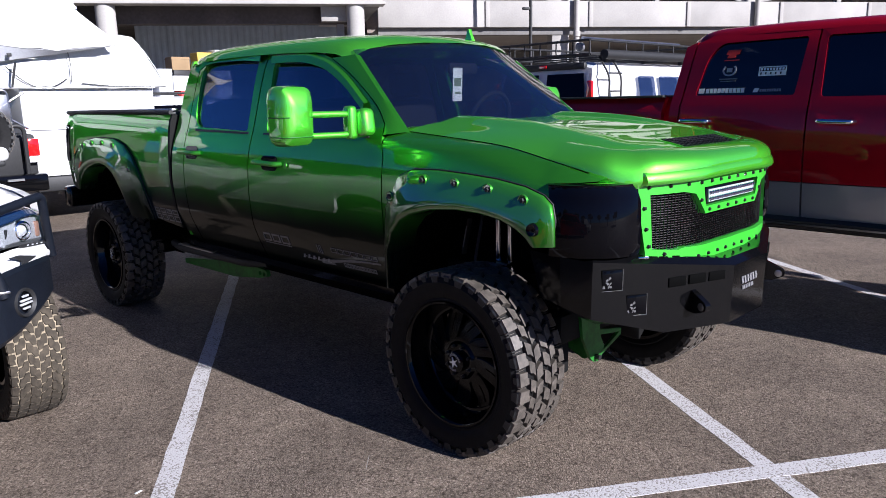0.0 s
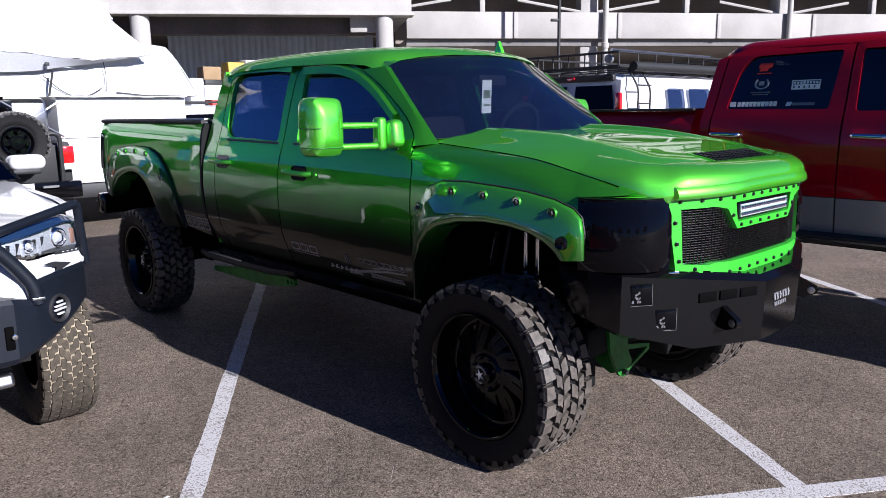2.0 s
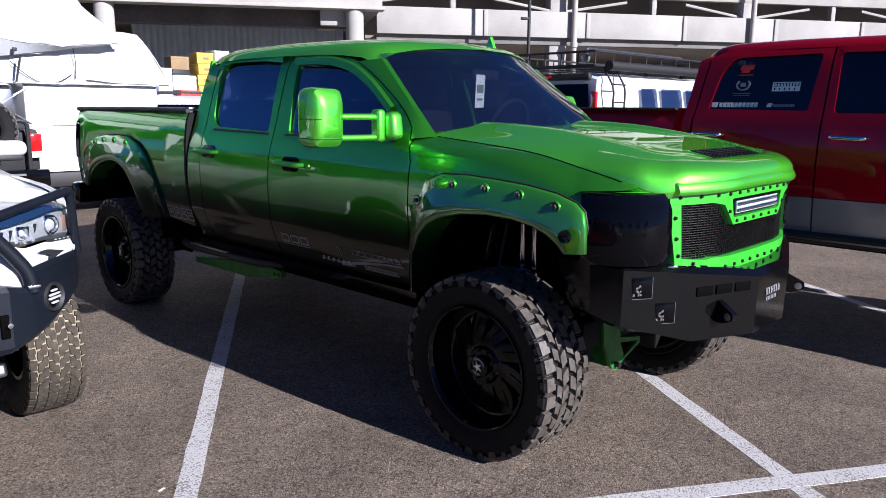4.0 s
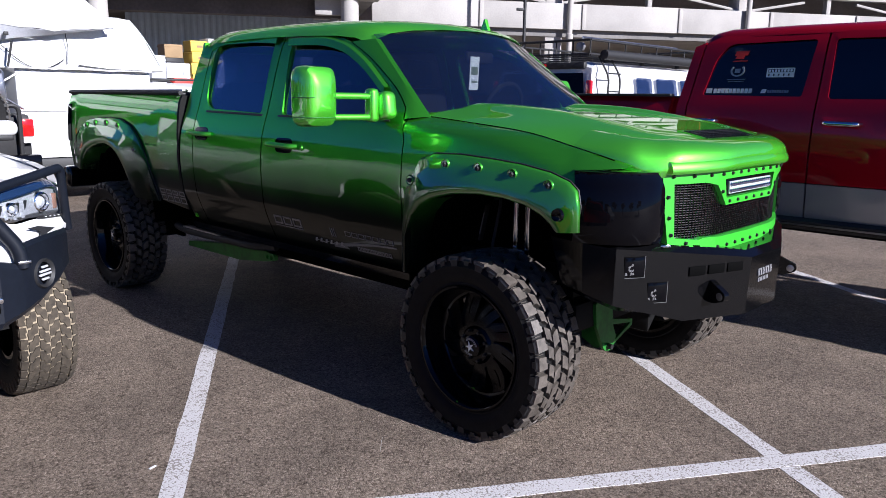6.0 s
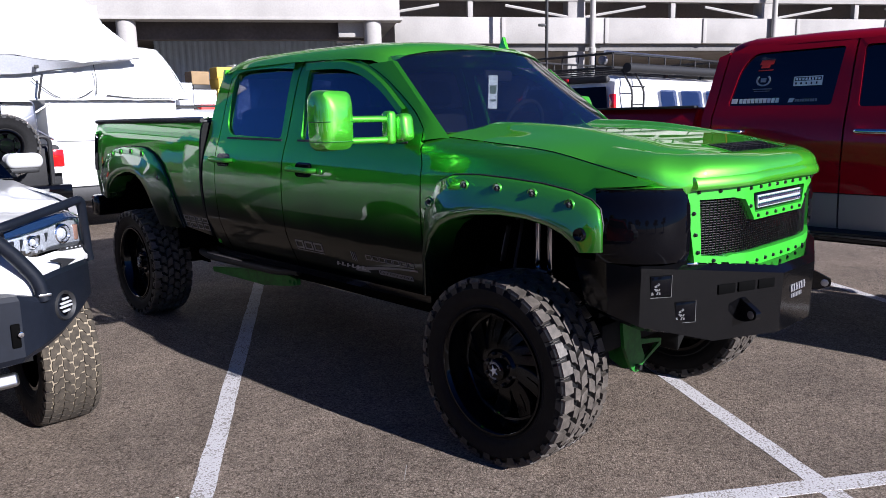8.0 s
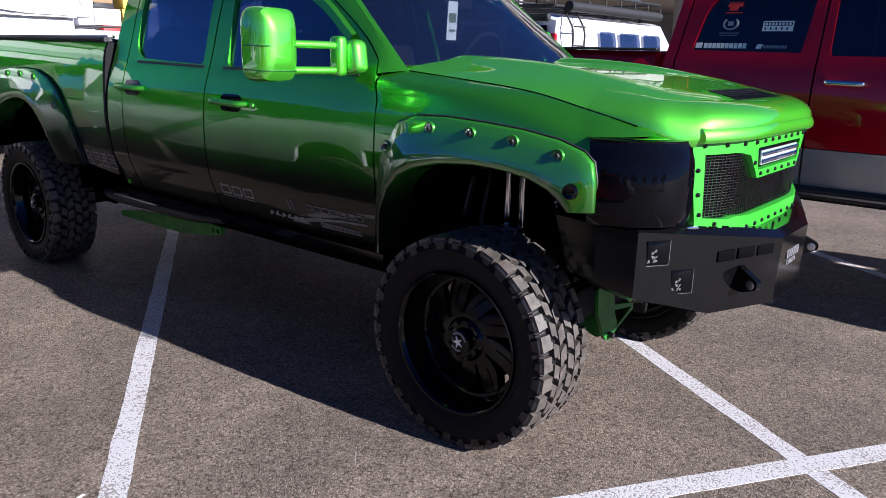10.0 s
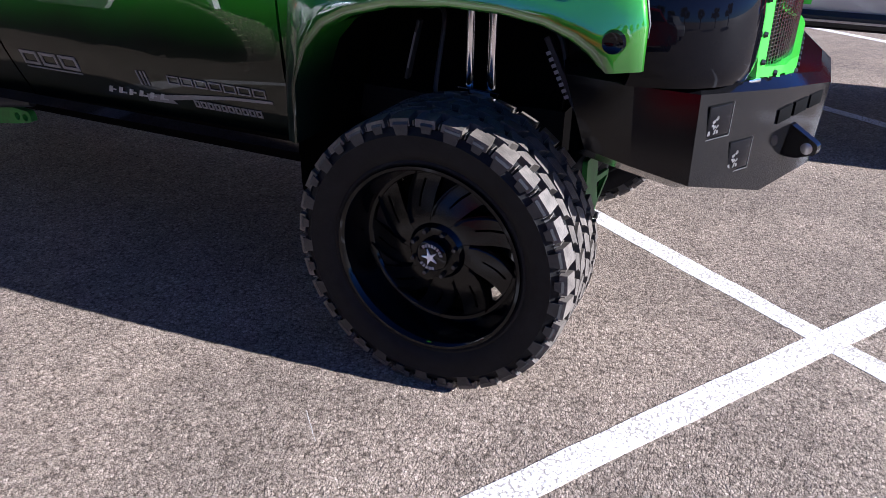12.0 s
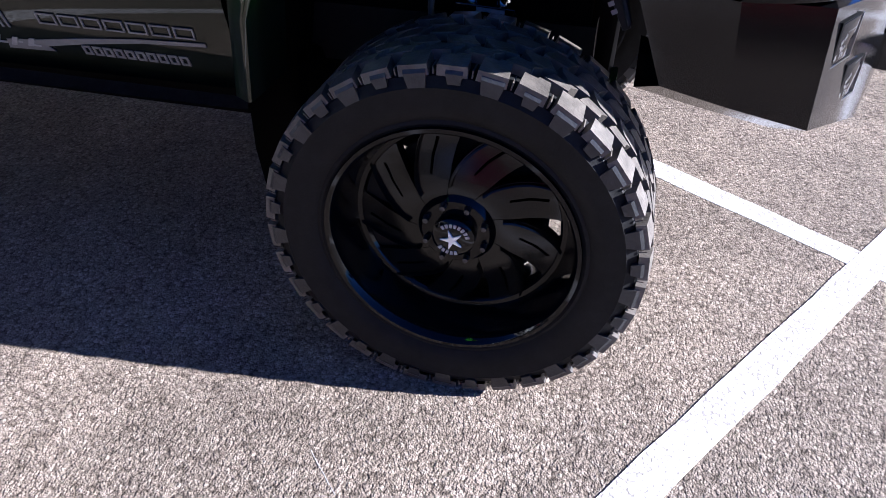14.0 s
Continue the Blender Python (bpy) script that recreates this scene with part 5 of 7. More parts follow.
    for k in range(6):
        box((0.004, 0.013, 0.034), (1.014, -0.080 + k * 0.029, 0.862), (14, 0, 0), bm=bm)
        box((0.004, 0.020, 0.006), (1.014, -0.077 + k * 0.029, (0.876, 0.848, 0.862)[k % 3]), (4, 0, 0), bm=bm)
    for k in range(7):
        box((0.004, 0.009, 0.018), (1.012, -0.070 + k * 0.018, 0.825), (10, 0, 0), bm=bm)
    part("bumper_mark", bm, DECAL, b, "pale slanted maker's mark strokes")
    part("bumper_sensor", box((0.03, 0.05, 0.012), (0.80, -0.61, 1.028), (0, 0, -35), 0.004), CHROME, b)


build_bumper()


def build_running_gear():
    part("frame_rail", box((4.9, 0.09, 0.16), (-2.2, -0.42, 0.74)), UNDER, truck)
    part("frame_rail", box((4.9, 0.09, 0.16), (-2.2, 0.42, 0.74)), UNDER, truck)
    part("front_crossmember", box((0.5, 1.0, 0.16), (0.05, 0, 0.56), (0, 0, 0), 0.03), UNDER, truck)
    part("gearbox", box((1.4, 0.5, 0.32), (-1.1, 0, 0.72), (0, 0, 0), 0.06), UNDER, truck)
    # added black box that fills in the dark beneath and hides sunlit ground behind
    part("underbody_filler", box((2.9, 1.16, 0.2), (-1.95, 0, 0.60), (0, 0, 0), 0.03), VOID, truck)
    part("drive_shaft", tube([(-1.7, 0, 0.66), (-4.0, 0, 0.46)], 0.05, 10), UNDER, truck)
    part("rear_axle", tube([(-4.15, -0.85, 0.46), (-4.15, 0.85, 0.46)], 0.07, 12), UNDER, truck)
    part("differential", lathe([(0.0, -0.2), (0.13, -0.14), (0.17, 0), (0.13, 0.14), (0.0, 0.2)], 20, m=Matrix.Translation((-4.15, 0, 0.46))), UNDER, truck)
    part("exhaust", tube(bend([(-1.5, 0.3, 0.6), (-3.2, 0.35, 0.62), (-4.9, 0.62, 0.75)], 0.3), 0.05, 10), STEEL, truck)
    for s in (-1, 1):
        part("control_arm", prism([(-0.25, s * 0.35), (0.25, s * 0.35), (0.11, s * 0.70), (-0.11, s * 0.70)], 0.29, 0.47, bevel=0.02), UNDER, truck)
        part("axle_shaft", tube([(0, s * 0.2, 0.47), (0, s * 0.75, 0.46)], 0.035, 10), UNDER, truck)
        part("knuckle", box((0.12, 0.09, 0.42), (0.0, s * 0.70, 0.60), (0, 0, 0), 0.03), UNDER, truck)
        for x in (-0.055, 0.025):
            sh = part("shock_absorber", tube([(x, s * 0.56, 0.55), (x, s * 0.56, 1.2)], 0.019, 14), CHROME, truck, "polished shock absorber shaft")
            part("shock_sleeve", tube([(x, s * 0.56, 0.52), (x, s * 0.56, 0.80)], 0.034, 14), BLACK_GLOSS, sh)
        part("shock_clamp", box((0.15, 0.05, 0.022), (-0.015, s * 0.575, 0.885), (0, 3, 0), 0.004), BLACK_GLOSS, truck, "black clamp with pale marking")
        part("clamp_marking", box((0.07, 0.003, 0.009), (0.0, s * 0.603, 0.886), (0, 3, 0)), DECAL, truck)
        part("brake_hose", tube(bend([(-0.25, s * 0.5, 1.12), (-0.12, s * 0.6, 1.15), (-0.14, s * 0.66, 0.85), (-0.05, s * 0.7, 0.7)], 0.12), 0.008, 8), BLACK_MATT, truck)
        part("brake_hose", tube(bend([(0.10, s * 0.55, 1.14), (0.25, s * 0.6, 1.12), (0.33, s * 0.66, 0.9)], 0.12), 0.008, 8), BLACK_MATT, truck)
        # green lift bracket that hangs below the crossmember
        if s < 0:
            leg = prism(rounded([(-0.355, 0.62), (-0.335, 0.49), (-0.262, 0.362), (-0.238, 0.338), (-0.190, 0.330), (-0.158, 0.350), (-0.135, 0.40), (-0.17, 0.46), (-0.20, 0.62)], 0.015), 0.300, 0.318, "x")
            br = part("lift_bracket", leg, BAR_GREEN, truck, "green suspension lift bracket, coloured dark for shade")
            part("gusset", prism([(-0.160, 0.352), (0.035, 0.425), (0.035, 0.450), (-0.140, 0.376)], 0.296, 0.314, "x"), BAR_GREEN, br)
            part("gusset", prism([(-0.165, 0.470), (0.035, 0.440), (0.035, 0.460), (-0.175, 0.500)], 0.296, 0.314, "x"), BAR_GREEN, br)
            part("bracket_web", prism(rounded([(0.10, 0.60), (0.12, 0.42), (0.27, 0.350), (0.30, 0.36), (0.30, 0.60)], 0.02), -0.262, -0.250, "y"), BAR_GREEN, br)
            part("bracket_bolt", tube([(0.29, -0.215, 0.362), (0.345, -0.215, 0.362)], 0.015, 8), GUNMETAL, br)
        part("limit_strap", box((0.012, 0.03, 0.20), (-0.24, s * 0.60, 1.00), (0, 14, 0), 0.003), BLACK_MATT, truck)
        part("strap_marking", box((0.006, 0.002, 0.12), (-0.24, s * 0.617, 1.0), (0, 14, 0)), DECAL_DIM, truck)
        part("limit_strap", box((0.02, 0.03, 0.24), (0.27, s * 0.60, 0.98), (0, -28, 0), 0.003), BLACK_MATT, truck)
        for k in range(8):
            part("strap_marking", box((0.014, 0.002, 0.011), (0.225 + 0.0095 * k, s * 0.617, 1.04 - 0.018 * k), (0, -28, 0)), DECAL, truck)
        # green traction bar along the frame, with holes at its front end
        hole = [[(x + 0.018 * math.cos(a), 0.535 + 0.018 * math.sin(a)) for a in np.linspace(0, 2 * math.pi, 11)[:-1]] for x in (-2.09, -2.14)]
        part("traction_bar", sheet(rounded([(-3.30, 0.45), (-3.30, 0.49), (-2.6, 0.56), (-2.2, 0.575), (-2.06, 0.565), (-2.05, 0.52), (-2.15, 0.50), (-2.5, 0.455)], 0.015), lambda x, z: 0.73, 0.03, hole, sgn=s, step=0.4), BAR_GREEN, truck, "green traction bar beneath the cab, coloured dark for shade")
        part("step_bar", tube(bend([(-3.45, s * 0.74, 0.60), (-3.2, s * 0.80, 0.60), (-2.2, s * 0.80, 0.615), (-2.0, s * 0.74, 0.63)], 0.1), 0.03, 10), BLACK_MATT, truck, "black step bar")
        part("step_tread", box((0.55, 0.06, 0.012), (-2.9, s * 0.805, 0.637), (0, 0, 0), 0.004), STEEL, truck)
    for x, tx in ((0.0, "front"), (-4.15, "rear")):
        for s in (-1, 1):
            wheel(truck, (x, s * (0.845 if tx == "front" else 0.885), 0.455), out=s, pitches=34, label="gloss black deep-dish wheel on a mud tyre")


build_running_gear()


# ---- the red pickup beside it ----
def build_red_truck():
    """A red crew-cab pickup that stands parallel to the green one."""
    cy = 3.10
    t = thing("pickup_truck", "tall dark red crew-cab pickup with silver lower band", "pickup truck", TRUCK @ pose(0, cy, 0))
    Z = (0.7, 0.8, 0.95, 1.06, 1.3, 1.5, 1.62, 1.69, 2.09, 2.16, 2.25)
    Y = (0.90, 0.925, 0.945, 0.955, 0.965, 0.955, 0.93, 0.905, 0.79, 0.75, 0.66)

    def fy(x, z):
        return curve(z, Z, Y) - 0.05 * smooth((x - 1.55) / 1.2)

    for s in (-1, 1):
        rd = [(-0.50, 1.075), (-0.50, 1.62), (-0.44, 2.10), (-0.32, 2.155), (0.46, 2.155), (0.46, 1.075)]
        rw = rounded([(-0.395, 1.70), (-0.335, 1.98), (-0.25, 2.09), (0.395, 2.10), (0.355, 1.69)], [0.02, 0.1, 0.06, 0.03, 0.02])
        d1 = part("rear_door", sheet(rd, fy, 0.05, [rw], sgn=s, step=0.09), RED, t, "red rear door")
        part("window", sheet(rounded([(-0.405, 1.69), (-0.345, 1.985), (-0.25, 2.10), (0.405, 2.11), (0.365, 1.68)], 0.03), lambda x, z: fy(x, z) - 0.015, 0.006, sgn=s, step=0.2), LIMO, d1, "near-black tinted window")
        fd = [(0.472, 1.075), (0.472, 2.155), (1.0, 2.14), (1.25, 2.06), (1.62, 1.75), (1.66, 1.5), (1.66, 1.075)]
        fw = rounded([(0.535, 1.675), (0.52, 2.10), (1.0, 2.09), (1.2, 2.02), (1.52, 1.72), (1.50, 1.675)], 0.03)
        d2 = part("front_door", sheet(fd, fy, 0.05, [fw], sgn=s, step=0.09), RED, t, "red front door")
        part("window", sheet(rounded([(0.525, 1.665), (0.51, 2.11), (1.0, 2.10), (1.2, 2.03), (1.53, 1.72), (1.51, 1.665)], 0.03), lambda x, z: fy(x, z) - 0.015, 0.006, sgn=s, step=0.2), LIMO, d2, "near-black tinted window")
        for d, xh in ((d1, -0.36), (d2, 0.66)):
            yb = fy(xh, 1.505)
            part("handle", tube(bend([(xh - 0.12, s * yb, 1.508), (xh - 0.10, s * (yb + 0.05), 1.508), (xh + 0.10, s * (yb + 0.05), 1.503), (xh + 0.12, s * yb, 1.503)], 0.03), 0.019, 10), CHROME, d, "chrome door handle")
        part("sill_band", sheet([(-0.50, 0.82), (-0.50, 1.068), (0.46, 1.068), (0.46, 0.82)], fy, 0.05, sgn=s, step=0.12), SILVER, t, "silver lower band")
        part("sill_band", sheet([(0.472, 0.82), (0.472, 1.068), (1.66, 1.068), (1.66, 0.82)], fy, 0.05, sgn=s, step=0.12), SILVER, t, "silver lower band")
        part("running_board", loft([[(-0.55, s * 0.93, 0.82), (1.75, s * 0.93, 0.82)], [(-0.55, s * 1.0, 0.80), (1.75, s * 1.0, 0.80)], [(-0.55, s * 1.0, 0.76), (1.75, s * 1.0, 0.76)], [(-0.55, s * 0.86, 0.72), (1.75, s * 0.86, 0.72)]]), BLACK_MATT, t, "black running board")
        part("running_board_trim", box((2.2, 0.012, 0.012), (0.6, s * 1.003, 0.775)), STEEL, t)
        part("cab_corner", sheet([(-0.59, 0.82), (-0.59, 1.62), (-0.53, 2.08), (-0.45, 2.11), (-0.512, 1.62), (-0.512, 0.82)], fy, 0.05, sgn=s, step=0.1), RED, t)
        arch = [(-1.35, 0.9), (-1.42, 1.1), (-1.58, 1.24), (-1.8, 1.29), (-2.02, 1.24), (-2.18, 1.1), (-2.25, 0.9)]
        part("bed_side", sheet([(-0.66, 0.82), (-0.66, 1.685), (-2.9, 1.70), (-2.9, 0.9)] + arch[::-1], lambda x, z: min(fy(x, z), 0.955) - 0.03 * smooth((z - 1.6) / 0.1), 0.05, sgn=s, step=0.15), RED, t, "red bed side")
        part("bed_rail_cap", box((2.25, 0.07, 0.02), (-1.78, s * 0.90, 1.70), (0, 0, 0), 0.006), BLACK_MATT, t)
        fa = [(2.0, 0.85), (2.02, 1.1), (2.16, 1.24), (2.38, 1.29), (2.6, 1.24), (2.74, 1.1), (2.78, 0.9)]
        part("fender", sheet([(1.672, 0.82), (1.672, 1.62), (2.2, 1.60), (2.9, 1.55), (3.05, 1.4), (3.05, 0.95)] + fa[::-1], fy, 0.05, sgn=s, step=0.15), RED, t, "red front fender")
        part("head_lamp", box((0.12, 0.3, 0.28), (3.06, s * 0.72, 1.3), (0, 0, 0), 0.05), LAMP_WHITE, t)
        part("tail_lamp", box((0.1, 0.1, 0.4), (-2.88, s * 0.87, 1.4), (0, 0, 0), 0.03), LAMP_RED, t)
        for x in (-1.8, 2.38):
            wheel(t, (x, s * 0.82, 0.45), out=s, R=0.455, style="six", dish=0.06, label="black alloy wheel on an off-road tyre")
    # window decals, as plain shapes
    y = -1

    def mark(x0, x1, z0, z1, mat, slant=0.0):
        part("window_decal", sheet([(x0, z0), (x1, z0), (x1 + slant, z1), (x0 + slant, z1)], lambda x, z: fy(x, z) - 0.009, 0.004, sgn=y, step=0.3), mat, t)

    for z0, z1, a, b in ((2.0, 2.035, -0.20, -0.10), (1.975, 2.0, -0.19, -0.13), (1.955, 1.962, -0.21, -0.10)):
        mark(a, b, z0, z1, RED_VINYL, 0.01)
    ring = [(-0.155 + 0.055 * math.cos(a), 1.885 + 0.045 * math.sin(a)) for a in np.linspace(math.pi * 0.75, math.pi * 2.25, 16)]
    inner = [(-0.155 + 0.042 * math.cos(a), 1.885 + 0.034 * math.sin(a)) for a in np.linspace(math.pi * 2.25, math.pi * 0.75, 16)]
    part("window_decal", sheet(ring + inner, lambda x, z: fy(x, z) - 0.009, 0.004, sgn=y, step=0.3), DECAL, t, "pale wreath-shaped decal")
    mark(-0.175, -0.135, 1.87, 1.90, DECAL)
    mark(-0.225, -0.085, 1.815, 1.823, DECAL_DIM)
    mark(-0.215, -0.095, 1.80, 1.806, DECAL_DIM)
    part("window_decal", sheet([(0.07, 1.832), (0.27, 1.832), (0.27, 1.90), (0.07, 1.90)], lambda x, z: fy(x, z) - 0.009, 0.004,
                               [[(0.078, 1.868), (0.262, 1.868), (0.262, 1.893), (0.078, 1.893)]] + [[(0.082 + k * 0.036, 1.842), (0.094 + k * 0.036, 1.842), (0.094 + k * 0.036, 1.858), (0.082 + k * 0.036, 1.858)] for k in range(5)], sgn=y, step=0.4), WHITE_VINYL, t, "white boxed sponsor decal")
    for k in range(8):
        mark(0.084 + k * 0.0222, 0.098 + k * 0.0222, 1.872, 1.889, WHITE_VINYL)
    mark(-0.375, -0.33, 1.715, 1.752, WHITE_VINYL)
    for k in range(10):
        mark(-0.315 + k * 0.0305, -0.291 + k * 0.0305, 1.715, 1.75, WHITE_VINYL)
    mark(0.05, 0.085, 1.715, 1.745, WHITE_VINYL, 0.01)
    for k in range(9):
        mark(0.10 + k * 0.0175, 0.112 + k * 0.0175, 1.718, 1.738, DECAL)
    # roof, glass, hood and ends
    rows = []
    for x, half, dz in ((1.28, 0.70, -0.08), (1.1, 0.73, -0.03), (0.8, 0.745, 0.0), (0.2, 0.75, 0.005), (-0.3, 0.745, 0.0), (-0.42, 0.735, -0.02), (-0.50, 0.72, -0.06), (-0.54, 0.70, -0.12)):
        rows.append([(x, half * f, z + dz) for f, z in ((1.02, 2.14), (1.0, 2.165), (0.95, 2.195), (0.85, 2.215), (0.5, 2.235), (0, 2.245), (-0.5, 2.235), (-0.85, 2.215), (-0.95, 2.195), (-1.0, 2.165), (-1.02, 2.14))])
    part("roof", loft(rows), RED, t, "red cab roof")
    part("windshield", thicken(loft([[(1.75, -0.78, 1.66), (1.86, 0, 1.66), (1.75, 0.78, 1.66)], [(1.26, -0.66, 2.10), (1.32, 0, 2.15), (1.26, 0.66, 2.10)]]), 0.006), LIMO, t)
    part("cab_rear", sheet([(-0.88, 0.85), (0.88, 0.85), (0.88, 1.62), (0.74, 2.08), (-0.74, 2.08), (-0.88, 1.62)], lambda y, z: -0.53, 0.03, axis="x", step=0.5), RED, t)
    part("rear_window", box((0.02, 1.2, 0.32), (-0.535, 0, 1.88)), LIMO, t)
    part("cabin", box((2.0, 1.6, 0.1), (0.6, 0, 1.0)), DASH, t)
    part("rear_seat", box((0.25, 1.4, 0.8), (-0.25, 0, 1.45), (0, -12, 0), 0.06), DASH, t)
    part("hood", loft([[(1.70, y, 1.64 + 0.04 * (1 - y * y)) for y in np.linspace(-0.88, 0.88, 9)], [(2.4, y, 1.60 + 0.05 * (1 - y * y)) for y in np.linspace(-0.86, 0.86, 9)],
                       [(2.95, y, 1.52 + 0.04 * (1 - y * y)) for y in np.linspace(-0.82, 0.82, 9)], [(3.10, y, 1.42) for y in np.linspace(-0.80, 0.80, 9)]]), RED, t, "red hood")
    part("grille", box((0.08, 1.1, 0.45), (3.08, 0, 1.25), (0, 0, 0), 0.03), CHROME, t)
    part("front_bumper", box((0.25, 1.95, 0.3), (3.15, 0, 0.88), (0, 0, 0), 0.06), CHROME, t)
    part("engine_bay", box((1.2, 1.2, 0.55), (2.35, 0, 1.2)), UNDER, t)
    part("bed_floor", box((2.2, 1.7, 0.05), (-1.78, 0, 1.1)), BLACK_MATT, t)
    part("tailgate", box((0.06, 1.75, 0.7), (-2.9, 0, 1.35), (0, 0, 0), 0.02), RED, t, "red tailgate")
    part("rear_bumper", box((0.2, 1.9, 0.2), (-2.98, 0, 0.85), (0, 0, 0), 0.04), CHROME, t)
    part("frame", box((5.4, 0.9, 0.16), (0, 0, 0.72)), UNDER, t)
    part("front_axle", tube([(2.38, -0.8, 0.45), (2.38, 0.8, 0.45)], 0.06, 10), UNDER, t)
    part("rear_axle", tube([(-1.8, -0.8, 0.45), (-1.8, 0.8, 0.45)], 0.06, 10), UNDER, t)


build_red_truck()


# ---- the white off-roader in the next place ----
def build_white_suv():
    cy = -3.03
    t = thing("off_road_car", "white off-road car with a charcoal steel bumper", "car", TRUCK @ pose(0, cy, 0))
    # half plan of the bumper, as seen from above (x ahead, y out)
    plan = [(-1.0, 0.0), (-1.0, 0.34), (-1.045, 0.43), (-1.058, 0.447), (-1.075, 0.467), (-1.13, 0.53), (-1.30, 0.67), (-1.46, 0.76), (-1.62, 0.80)]
    tops = (0.98, 0.975, 0.948, 0.952, 1.03, 1.035, 1.028, 1.01, 1.0)
    lows = (0.68, 0.69, 0.715, 0.72, 0.725, 0.742, 0.79, 0.81, 0.83)
    for s in (-1, 1):
        # bumper skin
        rows = [[], [], [], [], [], []]
        for i, ((x, y), top, low) in enumerate(zip(plan, tops, lows)):
            tuck = 0.03 if i < 5 else 0.0
            for row, q in zip(rows, ((x - 0.14, max(y - 0.06, 0), top - (0.06 if i > 3 else -0.008)), (x - 0.012, y - min(y, 0.006), top), (x, y, top - 0.02), (x - 0.003, y, low + 0.03), (x - 0.02, y - min(y, 0.01), low + 0.004), (x - 0.12, max(y - 0.06, 0), low - tuck))):
                row.append((q[0], s * q[1], q[2]))
        b = part("front_bumper", loft(rows), BUMPER_GREY, t, "charcoal powder-coated steel bumper", angle=20)
        # fog lamp
        m = Matrix.Translation((-1.14, s * 0.545, 0.875)) @ Matrix.Rotation(s * radians(38), 4, "Z")
        part("fog_lamp_ring", lathe([(0.05, 0.0), (0.062, 0.012), (0.066, 0.0), (0.05, -0.03), (0.0, -0.03)], 24, axis="x", m=m), BLACK_MATT, b)
        fg = part("fog_lamp", lathe([(0.0, 0.002), (0.03, 0.0), (0.05, -0.008)], 24, axis="x", m=m), SMOKED, b, "round fog lamp with bright bars")
        for k, w in ((-0.024, 0.045), (-0.004, 0.078), (0.012, 0.07), (0.030, 0.04)):
            part("fog_lamp_bar", box((0.012, w, 0.010), (0.006, 0, k), (0, 0, 0), 0.004, m=m), LED, fg)
        # tow point: an upright slot with a bright pin
        slot = part("tow_slot", box((0.012, 0.034, 0.10), (-0.998, s * 0.312, 0.815), (0, 0, 0), 0.005), VOID, b, "dark tow slot")
        part("tow_pin", lathe([(0.0, 0.02), (0.011, 0.018), (0.013, 0.0)], 12, axis="x", m=Matrix.Translation((-0.992, s * 0.326, 0.822))), CHROME, slot)
        # hoop bars
        part("hoop_bar", tube(bend([(-1.10, s * 0.06, 1.185), (-1.20, s * 0.364, 1.235), (-1.46, s * 0.755, 1.302), (-1.55, s * 0.795, 1.02), (-1.555, s * 0.80, 0.99)], 0.03), 0.021, 12), BUMPER_GREY, b, "round charcoal hoop bar")
        part("hoop_bar", tube(bend([(-1.04, 0.0, 1.245), (-1.05, s * 0.26, 1.235), (-1.06, s * 0.355, 1.13), (-1.06, s * 0.432, 1.015), (-1.06, s * 0.446, 0.93)], 0.08), 0.030, 14), BUMPER_GREY, b, "round charcoal hoop bar")
        part("hoop_foot", box((0.07, 0.05, 0.012), (-1.065, s * 0.445, 0.955), (0, 0, 0), 0.003), STEEL, b)
        # head lamp
        def lamp(f):
            return -1.22 - 0.32 * f ** 1.5, 0.36 + 0.40 * f, 1.112 - 0.052 * f - 0.016 * smooth((f - 0.1) / 0.2) * smooth((0.6 - f) / 0.3), 1.185 + 0.045 * min(f, 0.75) - 0.10 * max(0, f - 0.85)

        span = np.linspace(0, 1, 16)
        rows = []
        for f in span:
            x, y, z0, z1 = lamp(f)
            rows.append([(x - 0.05, s * (y - 0.02), z1 + 0.008), (x, s * y, z1), (x + 0.014, s * (y + 0.006), z0 * 0.4 + z1 * 0.6), (x + 0.012, s * (y + 0.008), z0 * 0.8 + z1 * 0.2), (x - 0.02, s * y, z0)])
        h = part("head_lamp", loft(rows), CLEAR, t, "clear wrap-round head lamp")
        part("lamp_bowl", loft([[(x - 0.03, y, z) for x, y, z in r] for r in rows]), LAMP_SILVER, h, "pale silver lamp reflector")
        for f, r in ((0.30, 0.030), (0.70, 0.047)):
            x, y, z0, z1 = lamp(f)
            m = Matrix.Translation((x - 0.010, s * y, (z0 + z1) / 2 + 0.006)) @ Matrix.Rotation(s * radians(28), 4, "Z")
            part("projector", lathe([(0.0, 0.020), (r * 0.35, 0.016), (r * 0.55, 0.006), (r * 0.6, -0.006)], 24, axis="x", m=m), LED, h)
            part("projector_shade", lathe([(r * 0.60, -0.002), (r * 0.70, 0.002)], 24, axis="x", m=m), BLACK_GLOSS, h)
            part("projector_ring", lathe([(r * 0.72, 0.004), (r * 0.84, 0.016), (r * 0.98, 0.012), (r * 1.04, -0.012)], 28, axis="x", m=m), CHROME, h)
        # small facets of the inner reflector
        for k in range(9):
            f = 0.08 + 0.05 * k
            x, y, z0, z1 = lamp(f)
            part("reflector_facet", box((0.010, 0.016, (z1 - z0) * 0.62), (x - 0.018, s * y, (z0 + z1) / 2 - 0.008), (0, 12 * (-1) ** k, s * (20 + 16 * (k % 3))), 0.002), LAMP_SILVER if k % 2 else GUNMETAL, h)
        x, y, z0, z1 = lamp(0.93)
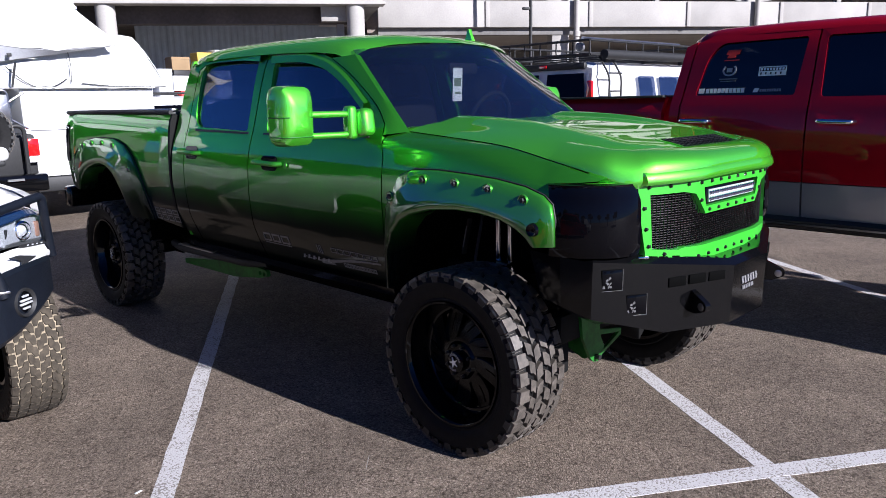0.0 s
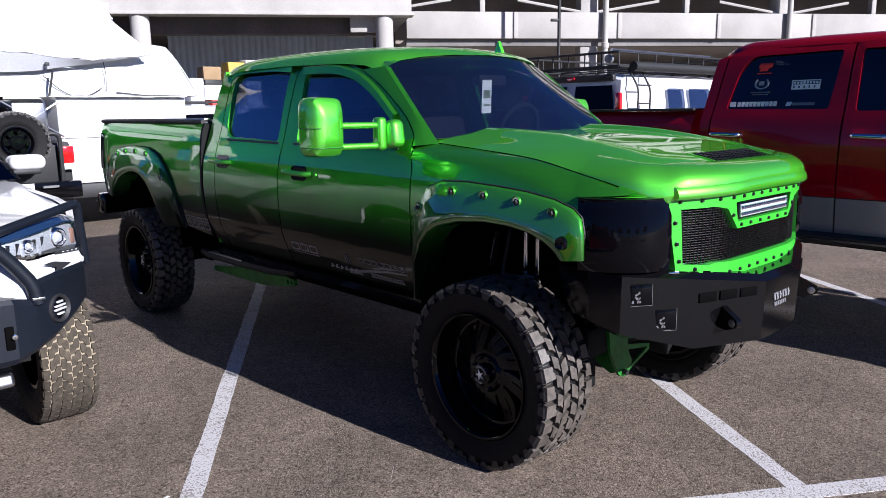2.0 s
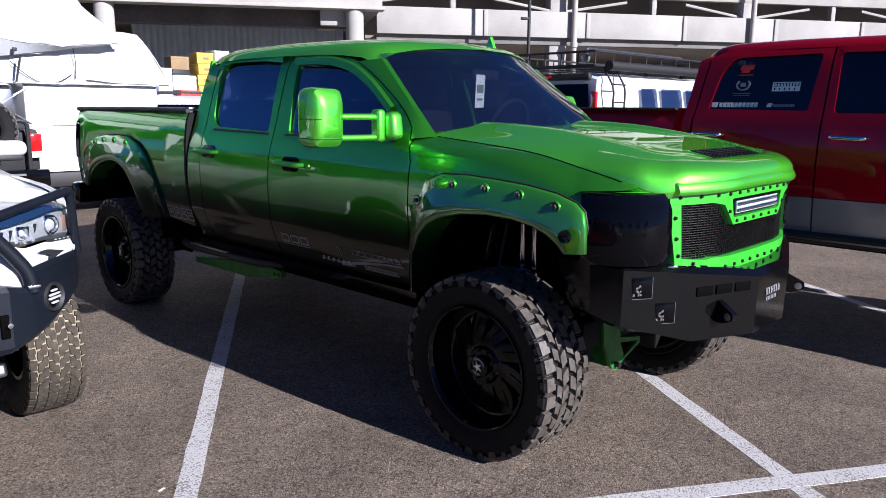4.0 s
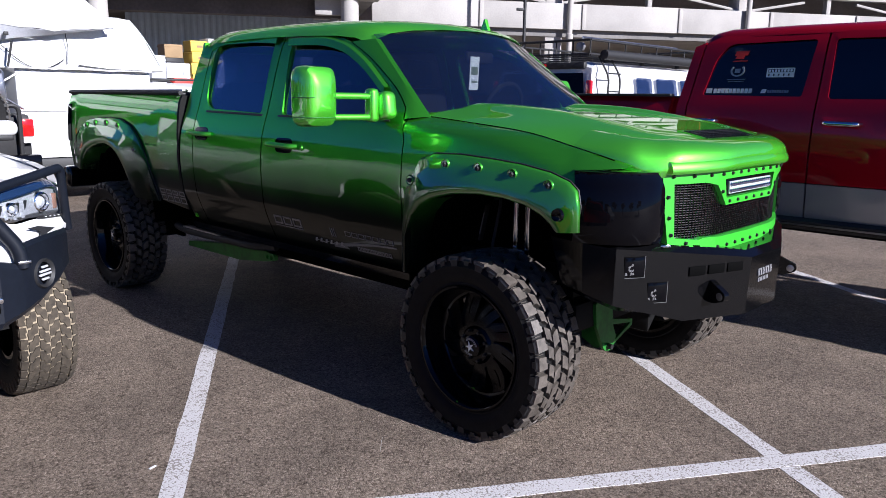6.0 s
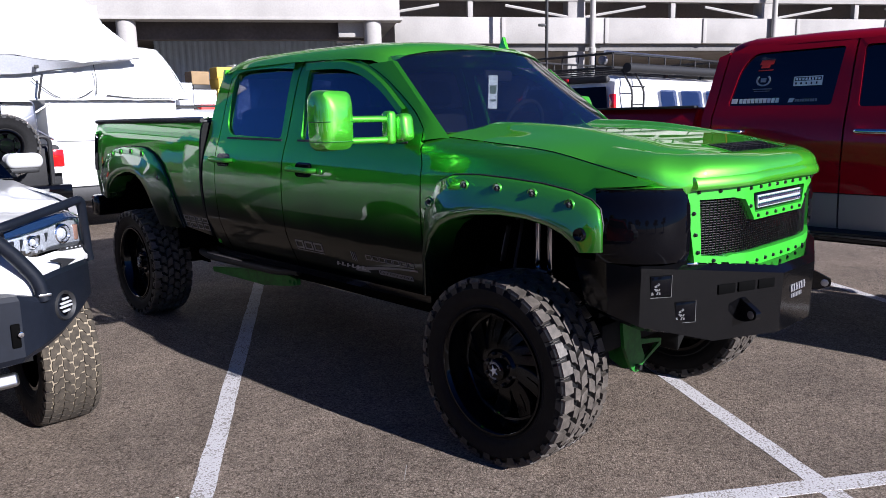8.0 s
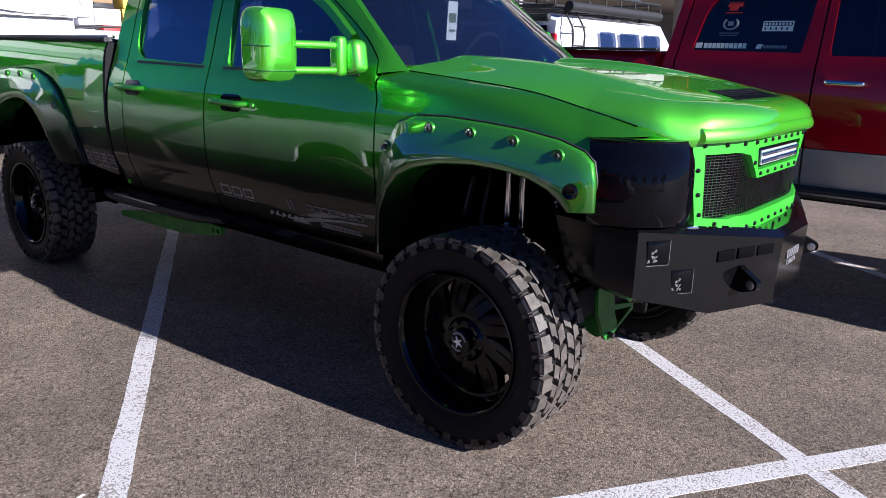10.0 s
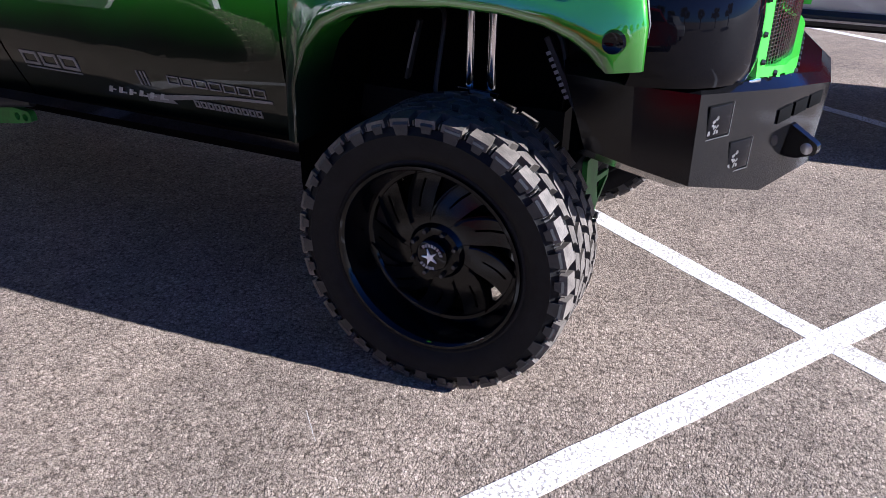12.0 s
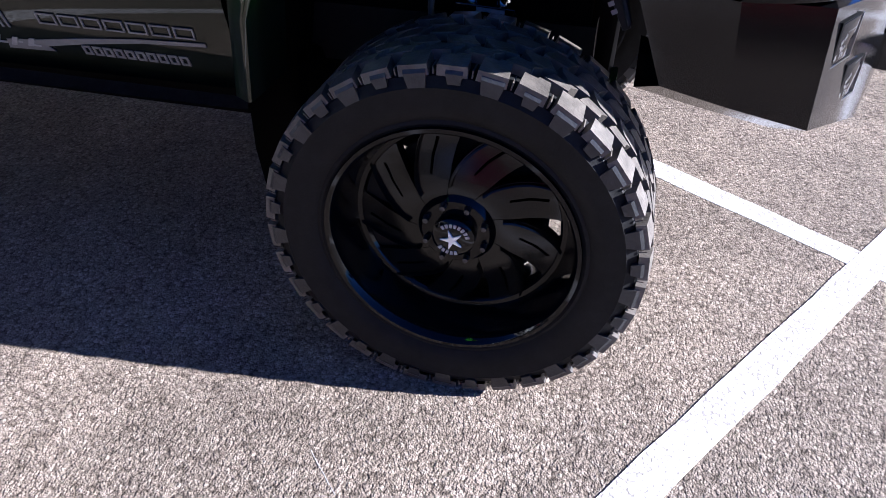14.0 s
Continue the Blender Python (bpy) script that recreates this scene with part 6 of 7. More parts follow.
        part("turn_signal", box((0.02, 0.030, 0.075), (x - 0.012, s * y, (z0 + z1) / 2 + 0.002), (0, 0, s * 40), 0.006), TURN_LENS, h, "amber turn lens inside the lamp")
        part("lamp_lid", loft([[(lamp(f)[0] + dx, s * (lamp(f)[1] + 0.004), lamp(f)[3] + dz * (1 - 0.5 * smooth((f - 0.75) / 0.25))) for f in span] for dx, dz in ((0.006, -0.004), (0.010, 0.004), (-0.012, 0.022), (-0.03, 0.032), (-0.07, 0.036))]), BLUE_GLOSS, h, "dark blue gloss strip above the lamp")
        part("lower_lid", tube([(lamp(f)[0] + 0.006, s * (lamp(f)[1] + 0.006), lamp(f)[2] + 0.006) for f in np.linspace(0.62, 1, 8)], 0.008, 6), BLACK_MATT, h)
        for k in range(4):
            f = 0.72 + 0.07 * k
            part("lamp_stud", box((0.006, 0.012, 0.006), (lamp(f)[0] + 0.014, s * (lamp(f)[1] + 0.008), lamp(f)[2] + 0.008), (0, 0, s * 30), 0.002), LED, h)

        # white cheek between the lamp and the bumper, with a black vent in it
        def cheek(f, v, off=0.0):
            x, y, z0, _ = lamp(f)
            p = Vector((x + 0.02, y + 0.012, z0 - 0.03)).lerp(Vector((-1.06 - 0.53 * f ** 1.2, 0.40 + 0.42 * f, 1.0)), v)
            return p.x + off, s * (p.y + off * 0.4), p.z + off * 0.4
        ch = part("cheek_panel", loft([[(lamp(f)[0], s * (lamp(f)[1] + 0.004), lamp(f)[2]) for f in span], [cheek(f, 0) for f in span], [cheek(f, 0.5, 0.006) for f in span], [cheek(f, 1) for f in span]]), WHITE, t, "white cheek under the lamp")
        part("cheek_vent", thicken(loft([[cheek(f, v, 0.026) for f, v in ((0.38, -0.02), (0.50, 0.02), (0.69, 0.5))], [cheek(f, v, 0.026) for f, v in ((0.45, 0.25), (0.50, 0.42), (0.56, 0.66))], [cheek(f, v, 0.026) for f, v in ((0.47, 0.45), (0.43, 0.66), (0.36, 0.92))]]), 0.004), BLACK_MATT, ch, "black vent in the cheek")
        part("grille_surround", loft([[(-1.20, s * y, 1.13) for y in (0.20, 0.30, 0.40)], [(-1.13, s * y, 1.10) for y in (0.22, 0.31, 0.40)], [(-1.085, s * y, 1.02) for y in (0.27, 0.34, 0.42)], [(-1.08, s * y, 0.95) for y in (0.30, 0.36, 0.44)]]), WHITE, t, "white panel beside the grille")
        # fender and body side
        def fy(x, z):
            return curve(z, (0.5, 0.8, 1.05, 1.2, 1.32), (0.82, 0.86, 0.87, 0.86, 0.80)) - 0.08 * smooth((x + 1.9) / 0.4)
        arch = [(-1.88, 0.75), (-1.93, 0.9), (-2.05, 1.0), (-2.25, 1.04), (-2.45, 1.0), (-2.60, 0.88), (-2.66, 0.7)]
        part("fender", sheet([(-1.60, 1.0), (-1.58, 1.22), (-2.0, 1.285), (-2.75, 1.31), (-2.75, 0.6)] + arch[::-1] + [(-1.86, 0.98)], fy, 0.04, sgn=s, step=0.08), WHITE, t, "white front fender")
        part("front_door", sheet([(-2.765, 0.6), (-2.765, 1.31), (-3.8, 1.34), (-3.8, 0.6)], fy, 0.04, sgn=s, step=0.15), WHITE, t, "white door")
        part("rear_door", sheet([(-3.815, 0.6), (-3.815, 1.34), (-4.7, 1.36), (-4.7, 0.6)], fy, 0.04, sgn=s, step=0.15), WHITE, t, "white door")
        part("rear_quarter", sheet([(-4.715, 0.6), (-4.715, 1.36), (-5.9, 1.36), (-5.95, 0.65)], fy, 0.04, sgn=s, step=0.15), WHITE, t)
        part("side_glass", loft([[(-2.9, s * 0.86, 1.33), (-5.85, s * 0.86, 1.37)], [(-3.5, s * 0.70, 1.74), (-5.7, s * 0.70, 1.76)]]), LIMO, t)
        dm = part("door_mirror", box((0.17, 0.22, 0.10), (-3.12, s * 0.95, 1.425), (0, 0, 0), 0.045, seg=4), WHITE, t, "white door mirror")
        part("mirror_base", box((0.13, 0.20, 0.035), (-3.12, s * 0.93, 1.365), (0, 0, 0), 0.012), BLACK_MATT, dm)
        for x in (-2.17, -5.05):
            wheel(t, (x, s * 0.735, 0.405), R=0.41, W=0.285, rim=0.22, out=s, tread=TREAD_OLD, pitches=40, fine=True, style="six", dish=0.05, label="black wheel on a dusty all-terrain tyre")
        part("arch_liner", loft([[(-2.19 + 0.44 * math.cos(a), s * y, 0.5 + 0.55 * math.sin(a)) for a in np.linspace(0.55, math.pi, 11)] for y in (0.80, 0.5)]), VOID, t)
    rows = [[(x, y, z + 0.055 * (1 - (y / 0.9) ** 2)) for y in np.linspace(-w, w, 13)] for x, w, z in ((-1.27, 0.37, 1.185), (-1.37, 0.55, 1.205), (-1.52, 0.69, 1.222), (-1.75, 0.77, 1.24), (-2.2, 0.80, 1.27), (-2.85, 0.82, 1.31))]
    part("hood", loft(rows), WHITE, t, "white hood")
    part("grille", box((0.16, 0.58, 0.24), (-1.19, 0, 1.06), (0, 0, 0), 0.03), BLACK_MATT, t)
    part("engine_bay", box((1.1, 1.0, 0.5), (-2.05, 0, 0.95)), UNDER, t)
    skid = part("skid_plate", box((0.05, 0.68, 0.062), (-1.17, 0, 0.585), (0, -20, 0), 0.016, seg=3), STEEL, t, "bright steel skid plate")
    for y in (-0.22, 0.22):
        part("skid_bracket", box((0.03, 0.04, 0.10), (-1.19, y, 0.65)), BLACK_MATT, skid)
    part("windshield", thicken(loft([[(-2.85, -0.82, 1.33), (-2.72, 0, 1.36), (-2.85, 0.82, 1.33)], [(-3.5, -0.66, 1.74), (-3.42, 0, 1.78), (-3.5, 0.66, 1.74)]]), 0.006), LIMO, t)
    part("roof", loft([[(x, y, 1.80 - 0.06 * (y / 0.7) ** 2 + dz) for y in np.linspace(-0.7, 0.7, 9)] for x, dz in ((-3.45, -0.02), (-4.0, 0.02), (-5.4, 0.02), (-5.75, -0.03))]), WHITE, t, "white roof")
    part("tail", box((0.06, 1.7, 1.1), (-5.92, 0, 1.15), (0, 0, 0), 0.02), WHITE, t)
    part("floor_pan", box((4.4, 1.04, 0.14), (-3.85, 0, 0.58)), UNDER, t)


build_white_suv()


# ---- vehicles and tents behind ----
def build_overland_pickup():
    t = thing("pickup_truck", "dark overland pickup with rear spare-wheel carrier", "pickup truck", TRUCK @ pose(-8.95, -1.02, 0))
    part("bed_body", box((2.4, 1.86, 0.72), (-1.25, 0, 1.02), (0, 0, 0), 0.05), BLACK_MATT, t, "dark pickup bed")
    part("tailgate", box((0.06, 1.45, 0.52), (-0.02, 0, 1.08), (0, 0, 0), 0.02), BLACK_MATT, t)
    part("rear_bumper", box((0.22, 1.95, 0.24), (0.06, 0, 0.72), (0, 0, 0), 0.03), BLACK_PLATE, t, "black steel rear bumper")
    part("plate", box((0.01, 0.3, 0.15), (0.18, 0.2, 0.76)), WHITE_VINYL, t)
    part("plate_marking", box((0.004, 0.22, 0.05), (0.19, 0.2, 0.76)), PAPER_INK, t)
    part("bumper_bracket", box((0.06, 0.2, 0.03), (0.2, 0.55, 0.78)), STEEL, t)
    for s in (-1, 1):
        lamp = part("tail_lamp", box((0.10, 0.17, 0.24), (0.02, s * 0.85, 1.20), (0, 0, 0), 0.02), LAMP_RED, t, "red tail lamp with a clear reversing lens")
        part("reversing_lens", box((0.10, 0.16, 0.09), (0.02, s * 0.85, 1.035), (0, 0, 0), 0.02), LAMP_WHITE, lamp)
        wheel(t, (-1.2, s * 0.80, 0.40), R=0.40, W=0.27, rim=0.21, out=s, style="six", dish=0.04, label="dark wheel on an off-road tyre")
        wheel(t, (-4.4, s * 0.80, 0.40), R=0.40, W=0.27, rim=0.21, out=s, style="six", dish=0.04, label="dark wheel on an off-road tyre")
    part("cab", loft([[(-2.5, y * 0.9, z) for y, z in ((-1, 0.7), (-1.02, 1.3), (-0.8, 1.9), (0.8, 1.9), (1.02, 1.3), (1, 0.7))], [(-4.0, y * 0.9, z) for y, z in ((-1, 0.7), (-1.02, 1.3), (-0.8, 1.88), (0.8, 1.88), (1.02, 1.3), (1, 0.7))],
                      [(-4.6, y * 0.9, z) for y, z in ((-1, 0.7), (-1.0, 1.2), (-0.9, 1.25), (0.9, 1.25), (1.0, 1.2), (1, 0.7))], [(-5.6, y * 0.88, z) for y, z in ((-1, 0.7), (-1.0, 1.1), (-0.85, 1.15), (0.85, 1.15), (1.0, 1.1), (1, 0.7))]], cap=True), BLACK_MATT, t, "dark cab")
    # spare wheel carrier
    sp = wheel(t, (0.26, -0.02 + 0.18, 1.40), R=0.41, W=0.28, rim=0.20, out=-1, style="six", dish=0.05, name="spare_wheel", label="spare wheel on a rear swing carrier")
    sp.matrix_basis = pose(0.26, 0.16, 1.40, 0, 0, 90)
    part("carrier_bar", tube(bend([(0.10, 0.75, 0.85), (0.12, 0.75, 1.5), (0.12, -0.2, 1.5), (0.12, -0.2, 0.9)], 0.1), 0.03, 8), BLACK_MATT, t)
    rack = part("bed_rack", tube(bend([(-0.05, 0.66, 1.38), (-0.05, 0.64, 1.98), (-0.05, 0.15, 1.98)], 0.08), 0.018, 8), STEEL, t, "grey tube bed rack")
    for a, b in (((-0.05, -0.86, 1.95), (-0.05, 0.2, 1.45)), ((-0.05, 0.1, 1.95), (-0.05, 0.86, 1.45)), ((-0.05, 0.86, 1.95), (-0.05, 0.3, 1.60))):
        part("rack_brace", tube([a, b], 0.016, 6), STEEL, rack)
    part("rack_plate", box((0.01, 0.42, 0.40), (-0.04, 0.45, 1.72), (0, 0, 0), 0.01), STEEL, rack, "bare metal side plate")


build_overland_pickup()


def build_camper():
    """A white camper box with a fabric roof tent and its awning."""
    m = TRUCK @ pose(-9.45, 0.93, 0)
    t = thing("camper_trailer", "white box camper trailer", "trailer", m)
    part("box_body", box((3.4, 1.95, 1.30), (-1.7, -0.05, 1.385), (0, 0, 0), 0.02), WHITE, t, "plain white side walls")
    part("edge_trim", box((0.02, 1.96, 0.02), (0.004, -0.05, 1.42), (0, 0, 0), 0.004), STEEL, t)
    part("chassis", box((3.2, 1.5, 0.14), (-1.7, 0, 0.62)), UNDER, t)
    part("rear_skirt", box((0.3, 1.8, 0.22), (-0.12, -0.05, 0.62), (0, 0, 0), 0.03), BLACK_MATT, t)
    for s in (-1, 1):
        wheel(t, (-1.9, s * 0.85, 0.36), R=0.36, W=0.24, rim=0.20, out=s, style="six", dish=0.04, label="small trailer wheel")
    n = thing("roof_tent", "large white canvas roof tent with sloping sides", "tent", TRUCK @ pose(-9.4, 0, 2.03))
    rows = []
    for f, back in ((0, 0.0), (0.3, 0.03), (0.6, 0.08), (0.85, 0.16), (1.0, 0.26)):
        rows.append([(-back + 0.012 * math.sin(9 * y + 4 * f), y, 0.78 * f + 0.01 * math.sin(7 * y)) for y in np.linspace(-3.6, 2.06 - 0.38 * f, 26)])
    part("tent_wall", thicken(loft(rows), 0.01), CANVAS, n, "white canvas wall")
    rows = [[(-0.26 * f ** 3 - a * 2.6, 2.06 - 0.38 * f, 0.78 * f) for f in np.linspace(0, 1, 8)] for a in (0, 0.25, 0.5, 0.75, 1)]
    part("tent_end", thicken(loft(rows), 0.01), CANVAS, n, "white canvas end wall")
    part("tent_roof", thicken(loft([[(-0.26 - a, y, 0.78 + 0.12 * math.sin(math.pi * a / 2.4)) for y in np.linspace(-3.6, 1.68, 10)] for a in np.linspace(0, 2.4, 6)]), 0.01), CANVAS, n, "white canvas roof")
    part("tent_base", box((0.05, 4.9, 0.02), (0.02, -0.6, -0.01), (0, 0, 0), 0.006), CANVAS, n)
    part("guy_rope", tube([(0.03, -0.25 + 0.8 * a, 0.28 - 0.34 * math.sin(math.pi * 0.8 * a) * (1 - 0.2 * a)) for a in np.linspace(0, 1, 12)], 0.007, 5), BLACK_MATT, n)
    part("guy_rope", tube([(0.03, 0.60, -0.02 + 0.08), (0.03, 0.62, 0.3), (0.02, 0.60, 0.50)], 0.006, 5), BLACK_MATT, n)
    part("guy_rope", tube([(0.03, 0.75, 0.05), (0.04, 1.2, 0.005), (0.03, 1.80, 0.0)], 0.009, 5), BLACK_MATT, n)
    # awning that spreads above it, grey underneath
    w = thing("awning", "wide white awning sheet with a grey underside", "awning", TRUCK @ pose(-9.2, 0, 2.6))
    ys = np.linspace(-4.2, 1.27, 26)
    top = [curve(y, (-4.2, -0.9, -0.4, 0.0, 0.35, 0.7, 1.27), (0.10, 0.03, -0.01, -0.045, -0.062, -0.028, 0.045)) for y in ys]
    low = [curve(y, (-4.2, -0.9, -0.42, 0.1, 0.35, 0.64, 0.85, 1.27), (-0.22, -0.26, -0.235, -0.15, -0.118, -0.062, -0.03, 0.040)) for y in ys]
    rows = []
    for f in np.linspace(0, 1, 8):
        rows.append([(-0.9 * f, -4.2 + (y + 4.2) * (1 - 0.09 * f), z * (1 - f) + 0.85 * f + 0.015 * math.sin(11 * y + 5 * f)) for y, z in zip(ys, top)])
    part("awning_top", thicken(loft(rows), 0.008), CANVAS, w, "sun-bleached white sheet")
    rows = [[(-0.01 - 0.12 * f, y, z + (q - z) * f) for y, z, q in zip(ys, top, low)] for f in (0, 0.5, 1)]
    # the grey of this strip paints the shade under the white sheet
    part("awning_valance", thicken(loft(rows), 0.006), CANVAS_GREY, w, "underside with its shade put into the grey")
    part("awning_pole", tube([(-0.05, -0.15, -0.24), (-0.08, -0.22, -0.58)], 0.016, 8), BLACK_MATT, w)
    part("awning_hook", box((0.03, 0.06, 0.05), (-0.02, -0.22, -0.14), (0, 0, 0), 0.01), BLACK_MATT, w)
    # taller white canopy behind
    c = thing("canopy", "tall white fabric canopy", "canopy", m @ pose(-4.6, -1.6, 0))
    for s in (-1, 1):
        for q in (-1, 1):
            part("canopy_leg", tube([(s * 1.4, q * 2.6, 0), (s * 1.4, q * 2.6, 3.6)], 0.03, 8), STEEL, c)
    rows = [[(1.5 * f, y, 4.6 - 1.05 * abs(f) - 0.12 * (1 - abs(f)) * math.sin(3 * y)) for y in np.linspace(-2.9, 2.6, 12)] for f in (-1, -0.5, 0, 0.5, 1)]
    part("canopy_roof", thicken(loft(rows), 0.01), CANVAS, c, "white canopy roof")
    part("canopy_wall", box((0.02, 5.4, 1.7), (1.45, -0.15, 3.0)), CANVAS, c, "white hanging side wall")


build_camper()


def build_wagon(m, label, paint):
    t = thing("estate_car", label, "car", m)
    prof = [(-2.3, 0.35), (-2.35, 0.9), (-2.25, 1.05), (-1.9, 1.62), (-1.6, 1.72), (0.3, 1.72), (1.05, 1.12), (2.1, 0.98), (2.3, 0.75), (2.3, 0.35)]
    rows = []
    for y, k in ((-0.92, 0.0), (-0.94, 0.4), (-0.90, 0.75), (-0.72, 1.0), (0.72, 1.0), (0.90, 0.75), (0.94, 0.4), (0.92, 0.0)):
        rows.append([(x * (0.96 + 0.04 * k), y * (1 if z < 1.1 else 0.84), z if z < 1.1 else 1.1 + (z - 1.1) * (0.4 + 0.6 * k)) for x, z in prof])
    part("body", loft(rows, cap=True), paint, t)
    for s in (-1, 1):
        part("window", sheet([(-1.85, 1.12), (-1.7, 1.55), (0.25, 1.56), (0.8, 1.12)], lambda x, z: 0.945 - 0.33 * (z - 1.1), 0.01, sgn=s, step=0.4), SMOKED, t, "dark side window")
        part("roof_rail", tube(bend([(-1.6, s * 0.62, 1.70), (-1.5, s * 0.62, 1.78), (0.1, s * 0.62, 1.78), (0.2, s * 0.62, 1.70)], 0.08), 0.02, 8), BLACK_MATT, t)
        part("tail_lamp", box((0.1, 0.2, 0.3), (-2.26, s * 0.78, 1.0), (0, 0, 0), 0.03), LAMP_RED, t)
        for x in (-1.4, 1.4):
            wheel(t, (x, s * 0.80, 0.34), R=0.34, W=0.22, rim=0.21, out=s, style="six", dish=0.03, label="road wheel")
    part("rear_window", loft([[(-2.26, -0.7, 1.12), (-2.26, 0.7, 1.12)], [(-1.93, -0.62, 1.58), (-1.93, 0.62, 1.58)]]), LIMO, t, "dark rear window")
    return t


build_wagon(TRUCK @ pose(-13.6, 4.4, 0, 0, 0, 90) @ Matrix.Diagonal((1.12, 1.12, 1.12, 1)), "white estate car with black roof rails", WHITE)


def build_van():
    """The white van, whose back looks at the green pickup."""
    t = thing("van", "white cargo van with a black roof rack and rear ladder", "van", TRUCK @ pose(-4.75, 5.85, 0, 0, 0, 90))
    # forward is +x here, the back at x = 0
    prof = [(0.0, 0.45), (-0.02, 1.2), (0.06, 1.85), (0.15, 2.16), (0.28, 2.23), (3.6, 2.23), (4.35, 1.5), (5.2, 1.25), (5.35, 0.9), (5.35, 0.45)]
    rows = []
    for y, k in ((-0.98, 0.0), (-1.0, 0.4), (-0.98, 0.8), (-0.80, 1.0), (0.80, 1.0), (0.98, 0.8), (1.0, 0.4), (0.98, 0.0)):
        rows.append([(x, y * (1 if z < 1.3 else 1 - 0.16 * (z - 1.3)), z if z < 1.9 else 1.9 + (z - 1.9) * (0.3 + 0.7 * k)) for x, z in prof])
    part("body", loft(rows, cap=True), WHITE, t, "white van body")
    for s in (-1, 1):
        part("rear_door_window", loft([[(0.005, s * 0.08, 1.66), (0.005, s * 0.82, 1.66)], [(0.085, s * 0.08, 2.06), (0.085, s * 0.74, 2.06)]]), SMOKED, t, "dark rear door window")
        part("tail_lamp", box((0.06, 0.10, 0.30), (0.03, s * 0.89, 1.80), (0, 0, 0), 0.02), LAMP_RED, t, "red tail lamp")
        for a, b in ((1.35, 1.85), (2.0, 2.7), (2.85, 3.5)):
            part("side_window", sheet(rounded([(a, 1.62), (a, 2.02), (b, 2.02), (b, 1.62)], 0.06), lambda x, z: 1.005 - 0.16 * max(0, z - 1.3), 0.012, sgn=s, step=0.3), TINT, t, "blue-grey side window")
        for x in (0.95, 4.35):
            wheel(t, (x, s * 0.84, 0.36), R=0.36, W=0.24, rim=0.20, out=s, style="six", dish=0.03, label="van wheel")
    part("rear_roof_edge", box((0.10, 1.5, 0.10), (0.13, 0, 2.17), (0, 0, 0), 0.03), BLACK_MATT, t, "dark roof edge above the doors")
    part("brake_light", box((0.02, 0.14, 0.05), (0.07, 0.0, 2.17), (0, 0, 0), 0.006), LAMP_RED, t, "small red high brake lamp")
    part("rear_bumper", box((0.2, 1.95, 0.2), (-0.08, 0, 0.6), (0, 0, 0), 0.03), BLACK_MATT, t)
    # ladder on the right-hand side near the back
    lad = part("ladder", tube(bend([(0.30, -1.02, 1.0), (0.30, -1.05, 2.0), (0.30, -0.85, 2.32)], 0.1), 0.015, 8), BLACK_MATT, t, "black side ladder")
    part("ladder_rail", tube(bend([(0.62, -1.02, 1.0), (0.62, -1.05, 2.0), (0.62, -0.85, 2.32)], 0.1), 0.015, 8), BLACK_MATT, lad)
    for z in (1.25, 1.52, 1.79, 2.05):
        part("rung", tube([(0.30, -1.05, z), (0.62, -1.05, z)], 0.011, 8), BLACK_MATT, lad)
    # basket rack
    r = part("roof_rack", tube(bend([(0.0, -0.9, 2.32), (0.0, 0.9, 2.32), (3.4, 0.9, 2.32), (3.4, -0.9, 2.32), (0.0, -0.9, 2.32)], 0.08), 0.02, 8), BLACK_MATT, t, "black basket roof rack")
    part("rack_rail", tube(bend([(0.0, -0.9, 2.52), (0.0, 0.9, 2.52), (3.4, 0.9, 2.52), (3.4, -0.9, 2.52), (0.0, -0.9, 2.52)], 0.08), 0.018, 8), BLACK_MATT, r)
    for k in range(8):
        x = k * 0.485
        for s in (-1, 1):
            part("rack_post", tube([(x, s * 0.9, 2.32), (x, s * 0.9, 2.52)], 0.011, 6), BLACK_MATT, r)
        part("rack_slat", box((0.05, 1.8, 0.02), (x, 0, 2.32)), BLACK_MATT, r)
    for k in range(5):
        part("rack_post", tube([(0.0, -0.6 + 0.3 * k, 2.32), (0.0, -0.6 + 0.3 * k, 2.52)], 0.011, 6), BLACK_MATT, r)
    for x in (0.5, 1.6, 2.8):
        for s in (-1, 1):
            part("rack_foot", box((0.08, 0.06, 0.10), (x, s * 0.84, 2.26), (0, 0, 0), 0.01), BLACK_MATT, r)
    part("rack_light", lathe([(0.0, -0.05), (0.06, -0.04), (0.07, 0.02)], 16, axis="x", m=Matrix.Translation((0.02, -0.72, 2.43))), DECAL_DIM, r)
    part("storage_tube", tube([(0.25, -0.98, 2.32), (3.2, -0.98, 2.32)], 0.07, 14), BLACK_MATT, r, "long dark storage tube on the rack")
    part("loading_ladder", tube([(0.1, -0.7, 2.56), (3.0, -0.7, 2.56)], 0.025, 8), STEEL, r)


build_van()


def crate(name, size, at, mat, label, category, turn=0):
    bm = box(size, (0, 0, size[2] / 2), (0, 0, 0), 0.015)
    box((size[0] * 1.02, size[1] * 1.02, 0.03), (0, 0, size[2] * 0.85), bm=bm)
    return single(name, bm, mat, label, category, TRUCK @ pose(*at, 0, 0, turn))


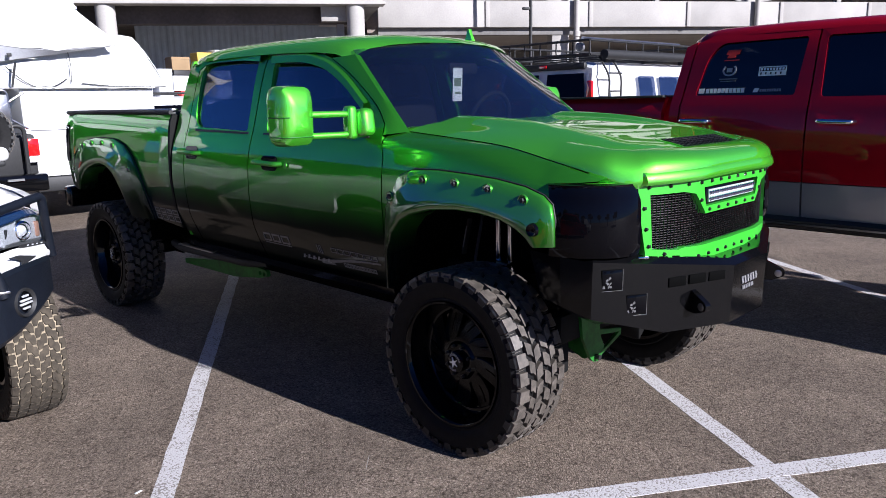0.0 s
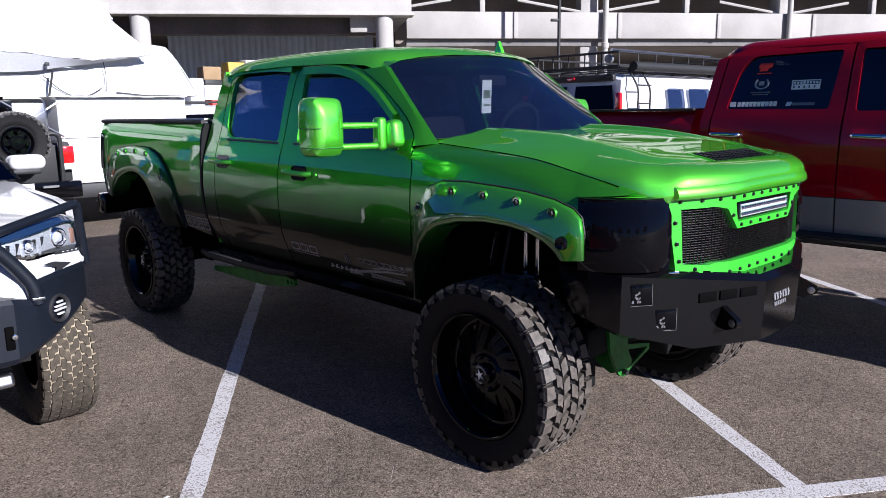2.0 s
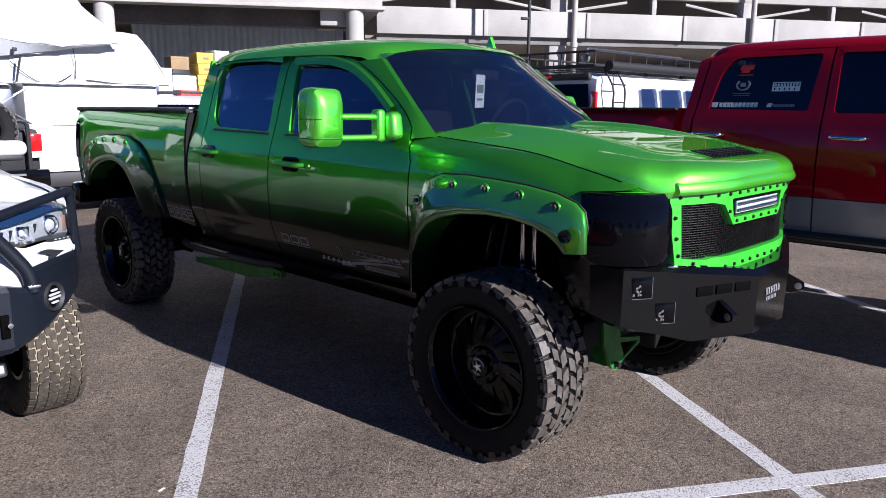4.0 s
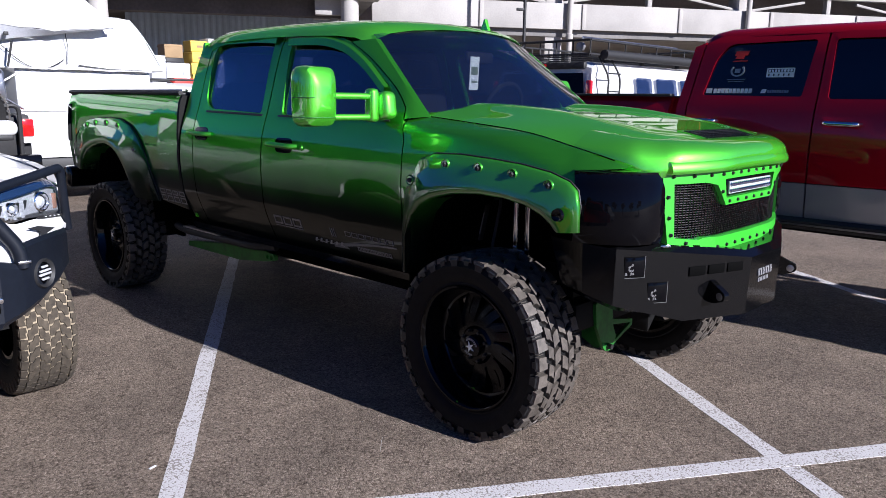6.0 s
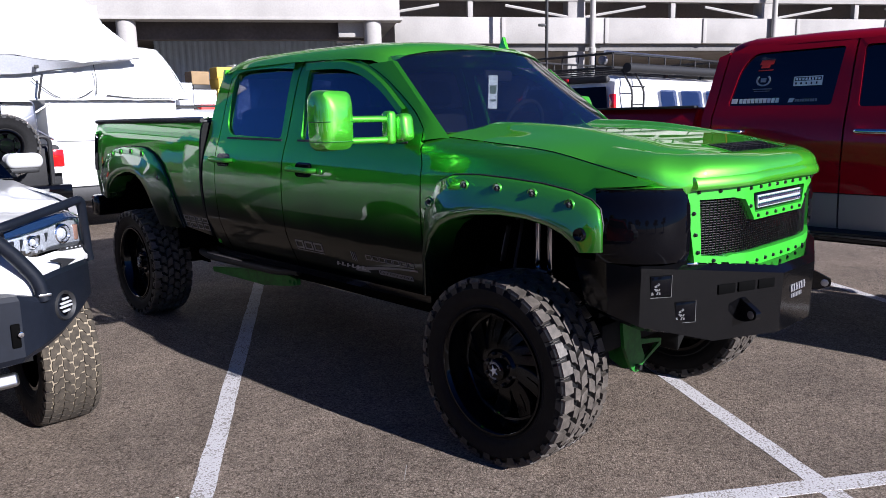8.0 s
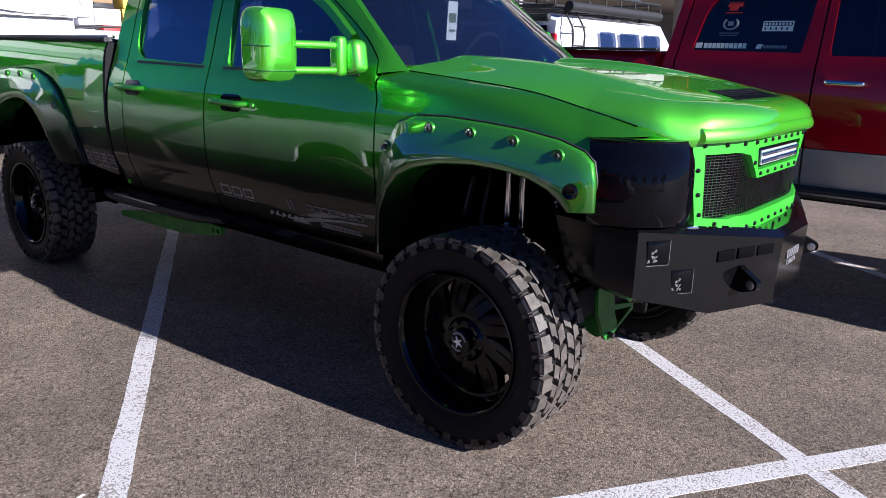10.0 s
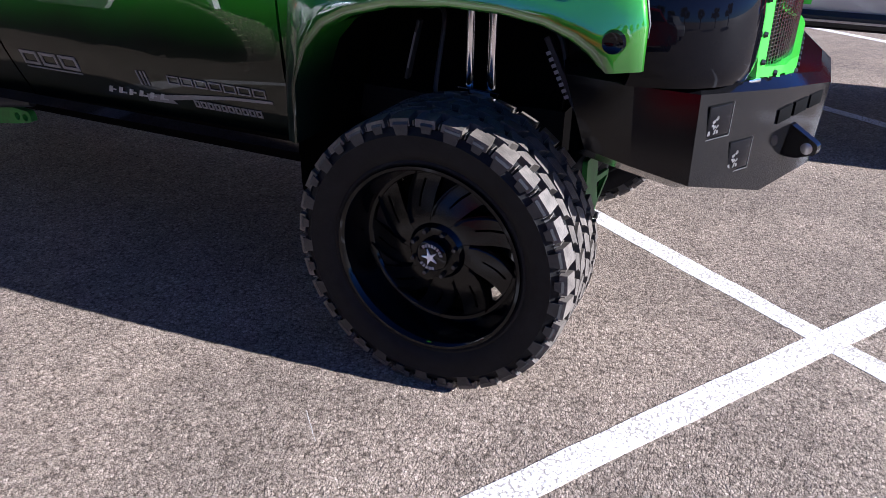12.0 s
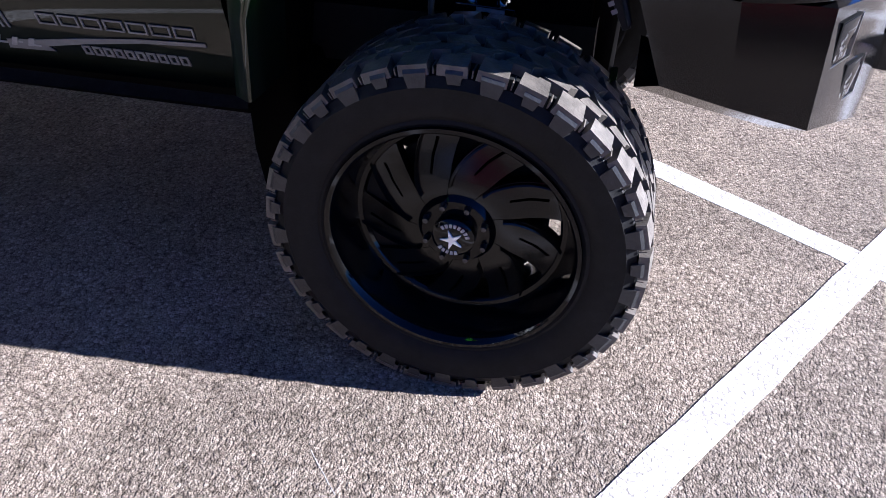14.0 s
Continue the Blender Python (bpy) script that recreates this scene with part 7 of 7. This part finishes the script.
def build_clutter():
    """Trestle tables with boxes, far behind beside the garage."""
    for x, y, h in ((-16.0, 5.4, 1.90), (-18.9, 7.4, 1.98)):
        t = thing("trestle_table", "tall folding table with stacked boxes", "table", TRUCK @ pose(x, y, 0, 0, 0, 90), group="trestle tables")
        part("table_top", box((2.4, 0.8, 0.05), (0, 0, h), (0, 0, 0), 0.01), WHITE_VINYL, t)
        for a in (-1, 1):
            for b in (-1, 1):
                part("table_leg", tube([(a * 1.0, b * 0.35, 0), (a * 1.0, b * 0.35, h)], 0.03, 6), STEEL, t)
    crate("red_crate", (0.4, 0.56, 0.18), (-16.0, 5.67, 1.925), RED_VINYL, "flat red crate under a drawer box", "crate")
    d = crate("drawer_box", (0.4, 0.62, 0.37), (-16.0, 5.52, 2.105), WHITE_VINYL, "white drawer box on a red crate", "box")
    for k in range(3):
        part("drawer", box((0.02, 0.17, 0.12), (0.205, -0.2 + 0.2 * k, 0.13), (0, 0, 0), 0.006), CANVAS_GREY, d)
    crate("grey_case", (0.4, 0.40, 0.72), (-16.0, 4.98, 1.925), CANVAS_GREY, "grey equipment case on a table", "case", 8)
    crate("black_case", (0.5, 0.56, 0.75), (-18.9, 6.84, 2.005), BLACK_MATT, "black equipment case on a table", "case", 4)
    crate("cardboard_box", (0.5, 0.54, 0.38), (-18.9, 6.84, 2.755), CARDBOARD, "brown cardboard box on a black case", "box", -3)
    for k, (z, turn) in enumerate(((2.005, 4), (2.325, -3), (2.645, 5), (2.965, -2))):
        y = crate("yellow_box", (0.5, 0.52, 0.315), (-18.9, 7.62 + 0.012 * (k % 2), z), YELLOW, "yellow printed cardboard box in a stack", "box", turn)
        part("printed_mark", box((0.006, 0.18, 0.07), (0.253, 0.02, 0.15)), CARDBOARD, y)
    for z, turn in ((2.005, 2), (2.46, -4), (2.915, 3)):
        crate("white_box", (0.5, 0.5, 0.45), (-18.9, 8.17, z), CANVAS, "plain white cardboard box in a stack", "box", turn)


build_clutter()


# ---- the parking garage ----
def build_garage():
    def slab(name, x0, x1, y0, y1, z0, z1, mat, label, category, bevel=0.02, kind="structure"):
        return single(name, box((x1 - x0, y1 - y0, z1 - z0), ((x0 + x1) / 2, (y0 + y1) / 2, (z0 + z1) / 2), (0, 0, 0), bevel), mat, label, category, kind=kind)

    g = thing("parking_garage", "pale concrete multi-storey parking garage", "building", kind="structure")

    def piece(name, x0, x1, y0, y1, z0, z1, mat, label="", bevel=0.02):
        return part(name, box((x1 - x0, y1 - y0, z1 - z0), ((x0 + x1) / 2, (y0 + y1) / 2, (z0 + z1) / 2), (0, 0, 0), bevel), mat, g, label)

    # right wing
    for z in (4.96, 8.4, 11.84, 15.28):
        x = 2.0
        while x < 60:
            piece("spandrel_panel", x, x + 4.98, 31.0, 31.3, z, z + 1.17, CONCRETE, "pale concrete spandrel panel")
            piece("panel_rib", x + 4.90, x + 5.08, 30.93, 31.28, z + 0.0, z + 1.16, CONCRETE)
            x += 5.0
        piece("floor_slab", 2.0, 60, 31.3, 58, z - 0.25, z + 0.02, CONCRETE, "concrete deck")
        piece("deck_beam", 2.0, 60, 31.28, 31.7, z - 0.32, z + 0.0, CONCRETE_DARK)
    for x in np.arange(10.65, 60, 10.0):
        piece("column", x - 0.42, x + 0.42, 31.35, 32.1, 0, 18, CONCRETE, "square concrete column")
    piece("upper_beam", 2.0, 60, 31.32, 31.7, 6.90, 7.7, CONCRETE, "pale concrete beam above the opening")
    piece("inner_parapet", 2.0, 60, 36.0, 36.2, 5.0, 8.2, TAN_CONCRETE, "brownish inner wall of the upper deck")
    for x in np.arange(4.0, 60, 2.5):
        piece("ceiling_joist", x - 0.15, x + 0.15, 31.7, 36.0, 7.75, 8.15, CONCRETE)
    for x in np.arange(0.65, 60, 10.0):
        piece("upper_post", x + 4.78, x + 5.02, 31.4, 31.7, 6.05, 6.9, CONCRETE)
        for q in (-1, 1):
            if x + q * 3.45 > 2.0:
                part("brace", tube([(x + q * 0.25, 31.42, 6.17), (x + q * 3.45, 31.42, 6.70)], 0.07, 6), CONCRETE, g, "pale diagonal brace")
    # left wing, which stands forward
    piece("edge_beam", -40, 1.85, 28.0, 28.6, 5.62, 6.9, CONCRETE, "pale concrete edge beam")
    piece("edge_kerb", -40, 1.95, 27.9, 28.7, 5.56, 5.68, CONCRETE)
    piece("deep_beam", -40, 0.9, 29.0, 29.6, 4.92, 5.62, BROWN_CONCRETE, "dark brown deep beam")
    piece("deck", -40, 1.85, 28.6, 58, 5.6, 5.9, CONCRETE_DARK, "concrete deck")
    piece("haunch", -0.6, 0.7, 28.62, 30.8, 4.98, 5.6, CONCRETE)
    for x, r in ((0.76, 0.36), (-8.72, 0.36), (-18.2, 0.36), (-27.7, 0.36)):
        part("round_column", lathe([(r + 0.05, 0), (r, 0.05), (r, 5.55), (r + 0.05, 5.6)], 28, axis="z", m=Matrix.Translation((x, 28.35, 0))), CONCRETE, g, "round concrete column")
    piece("rear_pier", 0.05, 0.35, 29.2, 29.8, 0, 5.0, CONCRETE)
    piece("upper_parapet", -40, 1.85, 28.02, 28.3, 6.9, 7.6, CONCRETE)
    for z in (9.4, 12.9, 16.4):
        piece("edge_beam", -40, 1.85, 28.0, 28.6, z, z + 1.25, CONCRETE)
        piece("deck", -40, 1.85, 28.6, 58, z, z + 0.3, CONCRETE_DARK)
    for x in (0.76, -8.72, -18.2, -27.7):
        piece("upper_column", x - 0.3, x + 0.3, 28.62, 29.2, 6.0, 16.4, CONCRETE)
    # corrugated sheet wall hung in the opening
    wave = [(-9.13 + k * 0.075, 36.0 + 0.04 * (1 if (k // 2) % 2 else 0)) for k in range(0, 130)]
    bm = loft([[(x, y, 0.0) for x, y in wave], [(x, y, 5.6) for x, y in wave]])
    part("corrugated_wall", thicken(bm, 0.01), CORRUGATED, g, "blue-grey corrugated metal wall", angle=10)
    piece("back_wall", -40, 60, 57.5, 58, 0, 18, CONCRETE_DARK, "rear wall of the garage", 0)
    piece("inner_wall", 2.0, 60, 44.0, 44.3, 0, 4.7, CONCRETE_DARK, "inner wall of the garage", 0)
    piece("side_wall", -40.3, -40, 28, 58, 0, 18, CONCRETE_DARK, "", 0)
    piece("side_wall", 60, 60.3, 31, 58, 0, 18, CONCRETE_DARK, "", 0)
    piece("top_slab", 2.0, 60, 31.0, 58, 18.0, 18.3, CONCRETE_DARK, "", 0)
    # pipes and lamp post in front
    p = thing("drain_pipe", "tall pale drain pipe on the garage front", "pipe", pose(11.25, 30.85, 0))
    part("pipe_run", tube([(0, 0, 0), (0, 0, 11)], 0.13, 12), CONCRETE, p)
    part("pipe_joint", lathe([(0.13, 4.5), (0.17, 4.52), (0.17, 4.75), (0.13, 4.77)], 14, axis="z"), CONCRETE, p)
    copy_thing(p, pose(20.6, 30.85, 0))
    lamp = thing("lamp_post", "slim dark lamp post with a small camera box", "lamp post", pose(8.3, 28.7, 0))
    part("post", tube([(0, 0, 0), (0, 0, 9)], 0.07, 10), BLACK_MATT, lamp)
    part("camera_box", box((0.35, 0.12, 0.12), (-0.2, 0, 5.5), (0, 0, 0), 0.03), BLACK_MATT, lamp)
    part("lamp_head", box((0.9, 0.3, 0.12), (0.4, 0, 9.0), (0, 0, 0), 0.03), BLACK_MATT, lamp)
    single("pavement", box((100, 12, 0.02), (10, 22.5, 0.004), (0, 0, 0)), SAND, "pale concrete apron before the garage", "pavement", kind="structure")


build_garage()


# ---- across the aisle, seen in the paint and lamps ----
def build_aisle_row():
    for x, y, turn, label, paint in ((1.7, -7.3, 0, "red estate car standing in the aisle", RED), (-0.6, -12.0, 88, "white estate car parked across the aisle", WHITE),
                                     (-4.0, -12.4, 90, "silver estate car parked across the aisle", SILVER), (-7.6, -12.2, 91, "white estate car at the end of the row", WHITE),
                                     (6.2, -11.6, 90, "white estate car beside a red one", WHITE)):
        build_wagon(TRUCK @ pose(x, y, 0, 0, 0, turn), label, paint)


build_aisle_row()


def build_tree(m, h, seed):
    rnd = random.Random(seed)
    t = thing("tree", "broad dark green tree beyond the car park", "tree", m, group="trees beyond the car park")
    limbs = bmesh.new()
    tube([(0, 0, 0), (0.1, 0.05, h * 0.3), (0.05, 0.1, h * 0.62)], 0.22, 8, bm=limbs)
    tips = []
    for k in range(9):
        a, r = 2.4 * k, h * rnd.uniform(0.22, 0.42)
        tip = (r * math.cos(a), r * math.sin(a), h * rnd.uniform(0.55, 0.95))
        tube([(0.06, 0.06, h * rnd.uniform(0.28, 0.5)), (tip[0] * 0.5, tip[1] * 0.5, tip[2] * 0.8), tip], 0.07, 5, bm=limbs)
        tips.append(tip)
    part("trunk", limbs, BARK, t)
    verts, faces = [], []
    for k in range(3600):
        tip = tips[rnd.randrange(len(tips))]
        d = Vector((rnd.gauss(0, 1), rnd.gauss(0, 1), rnd.gauss(0, 0.7))) * h * 0.085
        c = Vector(tip) + d
        u = Vector((rnd.gauss(0, 1), rnd.gauss(0, 1), rnd.gauss(0, 1))).normalized() * 0.16
        v = u.orthogonal().normalized() * 0.09
        i = len(verts)
        verts += [c - u, c + v, c + u, c - v]
        faces.append((i, i + 1, i + 2, i + 3))
    me = bpy.data.meshes.new("crown")
    me.from_pydata(verts, [], faces)
    me.materials.append(LEAVES)
    ob = new("crown", me)
    ob.parent = t
    tagged(ob, kind="stuff")


for n, (x, y, h) in enumerate(((-14, -34, 9), (-8, -37, 7), (-2, -35, 10), (4, -38, 8), (9, -34, 9.5), (15, -33, 8), (20, -27, 10), (25, -20, 9), (28, -12, 8.5), (-20, -33, 8), (30, -4, 9), (-18, -27, 9), (-22, -24, 10), (-25, -20.5, 9), (-28, -19, 10), (-31, -17, 9.5), (-35, -17, 10.5))):
    build_tree(TRUCK @ pose(x, y, 0, 0, 0, 40 * n), h * 0.5, n)
